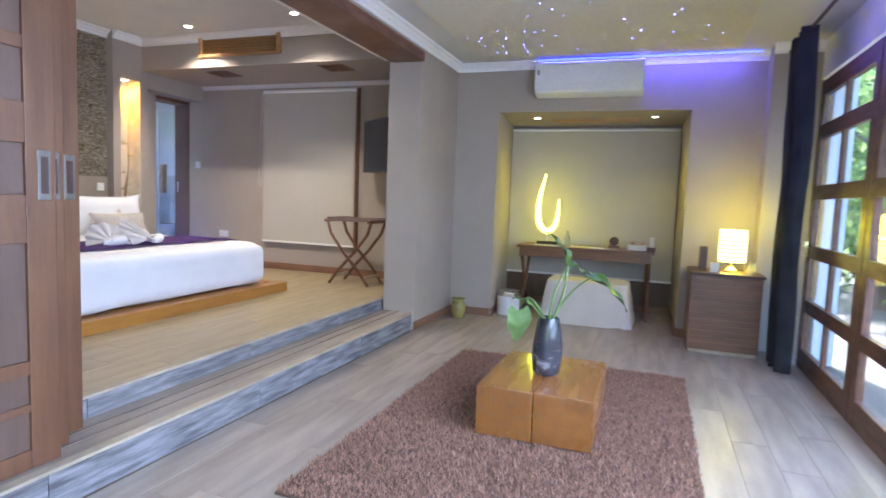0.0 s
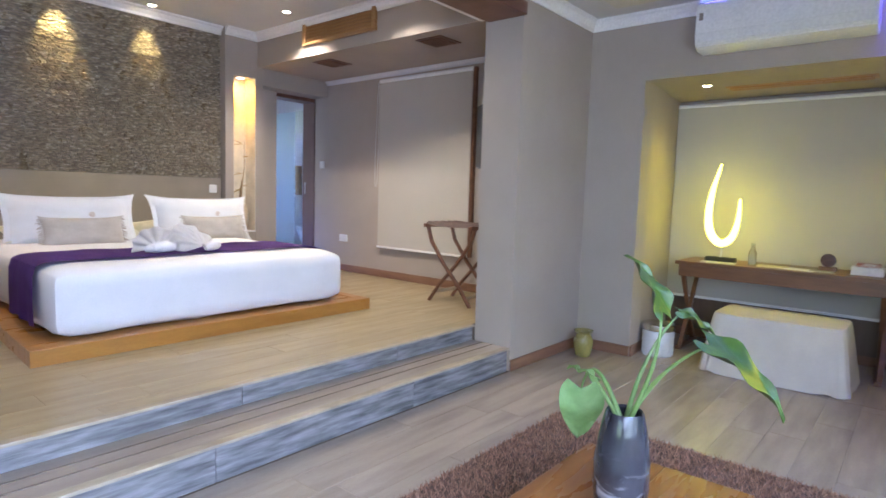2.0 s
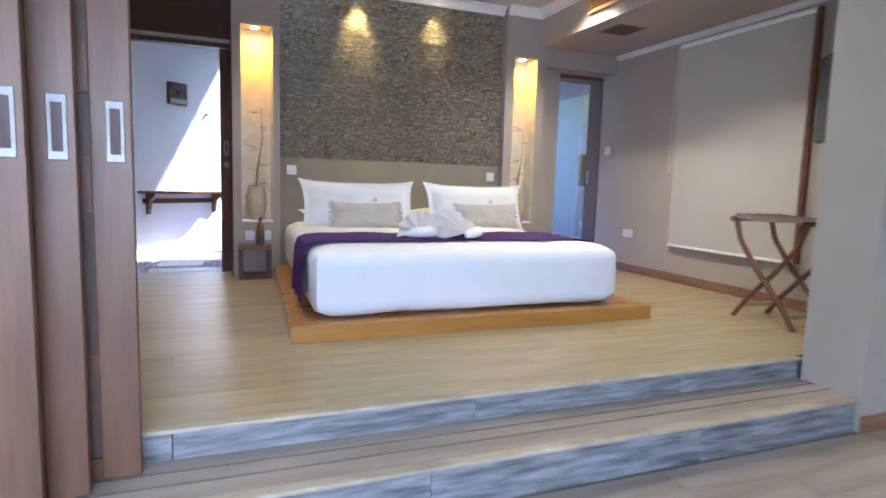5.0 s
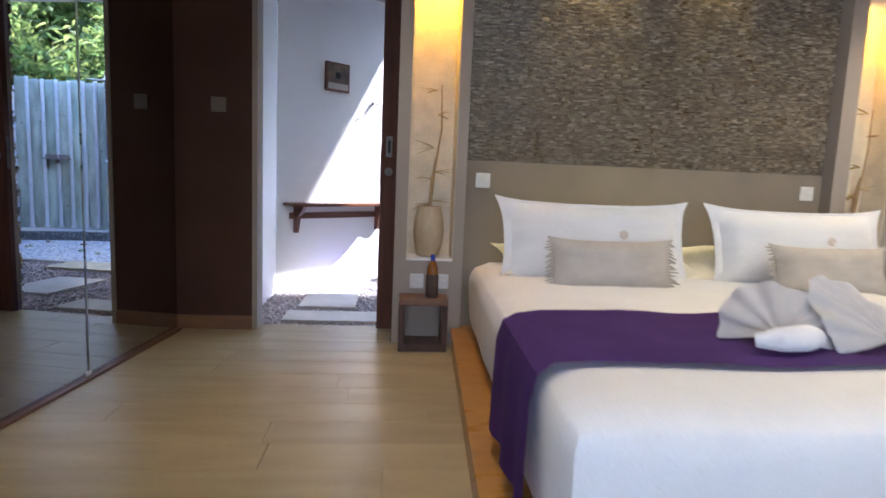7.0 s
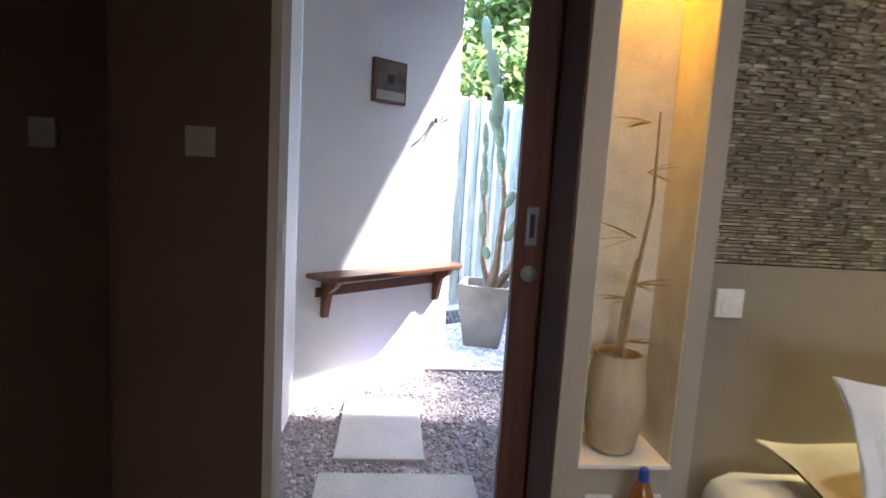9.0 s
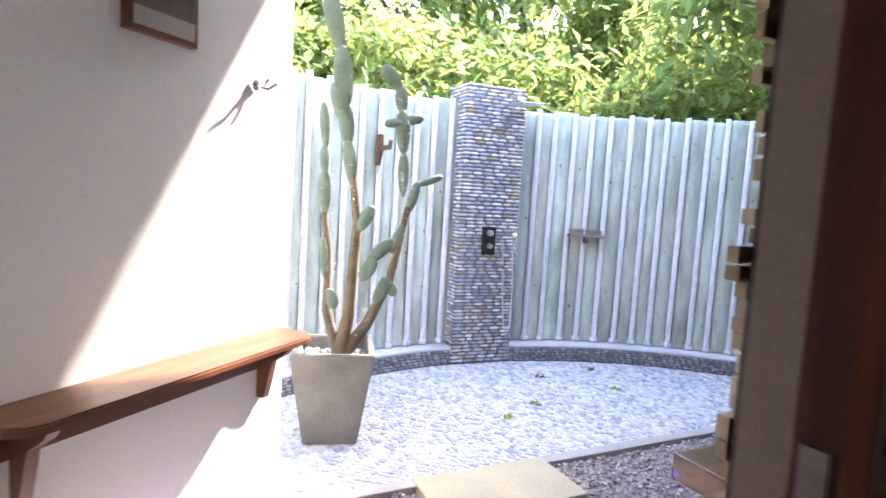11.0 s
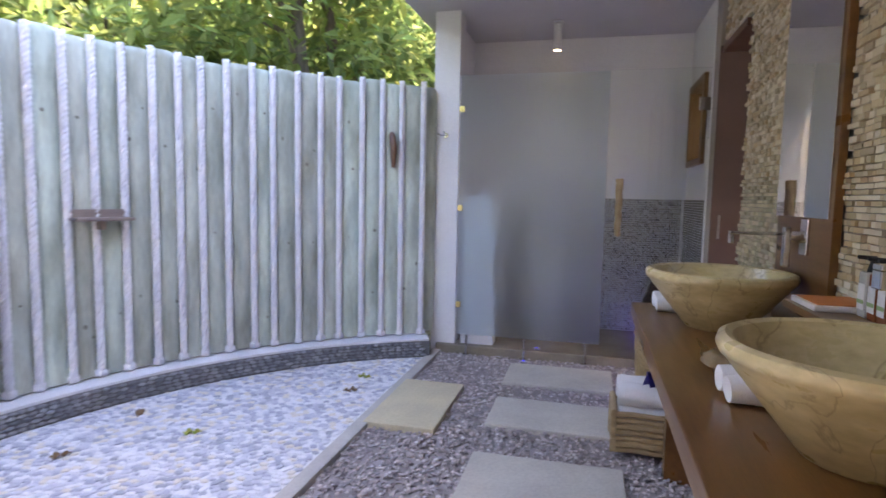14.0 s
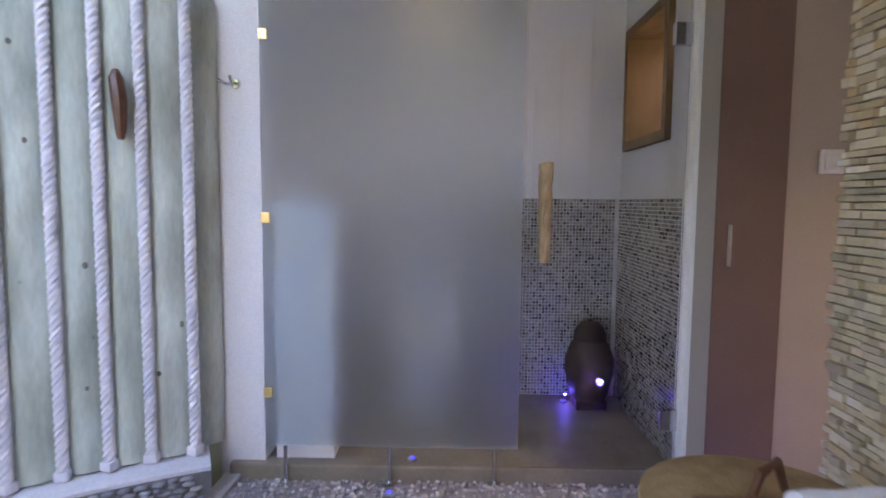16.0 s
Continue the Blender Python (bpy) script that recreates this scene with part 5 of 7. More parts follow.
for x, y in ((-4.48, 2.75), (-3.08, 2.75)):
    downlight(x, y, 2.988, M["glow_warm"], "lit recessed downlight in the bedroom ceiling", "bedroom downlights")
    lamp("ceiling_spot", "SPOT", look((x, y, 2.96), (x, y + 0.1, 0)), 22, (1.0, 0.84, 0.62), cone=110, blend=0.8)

# ---- bedroom: grilles, switches, rack, television, wardrobe, pocket door ----
v = thing("wall_grille", (-4.06, 5.80, 2.735), "wooden louvred air grille on the bulkhead", "air grille", "wooden air grilles")
part("backing", B(-0.50, 0.50, -0.006, -0.001, 0.02, 0.235), M["black"], v)
for a in ((-0.54, -0.49, 0, 0.25), (0.49, 0.54, 0, 0.25), (-0.49, 0.49, 0, 0.03), (-0.49, 0.49, 0.22, 0.25)):
    part("frame", B(a[0], a[1], -0.03, -0.001, a[2], a[3], 0.003), M["vent_wood"], v)
for j in range(6):
    o = part("louvre", B(-0.489, 0.489, -0.018, 0.012, -0.003, 0.003), M["vent_wood"], v)
    o.matrix_basis = pose(0, -0.014, 0.048 + j * 0.031, -38, 0, 0)
for x, y in ((-4.54, 6.12), (-3.02, 6.07)):
    g = thing("ceiling_grille", (x, y, 2.628), "square reddish wooden grille in the dropped ceiling", "air grille", "square ceiling grilles")
    part("plate", B(-0.145, 0.145, -0.145, 0.145, -0.008, 0.0, 0.002), M["red_wood"], g)
    for j in range(7):
        part("slat", B(-0.115, 0.115, -0.112 + j * 0.033, -0.094 + j * 0.033, -0.018, -0.008, 0.001), M["red_wood"], g)


def wall_switch(at, rot, mt, label, w=0.085):
    s = thing("wall_switch", at, label, "switch")
    s.matrix_basis = pose(*at, 0, 0, rot)
    part("plate", B(-w / 2, w / 2, -0.010, -0.0005, -0.043, 0.043, 0.003), mt, s)
    part("rocker", B(-w / 2 + 0.016, w / 2 - 0.016, -0.0135, -0.0095, -0.027, 0.027, 0.002), mt, s)
    return s


wall_switch((-5.545, 6.787, 1.605), 0, M["plastic_white"], "white wall switch on the taupe wall beside the blind")
wall_switch((-5.109, 6.787, 0.70), 0, M["plastic_white"], "white double socket low on the taupe wall", 0.15)
wall_switch((-5.55, 3.275, 1.262), 90, M["plastic_white"], "white bedside switch below the stone panel")
wall_switch((-5.55, 5.31, 1.262), 90, M["plastic_white"], "white bedside switch below the stone panel")
wall_switch((-5.70, 1.712, 1.64), 90, M["switch_brown"], "taupe wall switch beside the doorway")
wall_switch((-5.46, 2.90, 0.665), 90, M["plastic_white"], "white socket above the nightstand", 0.08)
wall_switch((-5.46, 3.045, 0.665), 90, M["plastic_white"], "white socket above the nightstand", 0.08)

rk = thing("luggage_rack", (-2.83, 6.27, F), "folding wooden luggage rack with dark woven straps", "luggage rack")
for y in (-0.17, 0.17):
    for s in (-1, 1):
        part("leg", T([(s * 0.26, y + s * 0.014, 0.70), (s * 0.215, y + s * 0.014, 0.56), (s * 0.06, y + s * 0.014, 0.36), (-s * 0.13, y + s * 0.014, 0.16), (-s * 0.25, y + s * 0.014, 0.0)], 0.018, 6), M["red_wood"], rk, "", True)
for s in (-1, 1):
    part("top_bar", B(s * 0.26 - 0.018, s * 0.26 + 0.018, -0.23, 0.23, 0.685, 0.72, 0.005), M["red_wood"], rk)
    part("stretcher", B(s * 0.20 - 0.012, s * 0.20 + 0.012, -0.17, 0.17, 0.07, 0.10, 0.003), M["nosing"], rk)
for j in range(5):
    yy = -0.19 + j * 0.095
    part("strap", T([(-0.27, yy, 0.725), (-0.12, yy, 0.716), (0, yy, 0.713), (0.12, yy, 0.716), (0.27, yy, 0.725)], 0.024, 6, 0.12), M["dark_wood"], rk, "dark woven strap")
tv = thing("television", (-2.55, 6.30, 1.83), "flat black television on a wall arm behind the pier", "television")
tv.matrix_basis = pose(-2.56, 6.29, 1.83, 0, 0, -38)
part("screen", B(-0.44, 0.44, -0.02, 0.02, -0.285, 0.285, 0.006), mat("dark_screen", (0.02, 0.02, 0.024), 0.12, color2=(0.025, 0.025, 0.03), scale=3), tv)
part("bezel", B(-0.45, 0.45, 0.0, 0.03, -0.295, 0.295, 0.006), mat("grey_bezel", (0.10, 0.095, 0.09), 0.4, scale=4), tv)
part("wall_arm", T([(0.05, 0.03, 0), (0.2, 0.16, 0), (0.37, -0.16, 0)], 0.018, 8), M["black"], tv)

wr = thing("wardrobe", (-4.0, 1.008, F), "built-in wardrobe with tall mirrored sliding doors", "wardrobe", turn=-6.0)
part("carcass", B(-1.69, 1.69, -0.05, 0.24, 0.0, 2.329), M["dark_wood"], wr)
part("sill", B(-1.69, 1.69, 0.245, 0.32, 0.0, 0.014, 0.002), M["red_wood"], wr)
for a, b, y in ((-1.69, -0.845, 0.285), (-0.842, 0.03, 0.285), (0.033, 0.86, 0.285), (0.863, 1.69, 0.285)):
    dd = part("mirror_door", B(a, b, y, y + 0.008, 0.02, 2.325), M["mirror_grey"], wr, "tall mirrored door")
    part("edge_strip", B(b - 0.004, b + 0.001, y + 0.002, y + 0.012, 0.016, 2.325), M["metal"], dd)
part("door_clip", B(-0.86, -0.82, 0.285, 0.30, 0.0145, 0.035, 0.003), M["plastic_white"], wr, "white plastic door guide")

pd = thing("pocket_door", (-5.765, 2.665, F), "dark stained sliding door pushed back into its wall pocket", "door")
part("leaf", B(-0.02, 0.02, 0.0, 0.80, 0.006, 2.03, 0.003), mat("red_brown_door_wood", (0.105, 0.038, 0.022), 0.6, color2=(0.07, 0.025, 0.015), scale=5, stretch=(6, 6, 0.6), bump=0.15, fine=50, spec=0.3), pd)
for z0, z1 in ((1.09, 1.215),):
    fp = part("flush_pull", B(0.019, 0.0225, 0.030, 0.070, z0, z1, 0.004), M["dull_steel"], pd, "steel flush pull")
    part("recess", B(0.0215, 0.0242, 0.042, 0.058, z0 + 0.025, z1 - 0.025, 0.001), M["black"], fp)
part("lock_plate", B(-0.011, 0.011, -0.003, 0.0, 0.92, 1.12, 0.001), M["dull_steel"], pd, "steel lock plate")
part("turn_knob", lathe([(0.026, 0), (0.026, 0.006), (0.01, 0.01), (0.010, 0.022), (0.016, 0.03), (0.0, 0.034)], 18), M["dull_steel"], pd, "steel turn knob", True).matrix_basis = pose(0.02, 0.05, 1.0, 0, 90, 0)

# headboard stone: thin split strips
rnd = random.Random(11)
sv, sf = [], []
z = 1.381
while z < 2.985:
    h = rnd.uniform(0.008, 0.0135)
    y = 3.168 - rnd.uniform(0, 0.05)
    while y < 5.406:
        w = rnd.uniform(0.016, 0.042)
        a, b = max(y, 3.168), min(y + w, 5.407)
        if b - a > 0.006:
            x1 = -5.566 + rnd.uniform(0.0, 0.020)
            k_ = len(sv)
            e = rnd.uniform(-0.004, 0.004)
            sv += [(-5.578, a, z), (-5.578, b, z), (-5.578, b, z + h - 0.001), (-5.578, a, z + h - 0.001),
                   (x1 - 0.002, a + 0.001, z + 0.001), (x1 + e - 0.002, b - 0.001, z + 0.001), (x1 + e, b - 0.001, z + h - 0.002), (x1, a + 0.001, z + h - 0.002)]
            sf += [(k_, k_ + 1, k_ + 5, k_ + 4), (k_ + 1, k_ + 2, k_ + 6, k_ + 5), (k_ + 2, k_ + 3, k_ + 7, k_ + 6), (k_ + 3, k_, k_ + 4, k_ + 7), (k_ + 4, k_ + 5, k_ + 6, k_ + 7)]
        y += w
    z += h
hs = cells("stone_strips", sv, sf, M["ledge_dark"], wall_head)
hs["label"], hs["kind"] = "grey-brown split stone cladding", "stuff"

# ---- open-air bathroom: fence with ropes, kerb, pebble pillar ----
ANG = [116.8, 119.9, 122.7, 125.6, 128.8, 131.4, 134.5, 137.8, 140.4, 143.6, 146.7, 149.3, 152.2, 155.4, 158.4, 161.2, 164.4, 167.1, 170.0]
ANG2 = [178.9, 181.7, 184.5, 187.3, 190.3, 193.2, 196.2, 198.7, 201.4, 204.6, 207.0, 210.0, 213.0, 216.0, 219.0, 222.0, 225.0, 228.0]


def polar(a, r):
    return C.x + r * math.cos(radians(a)), C.y + r * math.sin(radians(a))


fence = thing("fence", (C.x, C.y, 0.40), "curved screen of weathered grey-green poles with white ropes between them", "fence")
h_ = 1.90
pole_me = []
for kind_ in range(7):
    # each pole bows and swells a little, with a few knots and a worn rounded head
    rnd = random.Random(50 + kind_)
    bm = bmesh.new()
    rings = []
    levels = [0.0, 0.12, 0.28, 0.45, 0.62, 0.80, 0.98, 1.16, 1.34, 1.52, 1.68, h_ - 0.05, h_ - 0.022, h_ - 0.004, h_]
    for j, z in enumerate(levels):
        k_ = {12: 0.95, 13: 0.80, 14: 0.45}.get(j, 1.0)
        ox, oy = 0.007 * noise.noise(Vector((z * 2.2, kind_ * 7.1, 0.3))), 0.008 * noise.noise(Vector((z * 1.8, kind_ * 3.7, 5.3)))
        ring = []
        for i in range(16):
            a = 2 * math.pi * i / 16
            r = 0.092 * k_ * (1 + 0.05 * noise.noise(Vector((math.cos(a) * 1.4, math.sin(a) * 1.4 + kind_ * 5, z * 3.0))))
            ring.append(bm.verts.new((ox + r * math.cos(a) * 0.62, oy + r * math.sin(a), z)))
        rings.append(ring)
    for a, b in zip(rings, rings[1:]):
        for i in range(16):
            bm.faces.new((a[i], a[(i + 1) % 16], b[(i + 1) % 16], b[i]))
    bm.faces.new(rings[0][::-1])
    bm.faces.new(rings[-1])
    pole_me.append(as_mesh("post", bm, M["fence"], True))
M["knot"] = mat("dark_wood_knot", (0.27, 0.265, 0.21), 0.85, color2=(0.14, 0.13, 0.10), scale=40, bump=0.6, fine=90)
knot_me = as_mesh("knot", lathe([(0.0, -0.004), (1.0, -0.004), (0.8, 0.35), (0.45, 0.25), (0.0, 0.5)], 9), M["knot"], True)
bm = bmesh.new()
for s in range(3):
    pts = []
    for i in range(270):
        z = 0.005 + 1.90 * i / 269
        a = 2 * math.pi * (z / 0.085) + s * 2 * math.pi / 3
        pts.append((0.0125 * math.cos(a), 0.0125 * math.sin(a), z))
    tube(bm, pts, 0.0115, 6)
box(bm, -0.026, 0.026, -0.026, 0.026, -0.004, 0.035, 0.008)
rope_me = as_mesh("rope", bm, M["rope"], True)
rnd = random.Random(8)
for seq in (ANG, ANG2):
    for a, b in zip(seq, seq[1:]):
        m_ = (a + b) / 2
        x, y = polar(m_, RF + 0.045)
        o = new("post", pole_me[rnd.randrange(7)])
        o.parent = fence
        wy = radians(abs(b - a)) * RF / 0.168
        for _ in range(rnd.choice((1, 2, 2, 3))):
            side, zk = rnd.uniform(-0.55, 0.55), rnd.uniform(0.15, 1.75)
            kn = new("knot", knot_me)
            kn.parent = fence
            p = Vector((x - C.x, y - C.y, zk)) + Matrix.Rotation(radians(m_), 3, "Z") @ Vector((-0.0555 * math.cos(math.asin(side)), 0.092 * wy * side, 0))
            size = rnd.uniform(0.006, 0.011)
            kn.matrix_basis = Matrix.Translation(p) @ Matrix.Rotation(radians(m_), 4, "Z") @ Matrix.Rotation(radians(-90), 4, "Y") @ Matrix.Diagonal((size * 1.3, size, 0.008, 1))
        o.matrix_basis = pose(x - C.x, y - C.y, 0, 0, 0, m_) @ Matrix.Diagonal((1, wy, 1 + rnd.uniform(-0.006, 0.010), 1))
    for a in seq:
        x, y = polar(a, RF - 0.012)
        o = new("rope", rope_me)
        o.parent = fence
        o.matrix_basis = pose(x - C.x, y - C.y, 0, 0, 0, rnd.uniform(0, 360)) @ Matrix.Diagonal((1, 1, 1 + rnd.uniform(-0.004, 0.008), 1))

o = new("post", pole_me[2])
o.parent = fence
o.matrix_basis = pose(-7.955 - C.x, 7.135 - C.y, 0, 0, 0, 108) @ Matrix.Diagonal((1, 0.9, 1.0, 1))

def ring_block(r0, r1, z0, z1, a0, a1, step=2, slope=0.0):
    bm = bmesh.new()
    n_ = int((a1 - a0) / step)
    prev = None
    for i in range(n_ + 1):
        a = a0 + (a1 - a0) * i / n_
        p, q = polar(a, r0), polar(a, r1)
        cur = [bm.verts.new((*p, z0)), bm.verts.new((*q, z0)), bm.verts.new((*q, z1)), bm.verts.new((*p, z1 - slope))]
        if prev:
            for k_ in range(4):
                bm.faces.new((prev[k_], prev[(k_ + 1) % 4], cur[(k_ + 1) % 4], cur[k_]))
        else:
            bm.faces.new(cur[::-1])
        prev = cur
    bm.faces.new(prev)
    return bm


kerb = st("kerb", ring_block(2.897, 3.20, -0.1, 0.364, 115.8, 232), M["mortar"], "curved kerb faced with flat grey pebbles under the fence", "kerb")
cap_ = part("kerb_cap", ring_block(2.905, 3.20, 0.365, 0.402, 115.8, 232, 2, 0.022), M["grout"], kerb, "white cement kerb top")


def pebbles(name, items, material, parent, label, seg=1, kind="stuff", pick=None, single=None):
    """Flattened stones: items of centre, outward normal, along, and three half sizes. Up to 300 that pick() takes are
    objects of their own."""
    t_ = bmesh.new()
    bmesh.ops.create_icosphere(t_, subdivisions=seg, radius=1.0)
    tv_ = np.array([v.co[:] for v in t_.verts])
    tf_ = np.array([[v.index for v in f.verts] for f in t_.faces])
    t_.free()
    vs, fs = [], []
    rr_ = np.random.default_rng(5)
    if pick:
        shapes = []
        for k_ in range(5):
            me = bpy.data.meshes.new("pebble")
            me.from_pydata((tv_ * (1 + rr_.uniform(-0.10, 0.10, (len(tv_), 1)))).tolist(), [], tf_.tolist())
            me.materials.append(single)
            me.shade_smooth()
            shapes.append(me)
        near = [it for it in items if pick(it[0])][:300]
        ids = {id(it) for it in near}
        items = [it for it in items if id(it) not in ids]
        for k_, (c, nrm, al, s) in enumerate(near):
            nv, av = Vector(nrm), Vector(al)
            m_ = Matrix((av * s[0], nv.cross(av) * s[1], nv * s[2])).transposed().to_4x4()
            o = new("pebble", shapes[k_ % 5])
            o.parent = parent
            o.matrix_basis = Matrix.Translation(c) @ m_
    for i, (c, nrm, al, s) in enumerate(items):
        nrm, al = np.array(nrm, float), np.array(al, float)
        up = np.cross(nrm, al)
        w = tv_ * (1 + rr_.uniform(-0.10, 0.10, (len(tv_), 1)))
        vs.append(np.array(c) + w[:, :1] * s[0] * al + w[:, 1:2] * s[1] * up + w[:, 2:] * s[2] * nrm)
        fs.append(tf_ + i * len(tv_))
    ob = cells(name, np.concatenate(vs).tolist(), np.concatenate(fs).tolist(), material, parent, True)
    ob["label"], ob["kind"] = label, kind
    return ob


rnd = random.Random(21)
items = []
for row in range(5):
    a = 116.0 + rnd.uniform(0, 1)
    while a < 222:
        w = rnd.uniform(0.020, 0.032)
        da = math.degrees(2 * w / 2.89)
        nx, ny = -math.cos(radians(a + da / 2)), -math.sin(radians(a + da / 2))
        p = polar(a + da / 2, 2.893 + rnd.uniform(-0.004, 0.003))
        items.append(((p[0], p[1], 0.263 + row * 0.0225 + rnd.uniform(-0.002, 0.002)), (nx, ny, 0), (-ny, nx, 0), (w * 0.98, 0.0112, 0.013)))
        a += da
pebbles("kerb_pebbles", items, M["pebble_grey"], kerb, "flat grey pebbles", pick=lambda c: -9.35 < c[0] < -8.3 and c[1] > 5.2, single=M["pebble_grey_single"])

PA = 175.7
px_, py_ = polar(PA, 2.86)
pillar = thing("shower_pillar", (px_, py_, 0.25), "shower pillar clad in flat multicoloured river pebbles", "shower pillar", turn=PA - 180)
PW, PD, PH = 0.262, 0.36, 2.17
part("core", B(-PD, -0.012, -PW + 0.01, PW - 0.01, 0.0, PH, 0.004), M["mortar"], pillar)
rnd = random.Random(9)
items = []
z = 0.012
row = 0
while z < PH - 0.004:
    h = rnd.uniform(0.0128, 0.0160)
    for nrm, al, off, span in (((1, 0, 0), (0, 1, 0), (-0.012, 0), PW), ((0, 1, 0), (1, 0, 0), (-PD / 2, PW - 0.010), PD / 2 - 0.01), ((0, -1, 0), (1, 0, 0), (-PD / 2, -PW + 0.010), PD / 2 - 0.01)):
        u = -span + rnd.uniform(-0.02, 0.0)
        while u < span - 0.006:
            w = rnd.uniform(0.028, 0.056)
            uc = max(-span + w, min(span - w, u + w))
            c = (off[0] + al[0] * uc, off[1] + al[1] * uc, z + h)
            items.append((c, nrm, al, (w * 1.05, h * 0.86, rnd.uniform(0.014, 0.019))))
            u += 2 * w
    z += 2 * h
for i in range(11):
    for j in range(7):
        items.append(((-PD + 0.03 + j * 0.052, -PW + 0.03 + i * 0.046, PH + 0.003), (0, 0, 1), (0, 1, 0), (0.024, 0.026, 0.010)))
pebbles("cladding", items, M["pebble"], pillar, "multicoloured river pebbles", pick=lambda c: c[0] > -0.02 and 0.9 < c[2] < 1.75, single=M["pebble_single"])
sh = part("shower_head", B(-0.12, 0.12, -0.115, 0.115, 0.0, 0.012, 0.004), M["metal"], pillar, "square steel rain shower head")
sh.matrix_basis = pose(0.17, 0.16, PH - 0.135, 4, 3, 8)
part("shower_arm", T([(-0.02, 0.12, PH - 0.09), (0.08, 0.14, PH - 0.085), (0.16, 0.16, PH - 0.12)], 0.012, 8), M["metal"], pillar, "", True)
vl = part("mixer_plate", B(-0.002, 0.018, -0.062, 0.05, 0.88, 1.10, 0.006), M["black"], pillar, "dark shower mixer plate")
part("knob", lathe([(0.024, 0), (0.024, 0.03), (0.018, 0.034)], 18), M["metal"], vl, "", True).matrix_basis = pose(0.018, -0.006, 1.05, 0, 90, 0)
part("knob", lathe([(0.020, 0), (0.020, 0.035), (0.015, 0.038)], 18), M["metal"], vl, "", True).matrix_basis = pose(0.018, -0.006, 0.95, 0, 90, 0)
part("hose", T([(0.03, 0.10, 1.00), (0.05, 0.11, 0.85), (0.045, 0.13, 0.55), (0.045, 0.16, 0.30), (0.045, 0.19, 0.26), (0.045, 0.215, 0.32), (0.04, 0.22, 0.60), (0.03, 0.20, 0.95)], 0.007, 7), M["metal"], pillar, "steel shower hose", True)
part("hand_shower", T([(0.03, 0.20, 0.93), (0.05, 0.20, 1.03), (0.075, 0.19, 1.05)], [0.010, 0.012, 0.018], 8), M["metal"], pillar, "", True)

sx_, sy_ = polar(158.3, RF - 0.04)
sd = thing("soap_shelf", (sx_, sy_, 1.295), "small wooden soap shelf with a raised back on the fence", "shelf", turn=158.3 - 180)
part("board", B(-0.02, 0.09, -0.155, 0.155, 0.0, 0.018, 0.004), M["grey_shelf"], sd)
part("back", prism(bmesh.new(), [(-0.02, -0.155), (-0.008, -0.155), (-0.008, 0.155), (-0.02, 0.155)], 0.018, 0.062), M["grey_shelf"], sd)
part("bracket", prism(bmesh.new(), [(-0.02, -0.015), (0.05, -0.015), (0.05, 0.015), (-0.02, 0.015)], -0.05, 0.0), M["grey_shelf"], sd)
hx_, hy_ = polar(121.4, RF - 0.02)
hk = thing("fence_hook", (hx_, hy_, 1.80), "carved reddish wooden hook hung on the fence", "hook", turn=121.4 - 180)
part("hook", T([(0.0, 0, 0.13), (0.02, 0, 0.10), (0.03, 0.008, 0.02), (0.02, 0.01, -0.09), (0.025, 0.008, -0.125)], [0.014, 0.026, 0.028, 0.020, 0.012], 8), M["red_wood"], hk, "", True)
for a_, z_ in ((193.6, 1.86),):
    hx_, hy_ = polar(a_, RF - 0.02)
    hk = thing("fence_hook", (hx_, hy_, z_), "carved reddish wooden peg on the fence behind the cactus", "hook", turn=a_ - 180)
    part("hook", T([(0.0, 0, -0.10), (0.02, 0, 0.0), (0.02, 0, 0.12)], [0.018, 0.026, 0.022], 8), M["red_wood"], hk, "", True)
    part("peg", T([(0.02, 0, 0.02), (0.10, 0.03, 0.03), (0.115, 0.03, 0.08)], [0.02, 0.02, 0.014], 8), M["red_wood"], hk, "", True)

# ---- white wall: shelf, picture, hook ----
wall_turn = math.degrees(math.atan2(d2.y, d2.x))


def on_wall(u, off=0.0):
    p = A + d2 * u + n2 * off
    return p.x, p.y


ws = thing("wall_shelf", (*on_wall(0.62), 0.74), "reddish-brown varnished wooden wall shelf on two brackets", "shelf", turn=wall_turn)
SG = -1.0
bm = bmesh.new()
prof = [(-0.56, 0.0), (-0.56, 0.15), (-0.53, 0.19), (-0.49, 0.205), (0.49, 0.205), (0.53, 0.19), (0.56, 0.15), (0.56, 0.0)]
prism(bm, [(x, SG * y) for x, y in prof], 0.235, 0.262)
bmesh.ops.bevel(bm, geom=[e for e in bm.edges if abs(e.verts[0].co.z - e.verts[1].co.z) < 1e-5], offset=0.006, segments=2, affect="EDGES")
part("board", bm, M["shelf_wood"], ws)
part("wall_rail", B(-0.50, 0.50, SG * 0.018, SG * 0.001, 0.12, 0.175, 0.003), M["shelf_wood"], ws)
for u in (-0.44, 0.46):
    bm = bmesh.new()
    pr = [(0.0, 0.0), (0.035, 0.0), (0.05, 0.06), (0.07, 0.15), (0.13, 0.19), (0.165, 0.234), (0.0, 0.234)]
    a = [bm.verts.new((u - 0.017, SG * y, z)) for y, z in pr]
    b = [bm.verts.new((u + 0.017, SG * y, z)) for y, z in pr]
    for i in range(len(pr)):
        j = (i + 1) % len(pr)
        bm.faces.new((a[i], a[j], b[j], b[i]))
    bm.faces.new(a[::-1])
    bm.faces.new(b)
    part("bracket", bm, M["shelf_wood"], ws)
PIC = mat("dark_picture_print", (0.16, 0.11, 0.06), 0.5, color2=(0.04, 0.035, 0.035), scale=14)
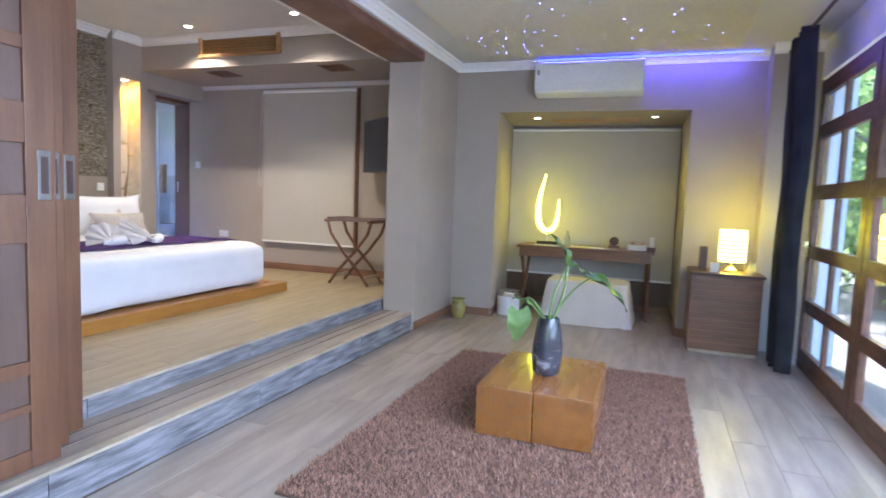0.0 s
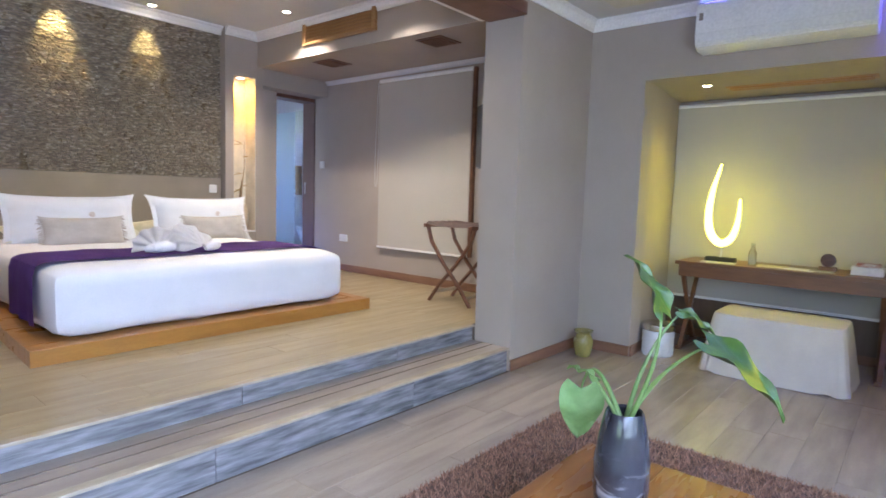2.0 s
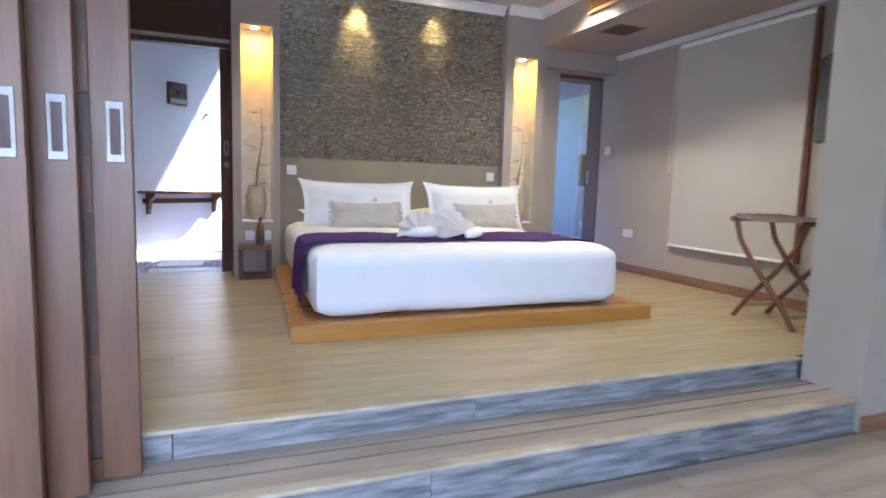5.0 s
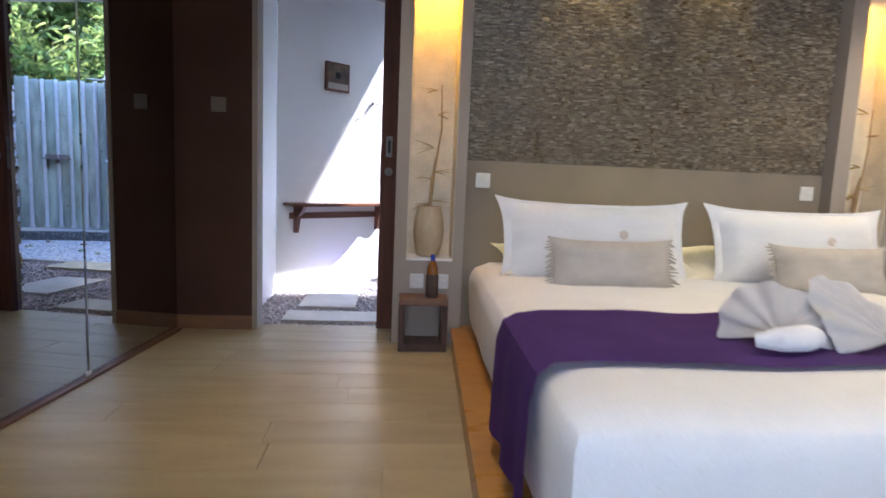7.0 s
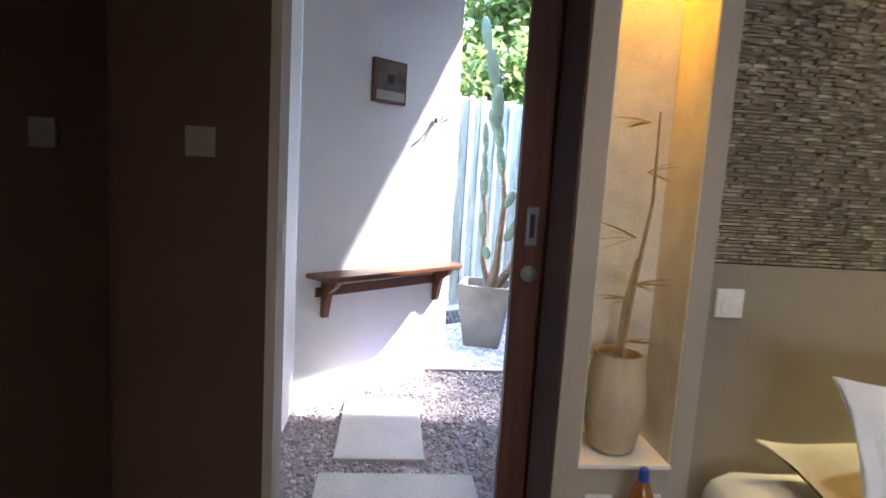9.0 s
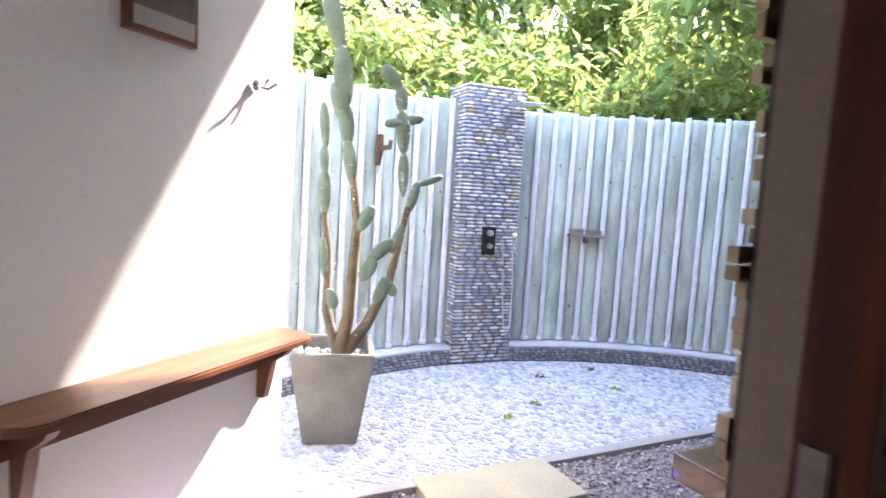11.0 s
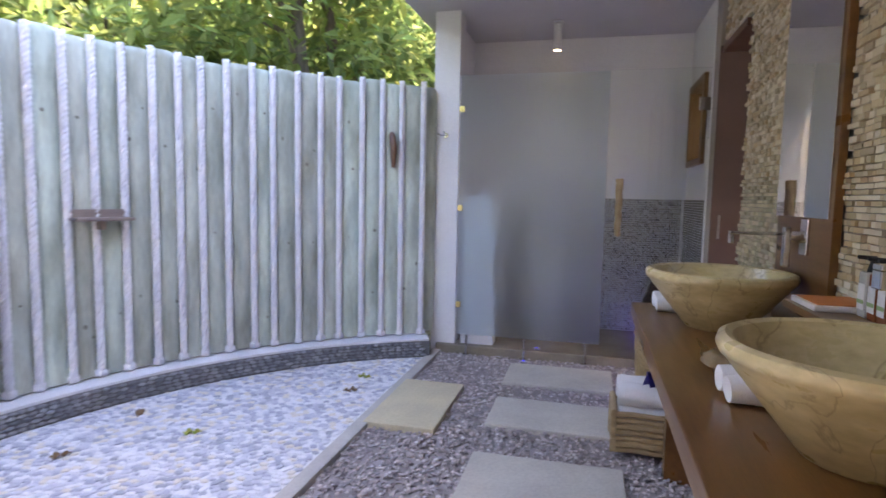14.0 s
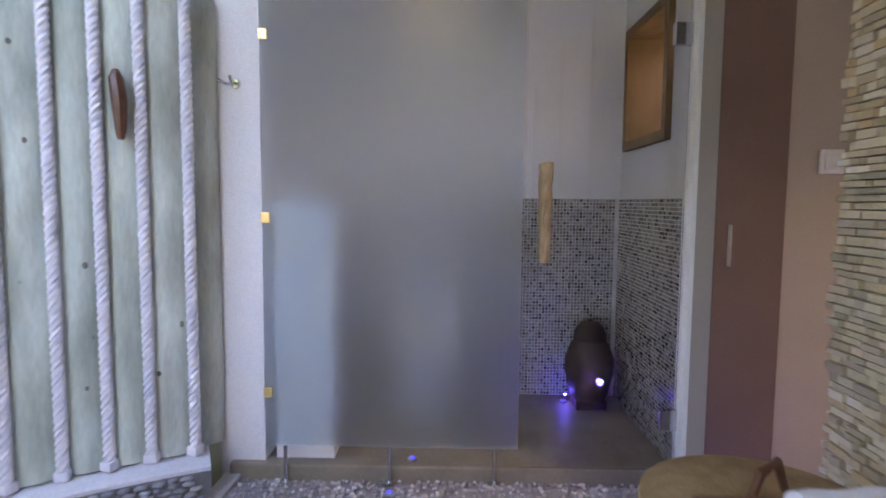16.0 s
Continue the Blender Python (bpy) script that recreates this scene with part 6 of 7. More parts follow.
pc = thing("picture", (*on_wall(0.585), 2.115), "small square picture in a dark reddish wooden frame", "picture", turn=wall_turn)
part("frame", B(-0.125, 0.125, -0.032, -0.001, -0.125, 0.125, 0.004), M["red_wood"], pc)
part("print", B(-0.108, 0.108, -0.0345, -0.0325, -0.108, 0.108), PIC, pc, "dark brown abstract print")
part("print_band", B(-0.108, 0.108, -0.0355, -0.0347, -0.108, -0.055), M["beige"], pc)
part("print_patch", B(-0.03, 0.02, -0.0355, -0.0347, -0.01, 0.04), M["black"], pc)
hk = thing("robe_hook", (*on_wall(1.0), 1.935), "small chrome double robe hook on the white wall", "hook", turn=wall_turn)
part("rose", R((0, -0.001, 0), (0, -0.014, 0), 0.024, 0.02, 16), M["chrome"], hk, "", True)
part("arm", T([(0, -0.01, 0), (0.0, -0.05, 0.0), (0.0, -0.07, 0.025)], 0.008, 8), M["chrome"], hk, "", True)
part("arm", T([(0, -0.01, 0), (0.03, -0.04, -0.01), (0.06, -0.055, 0.015)], 0.007, 8), M["chrome"], hk, "", True)
hk = thing("robe_hook", (-7.80, 7.17, 1.94), "small chrome robe hook on the white column", "hook")
part("rose", R((0, -0.001, 0), (0, -0.014, 0), 0.022, 0.018, 16), M["chrome"], hk, "", True)
part("arm", T([(0, -0.01, 0), (0.0, -0.05, 0.0), (0.0, -0.07, 0.02)], 0.008, 8), M["chrome"], hk, "", True)
part("arm", T([(0, -0.01, 0), (-0.03, -0.04, -0.005), (-0.06, -0.05, 0.01)], 0.007, 8), M["chrome"], hk, "", True)

# ---- cactus in its pot ----
pt = thing("cactus", (-8.475, 3.055, G), "tall prickly-pear cactus in a square tapering concrete pot", "cactus", turn=-16.3)
bm = bmesh.new()
lv = []
for hw, z in ((0.138, 0.0), (0.212, 0.50), (0.180, 0.50), (0.170, 0.42)):
    lv.append([bm.verts.new((sx * hw, sy * hw, z)) for sx, sy in ((-1, -1), (1, -1), (1, 1), (-1, 1))])
bm.faces.new(lv[0][::-1])
for a, b in zip(lv, lv[1:]):
    for i in range(4):
        bm.faces.new((a[i], a[(i + 1) % 4], b[(i + 1) % 4], b[i]))
bm.faces.new(lv[-1])
bmesh.ops.bevel(bm, geom=bm.edges[:], offset=0.006, segments=2, affect="EDGES")
part("pot", bm, M["pot"], pt, "grey concrete pot")
rnd = random.Random(6)
items = [((rnd.uniform(-0.15, 0.15), rnd.uniform(-0.15, 0.15), 0.43), (0, 0, 1), (1, 0, 0), (rnd.uniform(0.012, 0.026), rnd.uniform(0.01, 0.02), 0.012)) for _ in range(150)]
pebbles("pot_stones", items, M["pebble_grey"], pt, "loose grey stones")


def pad(parent, p, q, w, th=0.013, mt="cactus"):
    """A flat oval cactus pad from p to q, its broad face turned to +x."""
    p, q = Vector(p), Vector(q)
    d = q - p
    bm = bmesh.new()
    bmesh.ops.create_uvsphere(bm, u_segments=14, v_segments=9, radius=1.0)
    for v in bm.verts:
        t_ = v.co.z * 0.5 + 0.5
        v.co.x *= 0.85 + 0.2 * t_
        v.co.y *= 0.85 + 0.2 * t_
    ax = d.normalized()
    side = Vector((0.35, 0, 0)).cross(ax).normalized() if abs(ax.x) < 0.95 else Vector((0, 1, 0))
    nrm = ax.cross(side)
    bm.transform(Matrix.Translation((p + q) / 2) @ Matrix((side * w / 2, nrm * th, ax * d.length / 2)).transposed().to_4x4())
    return part("pad", bm, M[mt], parent, "", True)


TW = Matrix.Rotation(radians(16.3), 3, "Z")


def loc(y, z, dx=0.0):
    """A place on the cactus from the world's y and z."""
    v = TW @ Vector((dx, y - 3.055, 0))
    return Vector((v.x, v.y, z - G))


part("stem", T([loc(3.08, 0.66), loc(3.12, 0.9, 0.02), loc(3.15, 1.4, 0.02), loc(3.12, 1.65)], [0.044, 0.034, 0.026, 0.019], 10), M["cactus_stem"], pt, "woody stem", True)
part("stem", T([loc(3.09, 0.66), loc(3.02, 0.92, -0.05), loc(3.02, 1.25, -0.06), loc(2.99, 1.45, -0.06)], [0.032, 0.024, 0.019, 0.015], 10), M["cactus_stem"], pt, "woody stem", True)
part("stem", T([loc(3.10, 0.68), loc(3.22, 0.86, 0.04), loc(3.33, 1.1, 0.06), loc(3.42, 1.5, 0.05)], [0.040, 0.030, 0.024, 0.017], 10), M["cactus_stem"], pt, "woody stem", True)
for y0, z0, y1, z1, w, dx in (
        (3.12, 1.60, 3.08, 1.84, 0.085, 0.0), (3.09, 1.80, 3.06, 2.02, 0.10, 0.0), (3.06, 1.98, 3.03, 2.30, 0.13, 0.01), (3.03, 2.26, 2.95, 2.58, 0.12, 0.0), (2.95, 2.54, 2.90, 2.80, 0.10, 0.0),
        (3.06, 1.96, 2.98, 2.08, 0.08, 0.04), (3.05, 1.93, 3.00, 2.12, 0.07, -0.03),
        (2.99, 1.42, 2.985, 1.68, 0.085, -0.06), (2.985, 1.78, 2.965, 2.02, 0.065, -0.05), (2.985, 1.64, 2.975, 1.80, 0.06, -0.05), (3.02, 1.05, 3.05, 0.94, 0.08, 0.0), (3.0, 1.10, 2.985, 1.32, 0.06, -0.04),
        (3.42, 1.46, 3.47, 1.64, 0.07, 0.05), (3.47, 1.62, 3.62, 1.68, 0.055, 0.05), (3.40, 1.55, 3.39, 1.80, 0.075, 0.02), (3.39, 1.78, 3.37, 2.02, 0.10, 0.02), (3.37, 1.95, 3.50, 1.99, 0.07, 0.02), (3.37, 1.95, 3.27, 1.93, 0.06, 0.03),
        (3.38, 2.0, 3.36, 2.15, 0.09, 0.0), (3.36, 2.12, 3.26, 2.24, 0.10, 0.0), (3.15, 1.36, 3.22, 1.50, 0.09, 0.05), (3.20, 1.20, 3.34, 1.32, 0.09, 0.06), (3.16, 1.10, 3.24, 1.22, 0.10, 0.07), (3.24, 0.98, 3.32, 1.12, 0.09, 0.08),
        (3.28, 1.12, 3.36, 1.02, 0.08, 0.08), (3.33, 1.25, 3.40, 1.42, 0.07, 0.06)):
    pad(pt, loc(y0, z0, dx), loc(y1, z1, dx), w * 0.85)

rnd = random.Random(77)
bm = bmesh.new()
for pts_ in (((3.08, 0.66, 0), (3.15, 1.4, 0.02), (3.10, 1.9, 0), (3.03, 2.5, 0)), ((3.09, 0.7, 0), (3.02, 1.25, -0.06), (2.98, 1.9, -0.05)), ((3.12, 0.75, 0.02), (3.33, 1.1, 0.06), (3.41, 1.6, 0.04), (3.37, 2.1, 0.02))):
    for a, b in zip(pts_, pts_[1:]):
        for _ in range(55):
            u = rnd.random()
            p = loc(a[0] + (b[0] - a[0]) * u, a[1] + (b[1] - a[1]) * u, a[2] + (b[2] - a[2]) * u)
            an = rnd.uniform(0, 2 * math.pi)
            dr = Vector((math.cos(an), math.sin(an), rnd.uniform(-0.3, 0.6)))
            rod(bm, p + dr * 0.018, p + dr * rnd.uniform(0.04, 0.055), 0.0014, 0.0004, 3)
part("spines", bm, M["rope"], pt, "short white spines")["kind"] = "stuff"

# ---- vanity ----
vn = thing("vanity", (-6.19, 4.485, 0.22), "long reddish-brown wooden vanity counter with open ends", "vanity")
part("counter", B(-0.295, 0.285, -1.125, 1.125, 0.700, 0.765, 0.005), M["vanity_wood"], vn)
for y in (-1.05, 0.0, 0.93):
    part("side_panel", B(-0.14, 0.285, y - 0.03, y + 0.03, 0.0, 0.70, 0.004), M["vanity_wood"], vn)
part("back_rail", B(0.262, 0.284, -1.02, 0.90, 0.35, 0.60, 0.003), M["dark_wood"], vn)


def basin(x, y):
    b = thing("basin", (x, y, 0.985), "cream marble vessel basin with a thick rolled rim on the vanity", "basin", "marble basins")
    part("bowl", lathe([(0.100, 0.0), (0.112, 0.004), (0.245, 0.170), (0.250, 0.180), (0.261, 0.187), (0.267, 0.202), (0.263, 0.216), (0.250, 0.222), (0.236, 0.216), (0.228, 0.200), (0.188, 0.13), (0.115, 0.06), (0.05, 0.042), (0.0, 0.040)], 64), M["marble"], b, "", True)
    part("waste", lathe([(0.024, 0.0405), (0.024, 0.046), (0.0, 0.047)], 20), M["chrome"], b, "chrome waste", True)


def mirror_set(y):
    m_ = thing("wall_mirror", (-5.925, y, 1.0), "tall wall mirror on a varnished wooden backboard above the basin", "mirror", "vanity mirrors")
    part("backboard", B(-0.012, 0.015, -0.285, 0.275, -0.01, 1.86, 0.003), M["vanity_wood"], m_)
    part("glass", B(-0.020, -0.013, -0.262, 0.275, 0.415, 1.86, 0.001), M["mirror"], m_, "silvered mirror glass")
    f_ = thing("wall_tap", (-5.938, y - 0.065, 1.345), "chrome wall-mounted mixer tap over the basin", "tap", "wall taps")
    part("plate", B(-0.012, 0.0, -0.035, 0.035, -0.065, 0.065, 0.004), M["chrome"], f_)
    part("body", R((-0.012, 0, 0.0), (-0.055, 0, 0.0), 0.022, 0.020, 16), M["chrome"], f_, "", True)
    part("lever", B(-0.075, -0.052, -0.016, 0.016, -0.11, 0.035, 0.004), M["chrome"], f_)
    part("spout", B(-0.24, -0.01, 0.05, 0.085, 0.0, 0.012, 0.003), M["chrome"], f_)
    part("spout_tip", B(-0.24, -0.222, 0.05, 0.085, -0.035, 0.0, 0.003), M["chrome"], f_)


for x, y in ((-6.205, 5.14), (-6.172, 3.97)):
    basin(x, y)
    mirror_set(y + 0.005)


def rolled_towel(at, turn, ln, r, parts=1):
    d = thing("rolled_towel", at, "rolled white hand towel on the vanity", "towel", "rolled towels", turn)
    for k_ in range(parts):
        pts_ = [(-ln / 2 + ln * i / 10, k_ * r * 1.9 - (parts - 1) * r * 0.95, r + (k_ % 2) * r * 0.2 + 0.002 * math.sin(i * 1.3 + k_)) for i in range(11)]
        part("roll", T(pts_, [r * 0.93] + [r] * 9 + [r * 0.93], 14), M["towel"], d, "", True)
    return d


rolled_towel((-6.29, 5.44, 0.985), 5, 0.22, 0.036, 2)
rolled_towel((-6.245, 4.28, 0.985), 6, 0.23, 0.034, 2)
bm = bmesh.new()
bmesh.ops.create_uvsphere(bm, u_segments=24, v_segments=12, radius=1.0)
for v in bm.verts:
    n_ = noise.noise(v.co * 2.3) * 0.25 + noise.noise(v.co * 6) * 0.10
    v.co = Vector((v.co.x * 0.075 * (1 + n_), v.co.y * 0.085 * (1 + n_), max(-0.018, v.co.z * 0.030) - (0.018 * max(0, 1 - (v.co.x ** 2 + v.co.y ** 2) * 2.2) if v.co.z > 0 else 0)))
ROOT = mat("gnarled_root_wood", (0.26, 0.18, 0.09), 0.7, color2=(0.14, 0.09, 0.04), scale=14, bump=0.8, fine=40)
o = solid("soap_dish", bm, ROOT, "gnarled natural soap dish on the vanity", "soap dish", smooth=True)
o.matrix_basis = pose(-6.278, 4.56, 1.004)
SOAP = mat("yellow_soap", (0.55, 0.38, 0.10), 0.4)
so = thing("soap", (-6.268, 4.545, 1.0185), "small wrapped yellow soap with a white label in the dish", "soap")
part("bar", B(-0.030, 0.030, -0.022, 0.022, 0.0, 0.020, 0.006), SOAP, so)
part("label", B(-0.012, 0.014, -0.0225, 0.0225, 0.004, 0.0206, 0.001), M["plastic_white"], so)

shf = thing("wall_shelf", (-5.935, 4.545, 1.16), "small wooden bracket shelf on the stone wall between the basins", "shelf")
part("board", B(-0.19, 0.0, -0.27, 0.115, 0.0, 0.022, 0.003), M["vanity_wood"], shf)
for y in (-0.22, 0.07):
    part("bracket", T([(-0.17, y, 0.0), (-0.01, y, -0.13)], 0.010, 4), M["vanity_wood"], shf)
ORG = mat("orange_tray", (0.55, 0.17, 0.035), 0.5, color2=(0.48, 0.14, 0.03), scale=8)
tr_ = thing("tray", (-6.03, 4.555, 1.1825), "white-edged orange amenity tray on the bracket shelf", "tray")
part("rim", B(-0.08, 0.08, -0.10, 0.085, 0.0, 0.016, 0.003), M["plastic_white"], tr_)
part("inlay", B(-0.07, 0.07, -0.09, 0.075, 0.0163, 0.019, 0.001), ORG, tr_)
for y, col, lb in ((4.415, (0.55, 0.55, 0.53), "pale pump bottle with a white label"), (4.36, (0.30, 0.09, 0.04), "amber pump bottle with a white label"), (4.31, (0.33, 0.11, 0.05), "amber pump bottle with a white label")):
    b = thing("pump_bottle", (-6.0, y, 1.1825), lb + " on the bracket shelf", "bottle", "pump bottles")
    part("body", B(-0.022, 0.022, -0.022, 0.022, 0.0, 0.115, 0.006), mat("bottle_liquid", col, 0.2, color2=tuple(c * 0.85 for c in col), coat=0.4), b)
    part("label", B(-0.0232, -0.0222, -0.018, 0.018, 0.02, 0.085, 0.0002), M["plastic_white"], b, "white label with a green band")
    part("label_band", B(-0.0240, -0.0234, -0.018, 0.018, 0.035, 0.045), M["leaf_pale"], b)
    part("pump", T([(0, 0, 0.115), (0, 0, 0.15), (-0.035, 0, 0.152)], [0.014, 0.008, 0.005], 8), M["black"], b, "black pump", True)

bk_ = thing("towel_basket", (-6.40, 5.70, G + 0.003), "square basket of stacked twigs holding bath towels", "basket")
for j in range(7):
    for s in (-1, 1):
        r_ = 0.014 + 0.002 * math.sin(j * 2.1)
        z = 0.016 + j * 0.029
        o_ = 0.012 * math.sin(j * 1.7)
        part("twig", T([(-0.155, s * 0.13, z), (-0.05, s * 0.13 + 0.004, z + 0.003), (0.06, s * 0.13 - 0.003, z), (0.155 + o_, s * 0.13, z + 0.002)], r_, 7), M["twig"], bk_, "", True)
        part("twig", T([(s * 0.14, -0.145, z + 0.014), (s * 0.14 + 0.003, 0.0, z + 0.012), (s * 0.14, 0.145 + o_, z + 0.015)], r_, 7), M["twig"], bk_, "", True)
part("base", B(-0.13, 0.13, -0.12, 0.12, 0.0, 0.012), M["twig"], bk_)
bt = thing("bath_towel", (-6.40, 5.70, G + 0.016), "folded white bath towels piled in the twig basket", "towel")
part("towel", soft_block(-0.122, 0.122, -0.112, 0.112, 0.0, 0.20, 0.03, amp=0.006), M["towel"], bt, "", True)
part("roll", T([(-0.125 + 0.025 * i, -0.05, 0.255 + 0.002 * math.sin(i)) for i in range(11)], [0.053] + [0.058] * 9 + [0.053], 16), M["towel"], bt, "", True)
part("roll", T([(-0.125 + 0.025 * i, 0.05, 0.262 + 0.002 * math.cos(i)) for i in range(11)], [0.053] + [0.058] * 9 + [0.053], 16), M["towel"], bt, "", True)
PURP = mat("violet_card", (0.03, 0.02, 0.20), 0.35, color2=(0.05, 0.03, 0.28), scale=20)
cdt = thing("tent_card", (-6.36, 5.64, G + 0.328), "small violet tent card standing on the towels", "card")
part("face", B(-0.04, 0.04, -0.0012, 0.0012, 0.0, 0.075), PURP, cdt).matrix_basis = pose(0.01, -0.02, 0.0, -22, 0, 38)
part("face", B(-0.04, 0.04, -0.0012, 0.0012, 0.0, 0.075), PURP, cdt).matrix_basis = pose(-0.02, 0.018, 0.0, 22, 0, 38)

lb_ = thing("laundry_basket", (-6.17, 5.965, G + 0.003), "tall golden wicker laundry basket with a flat lid", "basket")
part("body", lathe([(0.225, 0.0), (0.232, 0.01), (0.25, 0.30), (0.258, 0.49)], 48), M["wicker"], lb_, "", True)
bm = bmesh.new()
for j in range(24):
    z = 0.015 + j * 0.0198
    r_ = 0.231 + 0.055 * z
    tube(bm, [(r_ * math.cos(2 * math.pi * i / 40), r_ * math.sin(2 * math.pi * i / 40), z + 0.005 * (1 if (i + j) % 2 else -1)) for i in range(41)], 0.0075, 5)
part("weave", bm, M["wicker"], lb_, "golden woven bands", True)
ld = part("lid", lathe([(0.262, 0.492), (0.268, 0.50), (0.266, 0.522), (0.23, 0.534), (0.0, 0.538)], 48), M["wicker"], lb_, "flat woven lid", True)
part("twig_knob", T([(-0.03, 0, 0.538), (-0.01, 0, 0.60), (0.03, 0.01, 0.62), (0.05, 0.01, 0.56), (0.06, 0.01, 0.538)], [0.010, 0.012, 0.014, 0.010, 0.008], 7), M["red_wood"], ld, "", True)

# ---- toilet room: panes, door, vase, window, toilet ----
gp = thing("frosted_screen", (-7.135, 7.115, G - 0.02), "frosted glass screen standing on chrome posts beside the column", "glass screen")
o = part("pane", B(-0.545, 0.545, -0.005, 0.005, 0.165, 2.15, 0.001), M["frost"], gp, "frosted glass pane")
o.visible_shadow = False
for x in (-0.46, -0.008, 0.446):
    part("post", R((x, 0, 0.0), (x, 0, 0.165), 0.009), M["chrome"], gp, "chrome post", True)
    part("post_foot", lathe([(0.028, 0.0), (0.028, 0.008), (0.012, 0.014)], 18, c=(x, 0, 0.0)), M["chrome"], gp, "", True)
for z in (1.90, 1.15, 0.40):
    part("clip", B(-0.548, -0.51, -0.014, 0.014, z - 0.022, z + 0.022, 0.003), M["brass"], gp, "brass-coloured clip")
gd = thing("glass_door", (-6.255, 7.113, 0.315), "clear glass toilet door with a twisted wooden handle, closed", "door")
o = part("pane", B(-0.325, 0.33, -0.004, 0.004, 0.0, 2.065, 0.001), M["glass"], gd, "clear glass leaf")
o.visible_shadow = False
for z in (1.82, 0.22):
    part("hinge", B(0.262, 0.345, -0.018, 0.018, z - 0.045, z + 0.045, 0.004), M["chrome"], gd, "chrome hinge")
bm = bmesh.new()
for s in range(3):
    tube(bm, [(0.010 * math.cos(i * 0.28 + s * 2.1), 0.010 * math.sin(i * 0.28 + s * 2.1), 0.41 * i / 24) for i in range(25)], [0.012 + 0.006 * i / 24 for i in range(25)], 7)
for yy in (-0.03, 0.03):
    hd = part("handle", bm.copy(), M["twig"], gd, "twisted pale wooden handle", True)
    hd.matrix_basis = pose(-0.242, yy, 0.89)
bm.free()
solid("door_frame", B(-5.922, -5.88, 7.09, 7.14, 0.30, 2.878, 0.002), M["white"], "white frame post of the toilet door", "frame", "structure")
wk = thing("wicker_urn", (-6.10, 7.93, 0.301), "dark brown lidded wicker urn on a low stand in the corner", "urn")
part("stand", B(-0.085, 0.085, -0.085, 0.085, 0.0, 0.05, 0.006), M["dark_wood"], wk)
part("body", lathe([(0.085, 0.05), (0.105, 0.08), (0.135, 0.20), (0.135, 0.28), (0.105, 0.36), (0.085, 0.385)], 36), M["wicker_dark"], wk, "", True)
part("lid", lathe([(0.09, 0.385), (0.092, 0.40), (0.075, 0.455), (0.045, 0.485), (0.012, 0.49), (0.012, 0.50), (0.0, 0.502)], 32), M["wicker_dark"], wk, "domed wicker lid", True)
win = thing("window", (-5.90, 7.69, 1.742), "small window in a deep honey-coloured wooden frame", "window")
for a in ((-0.33, 0.33, 0.0, 0.05), (-0.33, 0.33, 0.608, 0.658), (-0.33, -0.28, 0.05, 0.608), (0.28, 0.33, 0.05, 0.608)):
    part("frame", B(-0.03, 0.36, a[0], a[1], a[2], a[3], 0.004), M["window_wood"], win)
for a in ((-0.28, -0.235, 0.05, 0.608), (0.235, 0.28, 0.05, 0.608), (-0.235, 0.235, 0.05, 0.095), (-0.235, 0.235, 0.563, 0.608)):
    part("sash", B(0.29, 0.32, a[0], a[1], a[2], a[3], 0.003), M["window_wood"], win, "wooden sash")
pn = part("pane", B(0.300, 0.306, -0.235, 0.235, 0.095, 0.563), M["glass"], win)
pn.visible_shadow = False
wc = thing("toilet", (-7.02, 7.72, 0.301), "white ceramic toilet behind the frosted screen", "toilet")
part("pedestal", lathe([(0.12, 0.0), (0.13, 0.02), (0.11, 0.15), (0.16, 0.30), (0.185, 0.36), (0.18, 0.38)], 32, 0.95, 1.3), M["ceramic"], wc, "", True)
part("seat", lathe([(0.185, 0.38), (0.19, 0.39), (0.185, 0.41), (0.0, 0.415)], 32, 0.95, 1.3), M["ceramic"], wc, "closed white lid", True)
part("cistern", B(-0.19, 0.19, 0.20, 0.385, 0.36, 0.74, 0.02), M["ceramic"], wc)
th = thing("roll_holder", (-6.58, 8.115, 0.98), "chrome toilet-roll holder on the mosaic wall", "roll holder")
part("plate", B(-0.03, 0.03, -0.02, 0.0, -0.03, 0.03, 0.004), M["chrome"], th)
part("arm", T([(0, -0.02, 0), (0, -0.07, 0), (-0.09, -0.075, 0)], 0.008, 8), M["chrome"], th, "", True)
hs_ = thing("pendant_spot", (-7.0, 7.60, 2.655), "white cylinder spotlight hung from the soffit, lit", "spotlight")
part("cylinder", lathe([(0.032, 0.0), (0.034, 0.004), (0.034, 0.20), (0.03, 0.205)], 24), M["plastic_white"], hs_, "", True)
part("lens", lathe([(0.026, -0.001), (0.0, -0.002)], 20), M["glow_warm"], hs_)
part("rose", lathe([(0.045, 0.212), (0.045, 0.223)], 24), M["plastic_white"], hs_)
part("stem", R((0, 0, 0.20), (0, 0, 0.222), 0.008), M["plastic_white"], hs_)
lamp("toilet_spot", "SPOT", look((-7.0, 7.60, 2.63), (-7.0, 7.62, 0)), 3, (1.0, 0.88, 0.7), cone=110, blend=0.8)
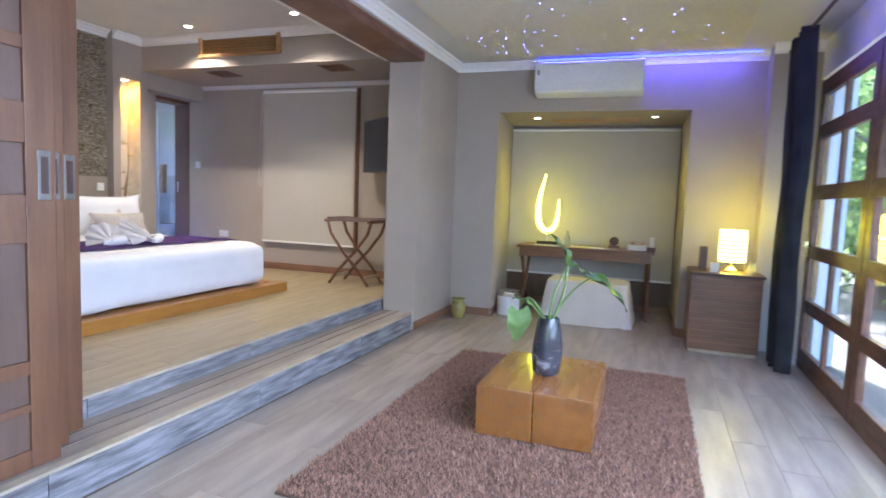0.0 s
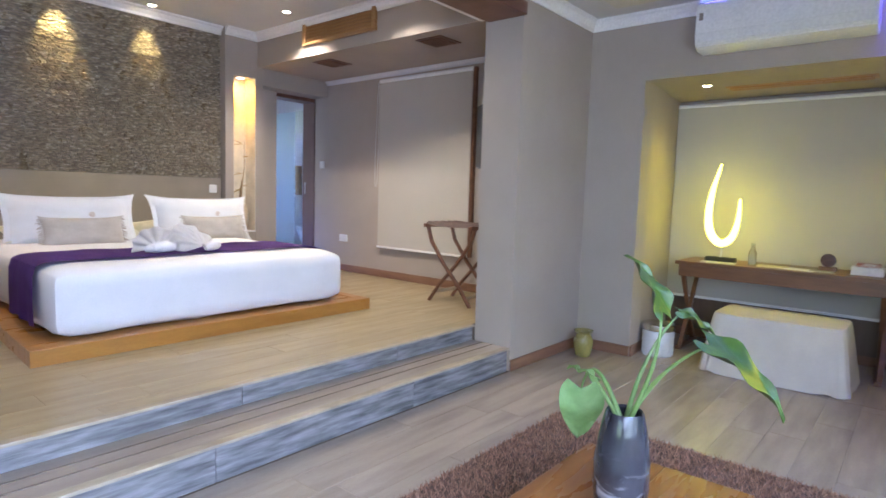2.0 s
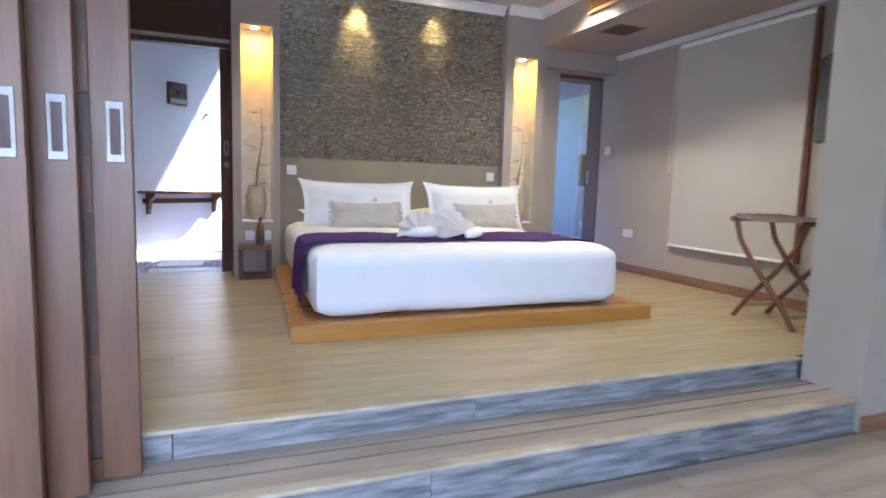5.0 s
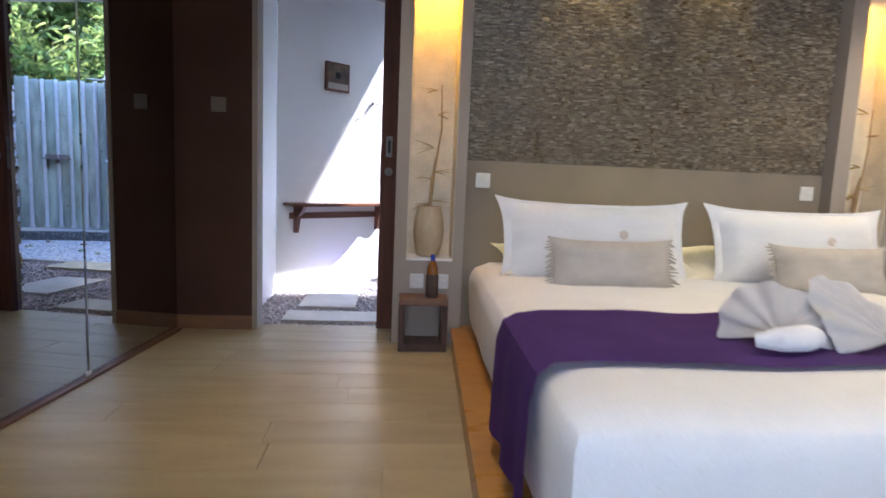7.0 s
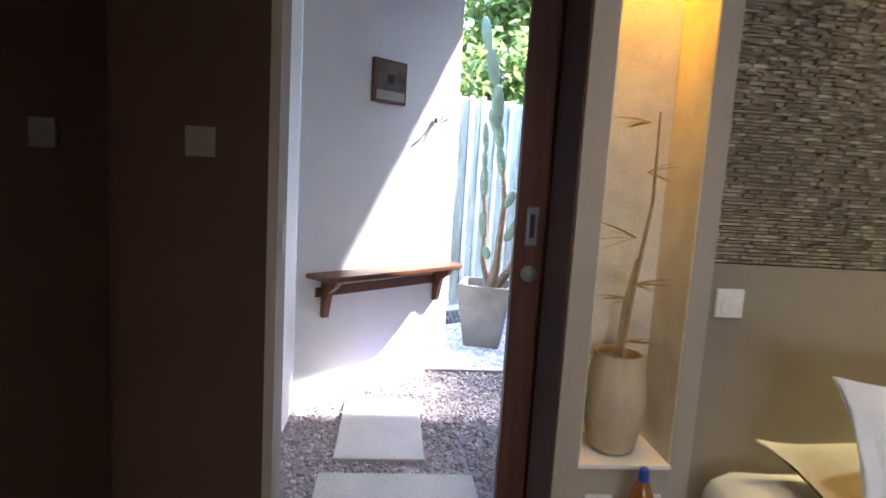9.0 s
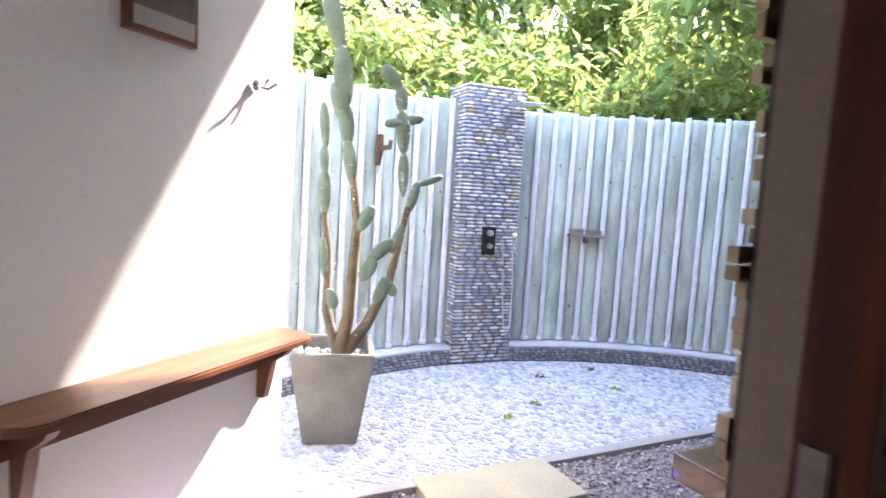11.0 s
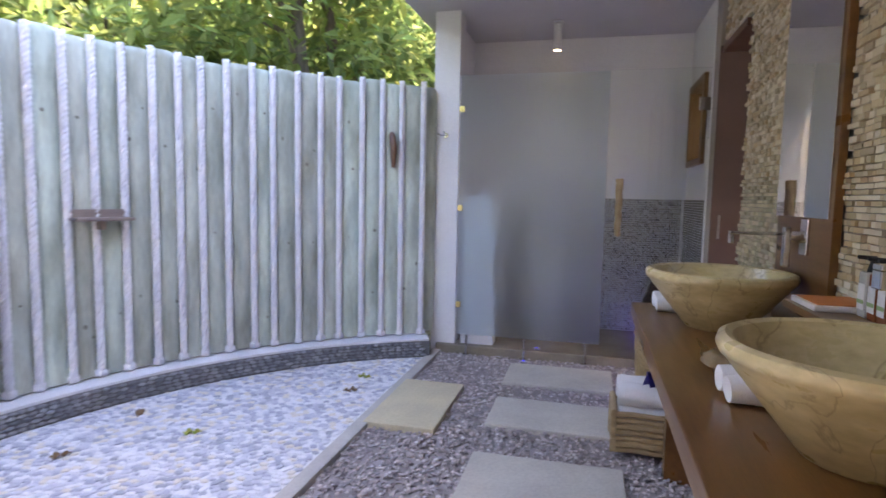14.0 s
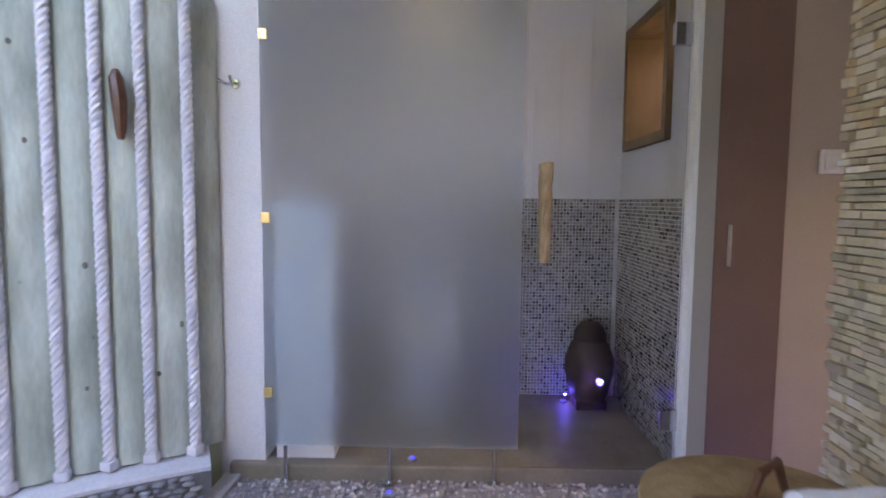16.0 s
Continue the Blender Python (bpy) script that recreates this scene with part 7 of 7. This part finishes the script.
# blue floor markers
for x, y, z, parent_label in ((-7.13, 6.985, G - 0.004, "gravel"), (-6.23, 7.98, 0.301, "slate floor"), (-7.05, 7.19, 0.301, "slate floor"), (-7.35, 2.32, G - 0.004, "gravel")):
    d = thing("floor_marker", (x, y, z), f"small blue LED marker light in the {parent_label}", "marker light", "blue floor lights")
    part("rim", lathe([(0.024, 0.0), (0.024, 0.010), (0.018, 0.013)], 18), M["metal"], d, "", True)
    part("lens", lathe([(0.017, 0.012), (0.0, 0.015)], 16), M["glow_marker"], d)
lamp("urn_marker_glow", "POINT", pose(-6.23, 7.94, 0.36), 0.3, (0.10, 0.08, 1.0), soft=0.004)
lamp("stone_marker_glow", "POINT", pose(-6.02, 6.24, 0.42), 1.6, (0.12, 0.10, 1.0), soft=0.02)
d = thing("floor_marker", (-6.02, 6.24, G - 0.004), "small blue LED marker light in the gravel by the stone wall", "marker light", "blue floor lights")
part("rim", lathe([(0.024, 0.0), (0.024, 0.010), (0.018, 0.013)], 18), M["metal"], d, "", True)
part("lens", lathe([(0.017, 0.012), (0.0, 0.015)], 16), M["glow_marker"], d)

lamp("wall_marker_glow", "POINT", pose(-7.35, 2.32, 0.34), 0.35, (0.14, 0.10, 1.0), soft=0.02)

# fallen leaves on the shower floor
YL = mat("fallen_leaf", (0.45, 0.38, 0.05), 0.6, color2=(0.25, 0.36, 0.06), scale=30)
BL_ = mat("dry_brown_leaf", (0.20, 0.12, 0.06), 0.8, scale=30)
for x, y, m_, turn in ((-8.55, 4.42, M["leaf_pale"], 20), (-8.35, 4.10, YL, 130), (-9.0, 4.75, BL_, 70), (-8.15, 6.28, YL, 10), (-8.05, 6.02, BL_, 200), (-9.05, 5.35, BL_, 300), (-8.62, 5.15, YL, 45)):
    o = solid("fallen_leaf", leaf_blade(0.085, 0.045, 0.1, 0.12, False), m_, "small fallen leaf lying on the pebble floor", "leaf", group="fallen leaves", smooth=True)
    o.matrix_basis = pose(x, y, G + 0.010, 0, 0, turn)

# ---- pavers ----
for x0, x1, y0, y1 in ((-6.52, -7.26, 2.05, 2.48), (-6.10, -6.39, 2.0, 2.69), (-7.475, -7.868, 3.28, 4.0), (-7.435, -7.83, 5.565, 6.33), (-6.50, -7.215, 6.47, 6.94), (-6.50, -7.20, 5.74, 6.19), (-6.50, -7.19, 4.93, 5.395), (-6.50, -7.19, 4.10, 4.57), (-6.45, -7.10, 3.05, 3.50)):
    bm = B(min(x0, x1), max(x0, x1), y0, y1, 0.0, 0.045, 0.008)
    bm.transform(Matrix.Translation((-(x0 + x1) / 2, -(y0 + y1) / 2, 0)))
    o = solid("stepping_slab", bm, M["paver_yellow" if x0 < -7.4 else "paver"], "yellowish sandstone stepping slab beside the shower floor" if x0 < -7.4 else "pale sandstone stepping slab set in the gravel", "paving slab", group="stepping slabs")
    o.matrix_basis = pose((x0 + x1) / 2, (y0 + y1) / 2, G - 0.045 + (0.008 if x0 < -7.4 else 0.002))

# ---- trees beyond the fence and the glass doors ----
LEAFM = [mat("forest_leaf", (0.24, 0.31, 0.10), 0.7, color2=(0.16, 0.225, 0.065), scale=1.2, island=0.45, hue=0.03),
         mat("bright_forest_leaf", (0.32, 0.38, 0.12), 0.7, color2=(0.21, 0.28, 0.08), scale=1.2, island=0.45, hue=0.03)]
for lm in LEAFM:
    # light shines through the leaves
    nt_ = lm.node_tree
    pb = nt_.nodes["Principled BSDF"]
    tr = nt_.nodes.new("ShaderNodeBsdfTranslucent")
    nt_.links.new(pb.inputs["Base Color"].links[0].from_socket, tr.inputs["Color"])
    mx_ = nt_.nodes.new("ShaderNodeMixShader")
    mx_.inputs[0].default_value = 0.62
    nt_.links.new(pb.outputs[0], mx_.inputs[1])
    nt_.links.new(tr.outputs[0], mx_.inputs[2])
    nt_.links.new(mx_.outputs[0], nt_.nodes["Material Output"].inputs["Surface"])


def crown_mesh(name, seed, rad, clumps, per, size, material, parent, centre):
    rr_ = np.random.default_rng(seed)
    u = rr_.normal(size=(clumps, 3))
    u /= np.linalg.norm(u, axis=1)[:, None]
    c = u * (rr_.uniform(0.35, 1.0, (clumps, 1)) ** 0.5) * np.array(rad) + np.array(centre)
    n_ = clumps * per
    p = np.repeat(c, per, 0) + rr_.normal(size=(n_, 3)) * np.array([0.24, 0.24, 0.15])
    az, el = rr_.uniform(0, 6.283, n_), rr_.normal(-0.35, 0.45, n_)
    d = np.stack([np.cos(az) * np.cos(el), np.sin(az) * np.cos(el), np.sin(el)], 1)
    s = np.stack([-np.sin(az), np.cos(az), rr_.normal(0, 0.35, n_)], 1)
    s /= np.linalg.norm(s, axis=1)[:, None]
    nn = np.cross(d, s)
    L_ = (size * rr_.uniform(0.6, 1.3, n_))[:, None]
    v = np.concatenate([p, p + d * L_ * 0.45 + s * L_ * 0.22 + nn * L_ * 0.05, p + d * L_ - nn * L_ * 0.10, p + d * L_ * 0.45 - s * L_ * 0.22 + nn * L_ * 0.05], 1).reshape(-1, 3)
    k_ = np.arange(n_) * 4
    f = np.concatenate([np.stack([k_, k_ + 1, k_ + 2], 1), np.stack([k_, k_ + 2, k_ + 3], 1)])
    return cells(name, v.tolist(), f.tolist(), material, parent)


def tree(x, y, h, spread, seed, clumps=110, per=62, size=0.15, low=0.25):
    rnd = random.Random(seed)
    t_ = thing("tree", (x, y, -0.10), "leafy green tree standing close behind the fence" if x < -3 else "leafy green tree in the garden outside the glazed doors", "tree", "garden trees")
    lean = (rnd.uniform(-0.3, 0.3), rnd.uniform(-0.3, 0.3))
    bm = bmesh.new()
    tube(bm, [(0, 0, 0), (lean[0] * 0.3, lean[1] * 0.3, h * 0.35), (lean[0], lean[1], h * 0.75)], [0.11, 0.08, 0.04], 9)
    for i in range(7):
        a = i * 0.9 + rnd.uniform(-0.3, 0.3)
        z = h * (0.25 + 0.07 * i)
        tube(bm, [(lean[0] * z / h, lean[1] * z / h, z), (spread * 0.4 * math.cos(a), spread * 0.4 * math.sin(a), z + h * 0.10), (spread * 0.8 * math.cos(a), spread * 0.8 * math.sin(a), z + h * 0.14)], [0.045, 0.03, 0.012], 6)
    part("trunk", bm, M["bark"], t_, "", True)
    zc = h * (low + (1 - low) / 2)
    o = crown_mesh("crown", seed, (spread, spread, h * (1 - low) / 2), clumps, per, size, LEAFM[seed % 2], t_, (lean[0], lean[1], zc))
    o["kind"] = "stuff"
    return t_


k = 0
# those at 121 and 126 degrees are added tall to block sun from the slabs
for a, r, h, sp in ((98, 6.6, 5.4, 1.6), (121, 5.5, 6.4, 1.05), (126, 4.75, 5.8, 1.3), (146, 5.7, 3.6, 1.5), (162, 5.6, 3.7, 1.5), (178, 5.8, 3.8, 1.5), (194, 5.6, 3.7, 1.5), (211, 5.8, 3.6, 1.5),
                    (92, 9.2, 6.0, 2.1), (106, 9.2, 6.2, 2.1), (121, 9.2, 6.4, 2.2), (137, 9.2, 6.6, 2.2), (154, 9.0, 6.8, 2.3), (170, 9.0, 7.0, 2.3), (186, 9.0, 7.0, 2.3), (202, 9.0, 6.8, 2.3), (218, 9.0, 6.4, 2.3)):
    x, y = polar(a, r)
    tree(x, y, h, sp, 30 + k, 110 if r < 7 else 150, 50, 0.19 if r < 7 else 0.26, 0.12)
    k += 1
for x, y, h, sp in ((5.4, 6.6, 4.2, 1.6), (5.8, 9.8, 5.0, 1.9), (6.6, 3.2, 4.6, 1.8), (3.5, 10.6, 4.6, 1.3), (4.4, 12.8, 5.2, 1.7), (3.1, 13.6, 4.8, 1.6), (4.3, 8.3, 3.2, 0.9)):
    tree(x, y, h, sp, 60 + k, 90, 50, 0.15, 0.03)
    k += 1
# far woods closing the view all round
bm = bmesh.new()
prev = None
for i in range(97):
    a = 2 * math.pi * i / 96
    r = 26 + 1.5 * math.sin(i * 2.3) + 1.2 * math.sin(i * 5.1)
    x, y = -3 + r * math.cos(a), 3 + r * math.sin(a)
    col = [bm.verts.new((x * (1 + 0.004 * j), y * (1 + 0.004 * j), -0.3 + j * (9.5 + 1.2 * math.sin(i * 1.7) + 0.8 * math.sin(i * 4.4)) / 8)) for j in range(9)]
    if prev:
        for j in range(8):
            bm.faces.new((prev[j], prev[j + 1], col[j + 1], col[j]))
    prev = col
FAR = mat("far_woods", (0.13, 0.19, 0.065), 0.95, color2=(0.07, 0.11, 0.035), scale=1.6, bump=1.0, fine=6)
st("backdrop", bm, FAR, "dark green woods beyond the garden", "woods")

# ---- gravel stones ----
rr_ = np.random.default_rng(12)
t_ = bmesh.new()
bmesh.ops.create_icosphere(t_, subdivisions=1, radius=1.0)
tv_ = np.array([v.co[:] for v in t_.verts])
tf_ = np.array([[v.index for v in f.verts] for f in t_.faces])
t_.free()
n = 30000
gx = rr_.uniform(-7.80, -5.90, n)
gy = rr_.uniform(1.72, 7.14, n)
keep = ~((gx < -7.12) & ((gx - A.x) * n2.x + (gy - A.y) * n2.y < 0.01))
gx, gy = gx[keep], gy[keep]
n = len(gx)
sz = rr_.uniform(0.007, 0.015, n)
w = tv_[None] * rr_.uniform(0.72, 1.12, (n, len(tv_), 1)) * np.stack([sz, sz * rr_.uniform(0.6, 1, n), sz * rr_.uniform(0.45, 0.8, n)], 1)[:, None, :]
an = rr_.uniform(0, 6.283, n)
ca, sa = np.cos(an)[:, None], np.sin(an)[:, None]
vx = w[..., 0] * ca - w[..., 1] * sa + gx[:, None]
vy = w[..., 0] * sa + w[..., 1] * ca + gy[:, None]
vz = w[..., 2] + (G - 0.027 + rr_.uniform(0, 0.014, n))[:, None]
vs = np.stack([vx, vy, vz], -1).reshape(-1, 3)
fs = (tf_[None] + (np.arange(n) * len(tv_))[:, None, None]).reshape(-1, 3)
tagged(cells("gravel", vs.tolist(), fs.tolist(), M["gravel"]), "loose grey and brown gravel around the stepping slabs", "gravel", kind="stuff")

# ---- pebble-set shower floor ----
vs, fs = [], []
singles = 0
flat_pebble = as_mesh("pebble", lathe([(1.0, -0.008), (0.98, -0.001), (0.80, 0.002)], 8), M["terrazzo_single"])
rnd = random.Random(17)
gy_ = 2.0
row = 0
while gy_ < 7.0:
    gx_ = -9.6 + (0.022 if row % 2 else 0)
    while gx_ < -7.885:
        x, y = gx_ + rnd.uniform(-0.010, 0.010), gy_ + rnd.uniform(-0.008, 0.008)
        gx_ += 0.043
        if math.hypot(x - C.x, y - C.y) > 2.875 or ((x - A.x) * n2.x + (y - A.y) * n2.y < 0.0 and y < 2.75):
            continue
        a0, ra, rb_ = rnd.gauss(0.5, 0.5), rnd.uniform(0.018, 0.027), rnd.uniform(0.012, 0.0165)
        if x > -8.38 and 4.3 < y < 5.3 and singles < 300:
            o = new("pebble", flat_pebble)
            o.parent = terr
            o.matrix_basis = pose(x, y, G, 0, 0, math.degrees(a0)) @ Matrix.Diagonal((ra, rb_, 1, 1))
            singles += 1
            continue
        k = len(vs)
        m_ = 7
        for zz, sc in ((G - 0.008, 1.0), (G - 0.001, 0.98), (G + 0.002, 0.80)):
            for i in range(m_):
                t_ = 2 * math.pi * i / m_
                q = sc * (1 + 0.12 * math.sin(3 * t_ + k))
                ux, uy = ra * q * math.cos(t_), rb_ * q * math.sin(t_)
                vs.append((x + ux * math.cos(a0) - uy * math.sin(a0), y + ux * math.sin(a0) + uy * math.cos(a0), zz))
        for lv_ in (0, 1):
            for i in range(m_):
                b = k + lv_ * m_
                fs.append((b + i, b + (i + 1) % m_, b + m_ + (i + 1) % m_, b + m_ + i))
        fs.append(tuple(k + 2 * m_ + i for i in range(m_)))
    gy_ += 0.029
    row += 1
o = cells("floor_pebbles", vs, fs, M["terrazzo"], terr)
o["label"], o["kind"] = "white and blue-grey flat pebbles set in cement", "stuff"

# ---- mosaic of the toilet room ----
vs, fs = [], []


def tile(o_, u_, v_, n_, a, b, d):
    k = len(vs)
    e = 0.0012
    for (p, q, t_) in ((0, 0, 0), (a, 0, 0), (a, b, 0), (0, b, 0), (e, e, d), (a - e, e, d), (a - e, b - e, d), (e, b - e, d)):
        vs.append((o_[0] + u_[0] * p + v_[0] * q + n_[0] * t_, o_[1] + u_[1] * p + v_[1] * q + n_[1] * t_, o_[2] + u_[2] * p + v_[2] * q + n_[2] * t_))
    fs.extend([(k, k + 1, k + 5, k + 4), (k + 1, k + 2, k + 6, k + 5), (k + 2, k + 3, k + 7, k + 6), (k + 3, k, k + 4, k + 7), (k + 4, k + 5, k + 6, k + 7)])


part("mosaic_bed", B(-7.78, -5.905, 8.108, 8.119, 0.302, 1.478), M["mosaic_grout"], toil)
part("mosaic_bed", B(-5.912, -5.901, 7.142, 8.107, 0.302, 1.478), M["mosaic_grout"], toil)
for i in range(62):
    z = 0.306 + i * 0.0189
    for j in range(50):
        tile((-5.93 - (j + 1) * 0.0189, 8.108, z), (1, 0, 0), (0, 0, 1), (0, -1, 0), 0.0150, 0.0150, 0.003)
    for j in range(50):
        tile((-5.912, 7.15 + j * 0.0189, z), (0, 1, 0), (0, 0, 1), (-1, 0, 0), 0.0150, 0.0150, 0.003)
o = cells("mosaic_tiles", vs, fs, M["mosaic"], toil)
o["label"], o["kind"] = "small brown and grey glass mosaic tiles", "stuff"

# ---- floor planks ----
def planks(x0, x1, y0, y1, z, wide, material, parent, seed):
    rnd = random.Random(seed)
    shared = {}
    x = x0
    while x < x1 - 0.01:
        xb = min(x + wide, x1)
        y = y0 - rnd.uniform(0, 1.1)
        while y < y1 - 0.01:
            ya, yb = max(y, y0), min(y + 1.25, y1)
            if yb - ya > 0.02:
                key = (round(xb - x, 3), round(yb - ya, 2))
                if key not in shared:
                    w_, l_ = xb - x - 0.0014, yb - ya - 0.0014
                    shared[key] = as_mesh("plank", B(-w_ / 2, w_ / 2, -l_ / 2, l_ / 2, -0.006, 0.0, 0.0012, 1), material)
                o = new("plank", shared[key])
                o.parent = parent
                o.location = ((x + xb) / 2, (ya + yb) / 2, z)
            y += 1.25
        x = xb


planks(-1.826, 1.56, -1.74, 6.655, 0.0, 0.185, M["plank_lounge"], floor_lounge, 1)
planks(-1.46, 0.55, 6.66, 7.83, 0.0, 0.185, M["plank_lounge"], floor_lounge, 2)
planks(-5.83, -2.20, 1.34, 6.77, F, 0.185, M["plank_bed"], floor_bed, 3)

# ---- split stone cladding of the vanity wall ----
vs, fs = [], []
rnd = random.Random(31)
stone_wall = new("wall_stone")
tagged(stone_wall, "vanity wall clad in pale split ledgestone", "wall", kind="structure")
part("backing", B(-5.888, -5.870, 2.74, 6.17, 0.0, 2.879), M["mortar"], stone_wall)
part("backing", B(-5.888, -5.870, 6.17, 6.95, 2.45, 2.879), M["mortar"], stone_wall)
shared = [as_mesh("stone", B(-0.022, 0.0, -0.5, 0.5, -0.5, 0.5), M["ledge_piece"]) for _ in range(1)]
for me in shared:
    for v in me.vertices:
        if v.co.x < -0.01:
            v.co.y *= 0.97
            v.co.z *= 0.90
count = 0
z = 0.23
while z < 2.872:
    h = rnd.uniform(0.016, 0.026)
    if z + h > 2.876:
        h = 2.876 - z
    y = 2.718 + rnd.uniform(0, 0.035)
    end = 6.95 if z > 2.45 else 6.17 + rnd.uniform(0.0, 0.025)
    while y < end - 0.012:
        w_ = min(rnd.uniform(0.030, 0.085), end - y)
        d = rnd.uniform(0.008, 0.018) if y < 2.9 else rnd.uniform(0.012, 0.030)
        hidden = any(abs(y + w_ / 2 - c) < 0.27 for c in (5.14, 3.97)) and z > 0.99
        if not hidden:
            if y > 5.52 and 0.98 < z < 1.72 and count < 300:
                o = new("stone", shared[0])
                o.parent = stone_wall
                o.matrix_basis = Matrix.Translation((-5.888, y + w_ / 2, z + h / 2)) @ Matrix.Diagonal((d / 0.022, w_ - 0.002, h - 0.002, 1))
                count += 1
            else:
                k = len(vs)
                x1 = -5.888 - d
                e = rnd.uniform(-0.004, 0.004)
                vs += [(-5.888, y, z), (-5.888, y + w_ - 0.002, z), (-5.888, y + w_ - 0.002, z + h - 0.002), (-5.888, y, z + h - 0.002),
                       (x1, y + 0.002, z + 0.001), (x1 + e, y + w_ - 0.004, z + 0.001), (x1 + e, y + w_ - 0.004, z + h - 0.003), (x1, y + 0.002, z + h - 0.003)]
                fs += [(k, k + 1, k + 5, k + 4), (k + 1, k + 2, k + 6, k + 5), (k + 2, k + 3, k + 7, k + 6), (k + 3, k, k + 4, k + 7), (k + 4, k + 5, k + 6, k + 7)]
        y += w_
    z += h
o = cells("stones", vs, fs, M["ledge_pale"], stone_wall)
o["label"], o["kind"] = "pale cream and tan split stones", "stuff"
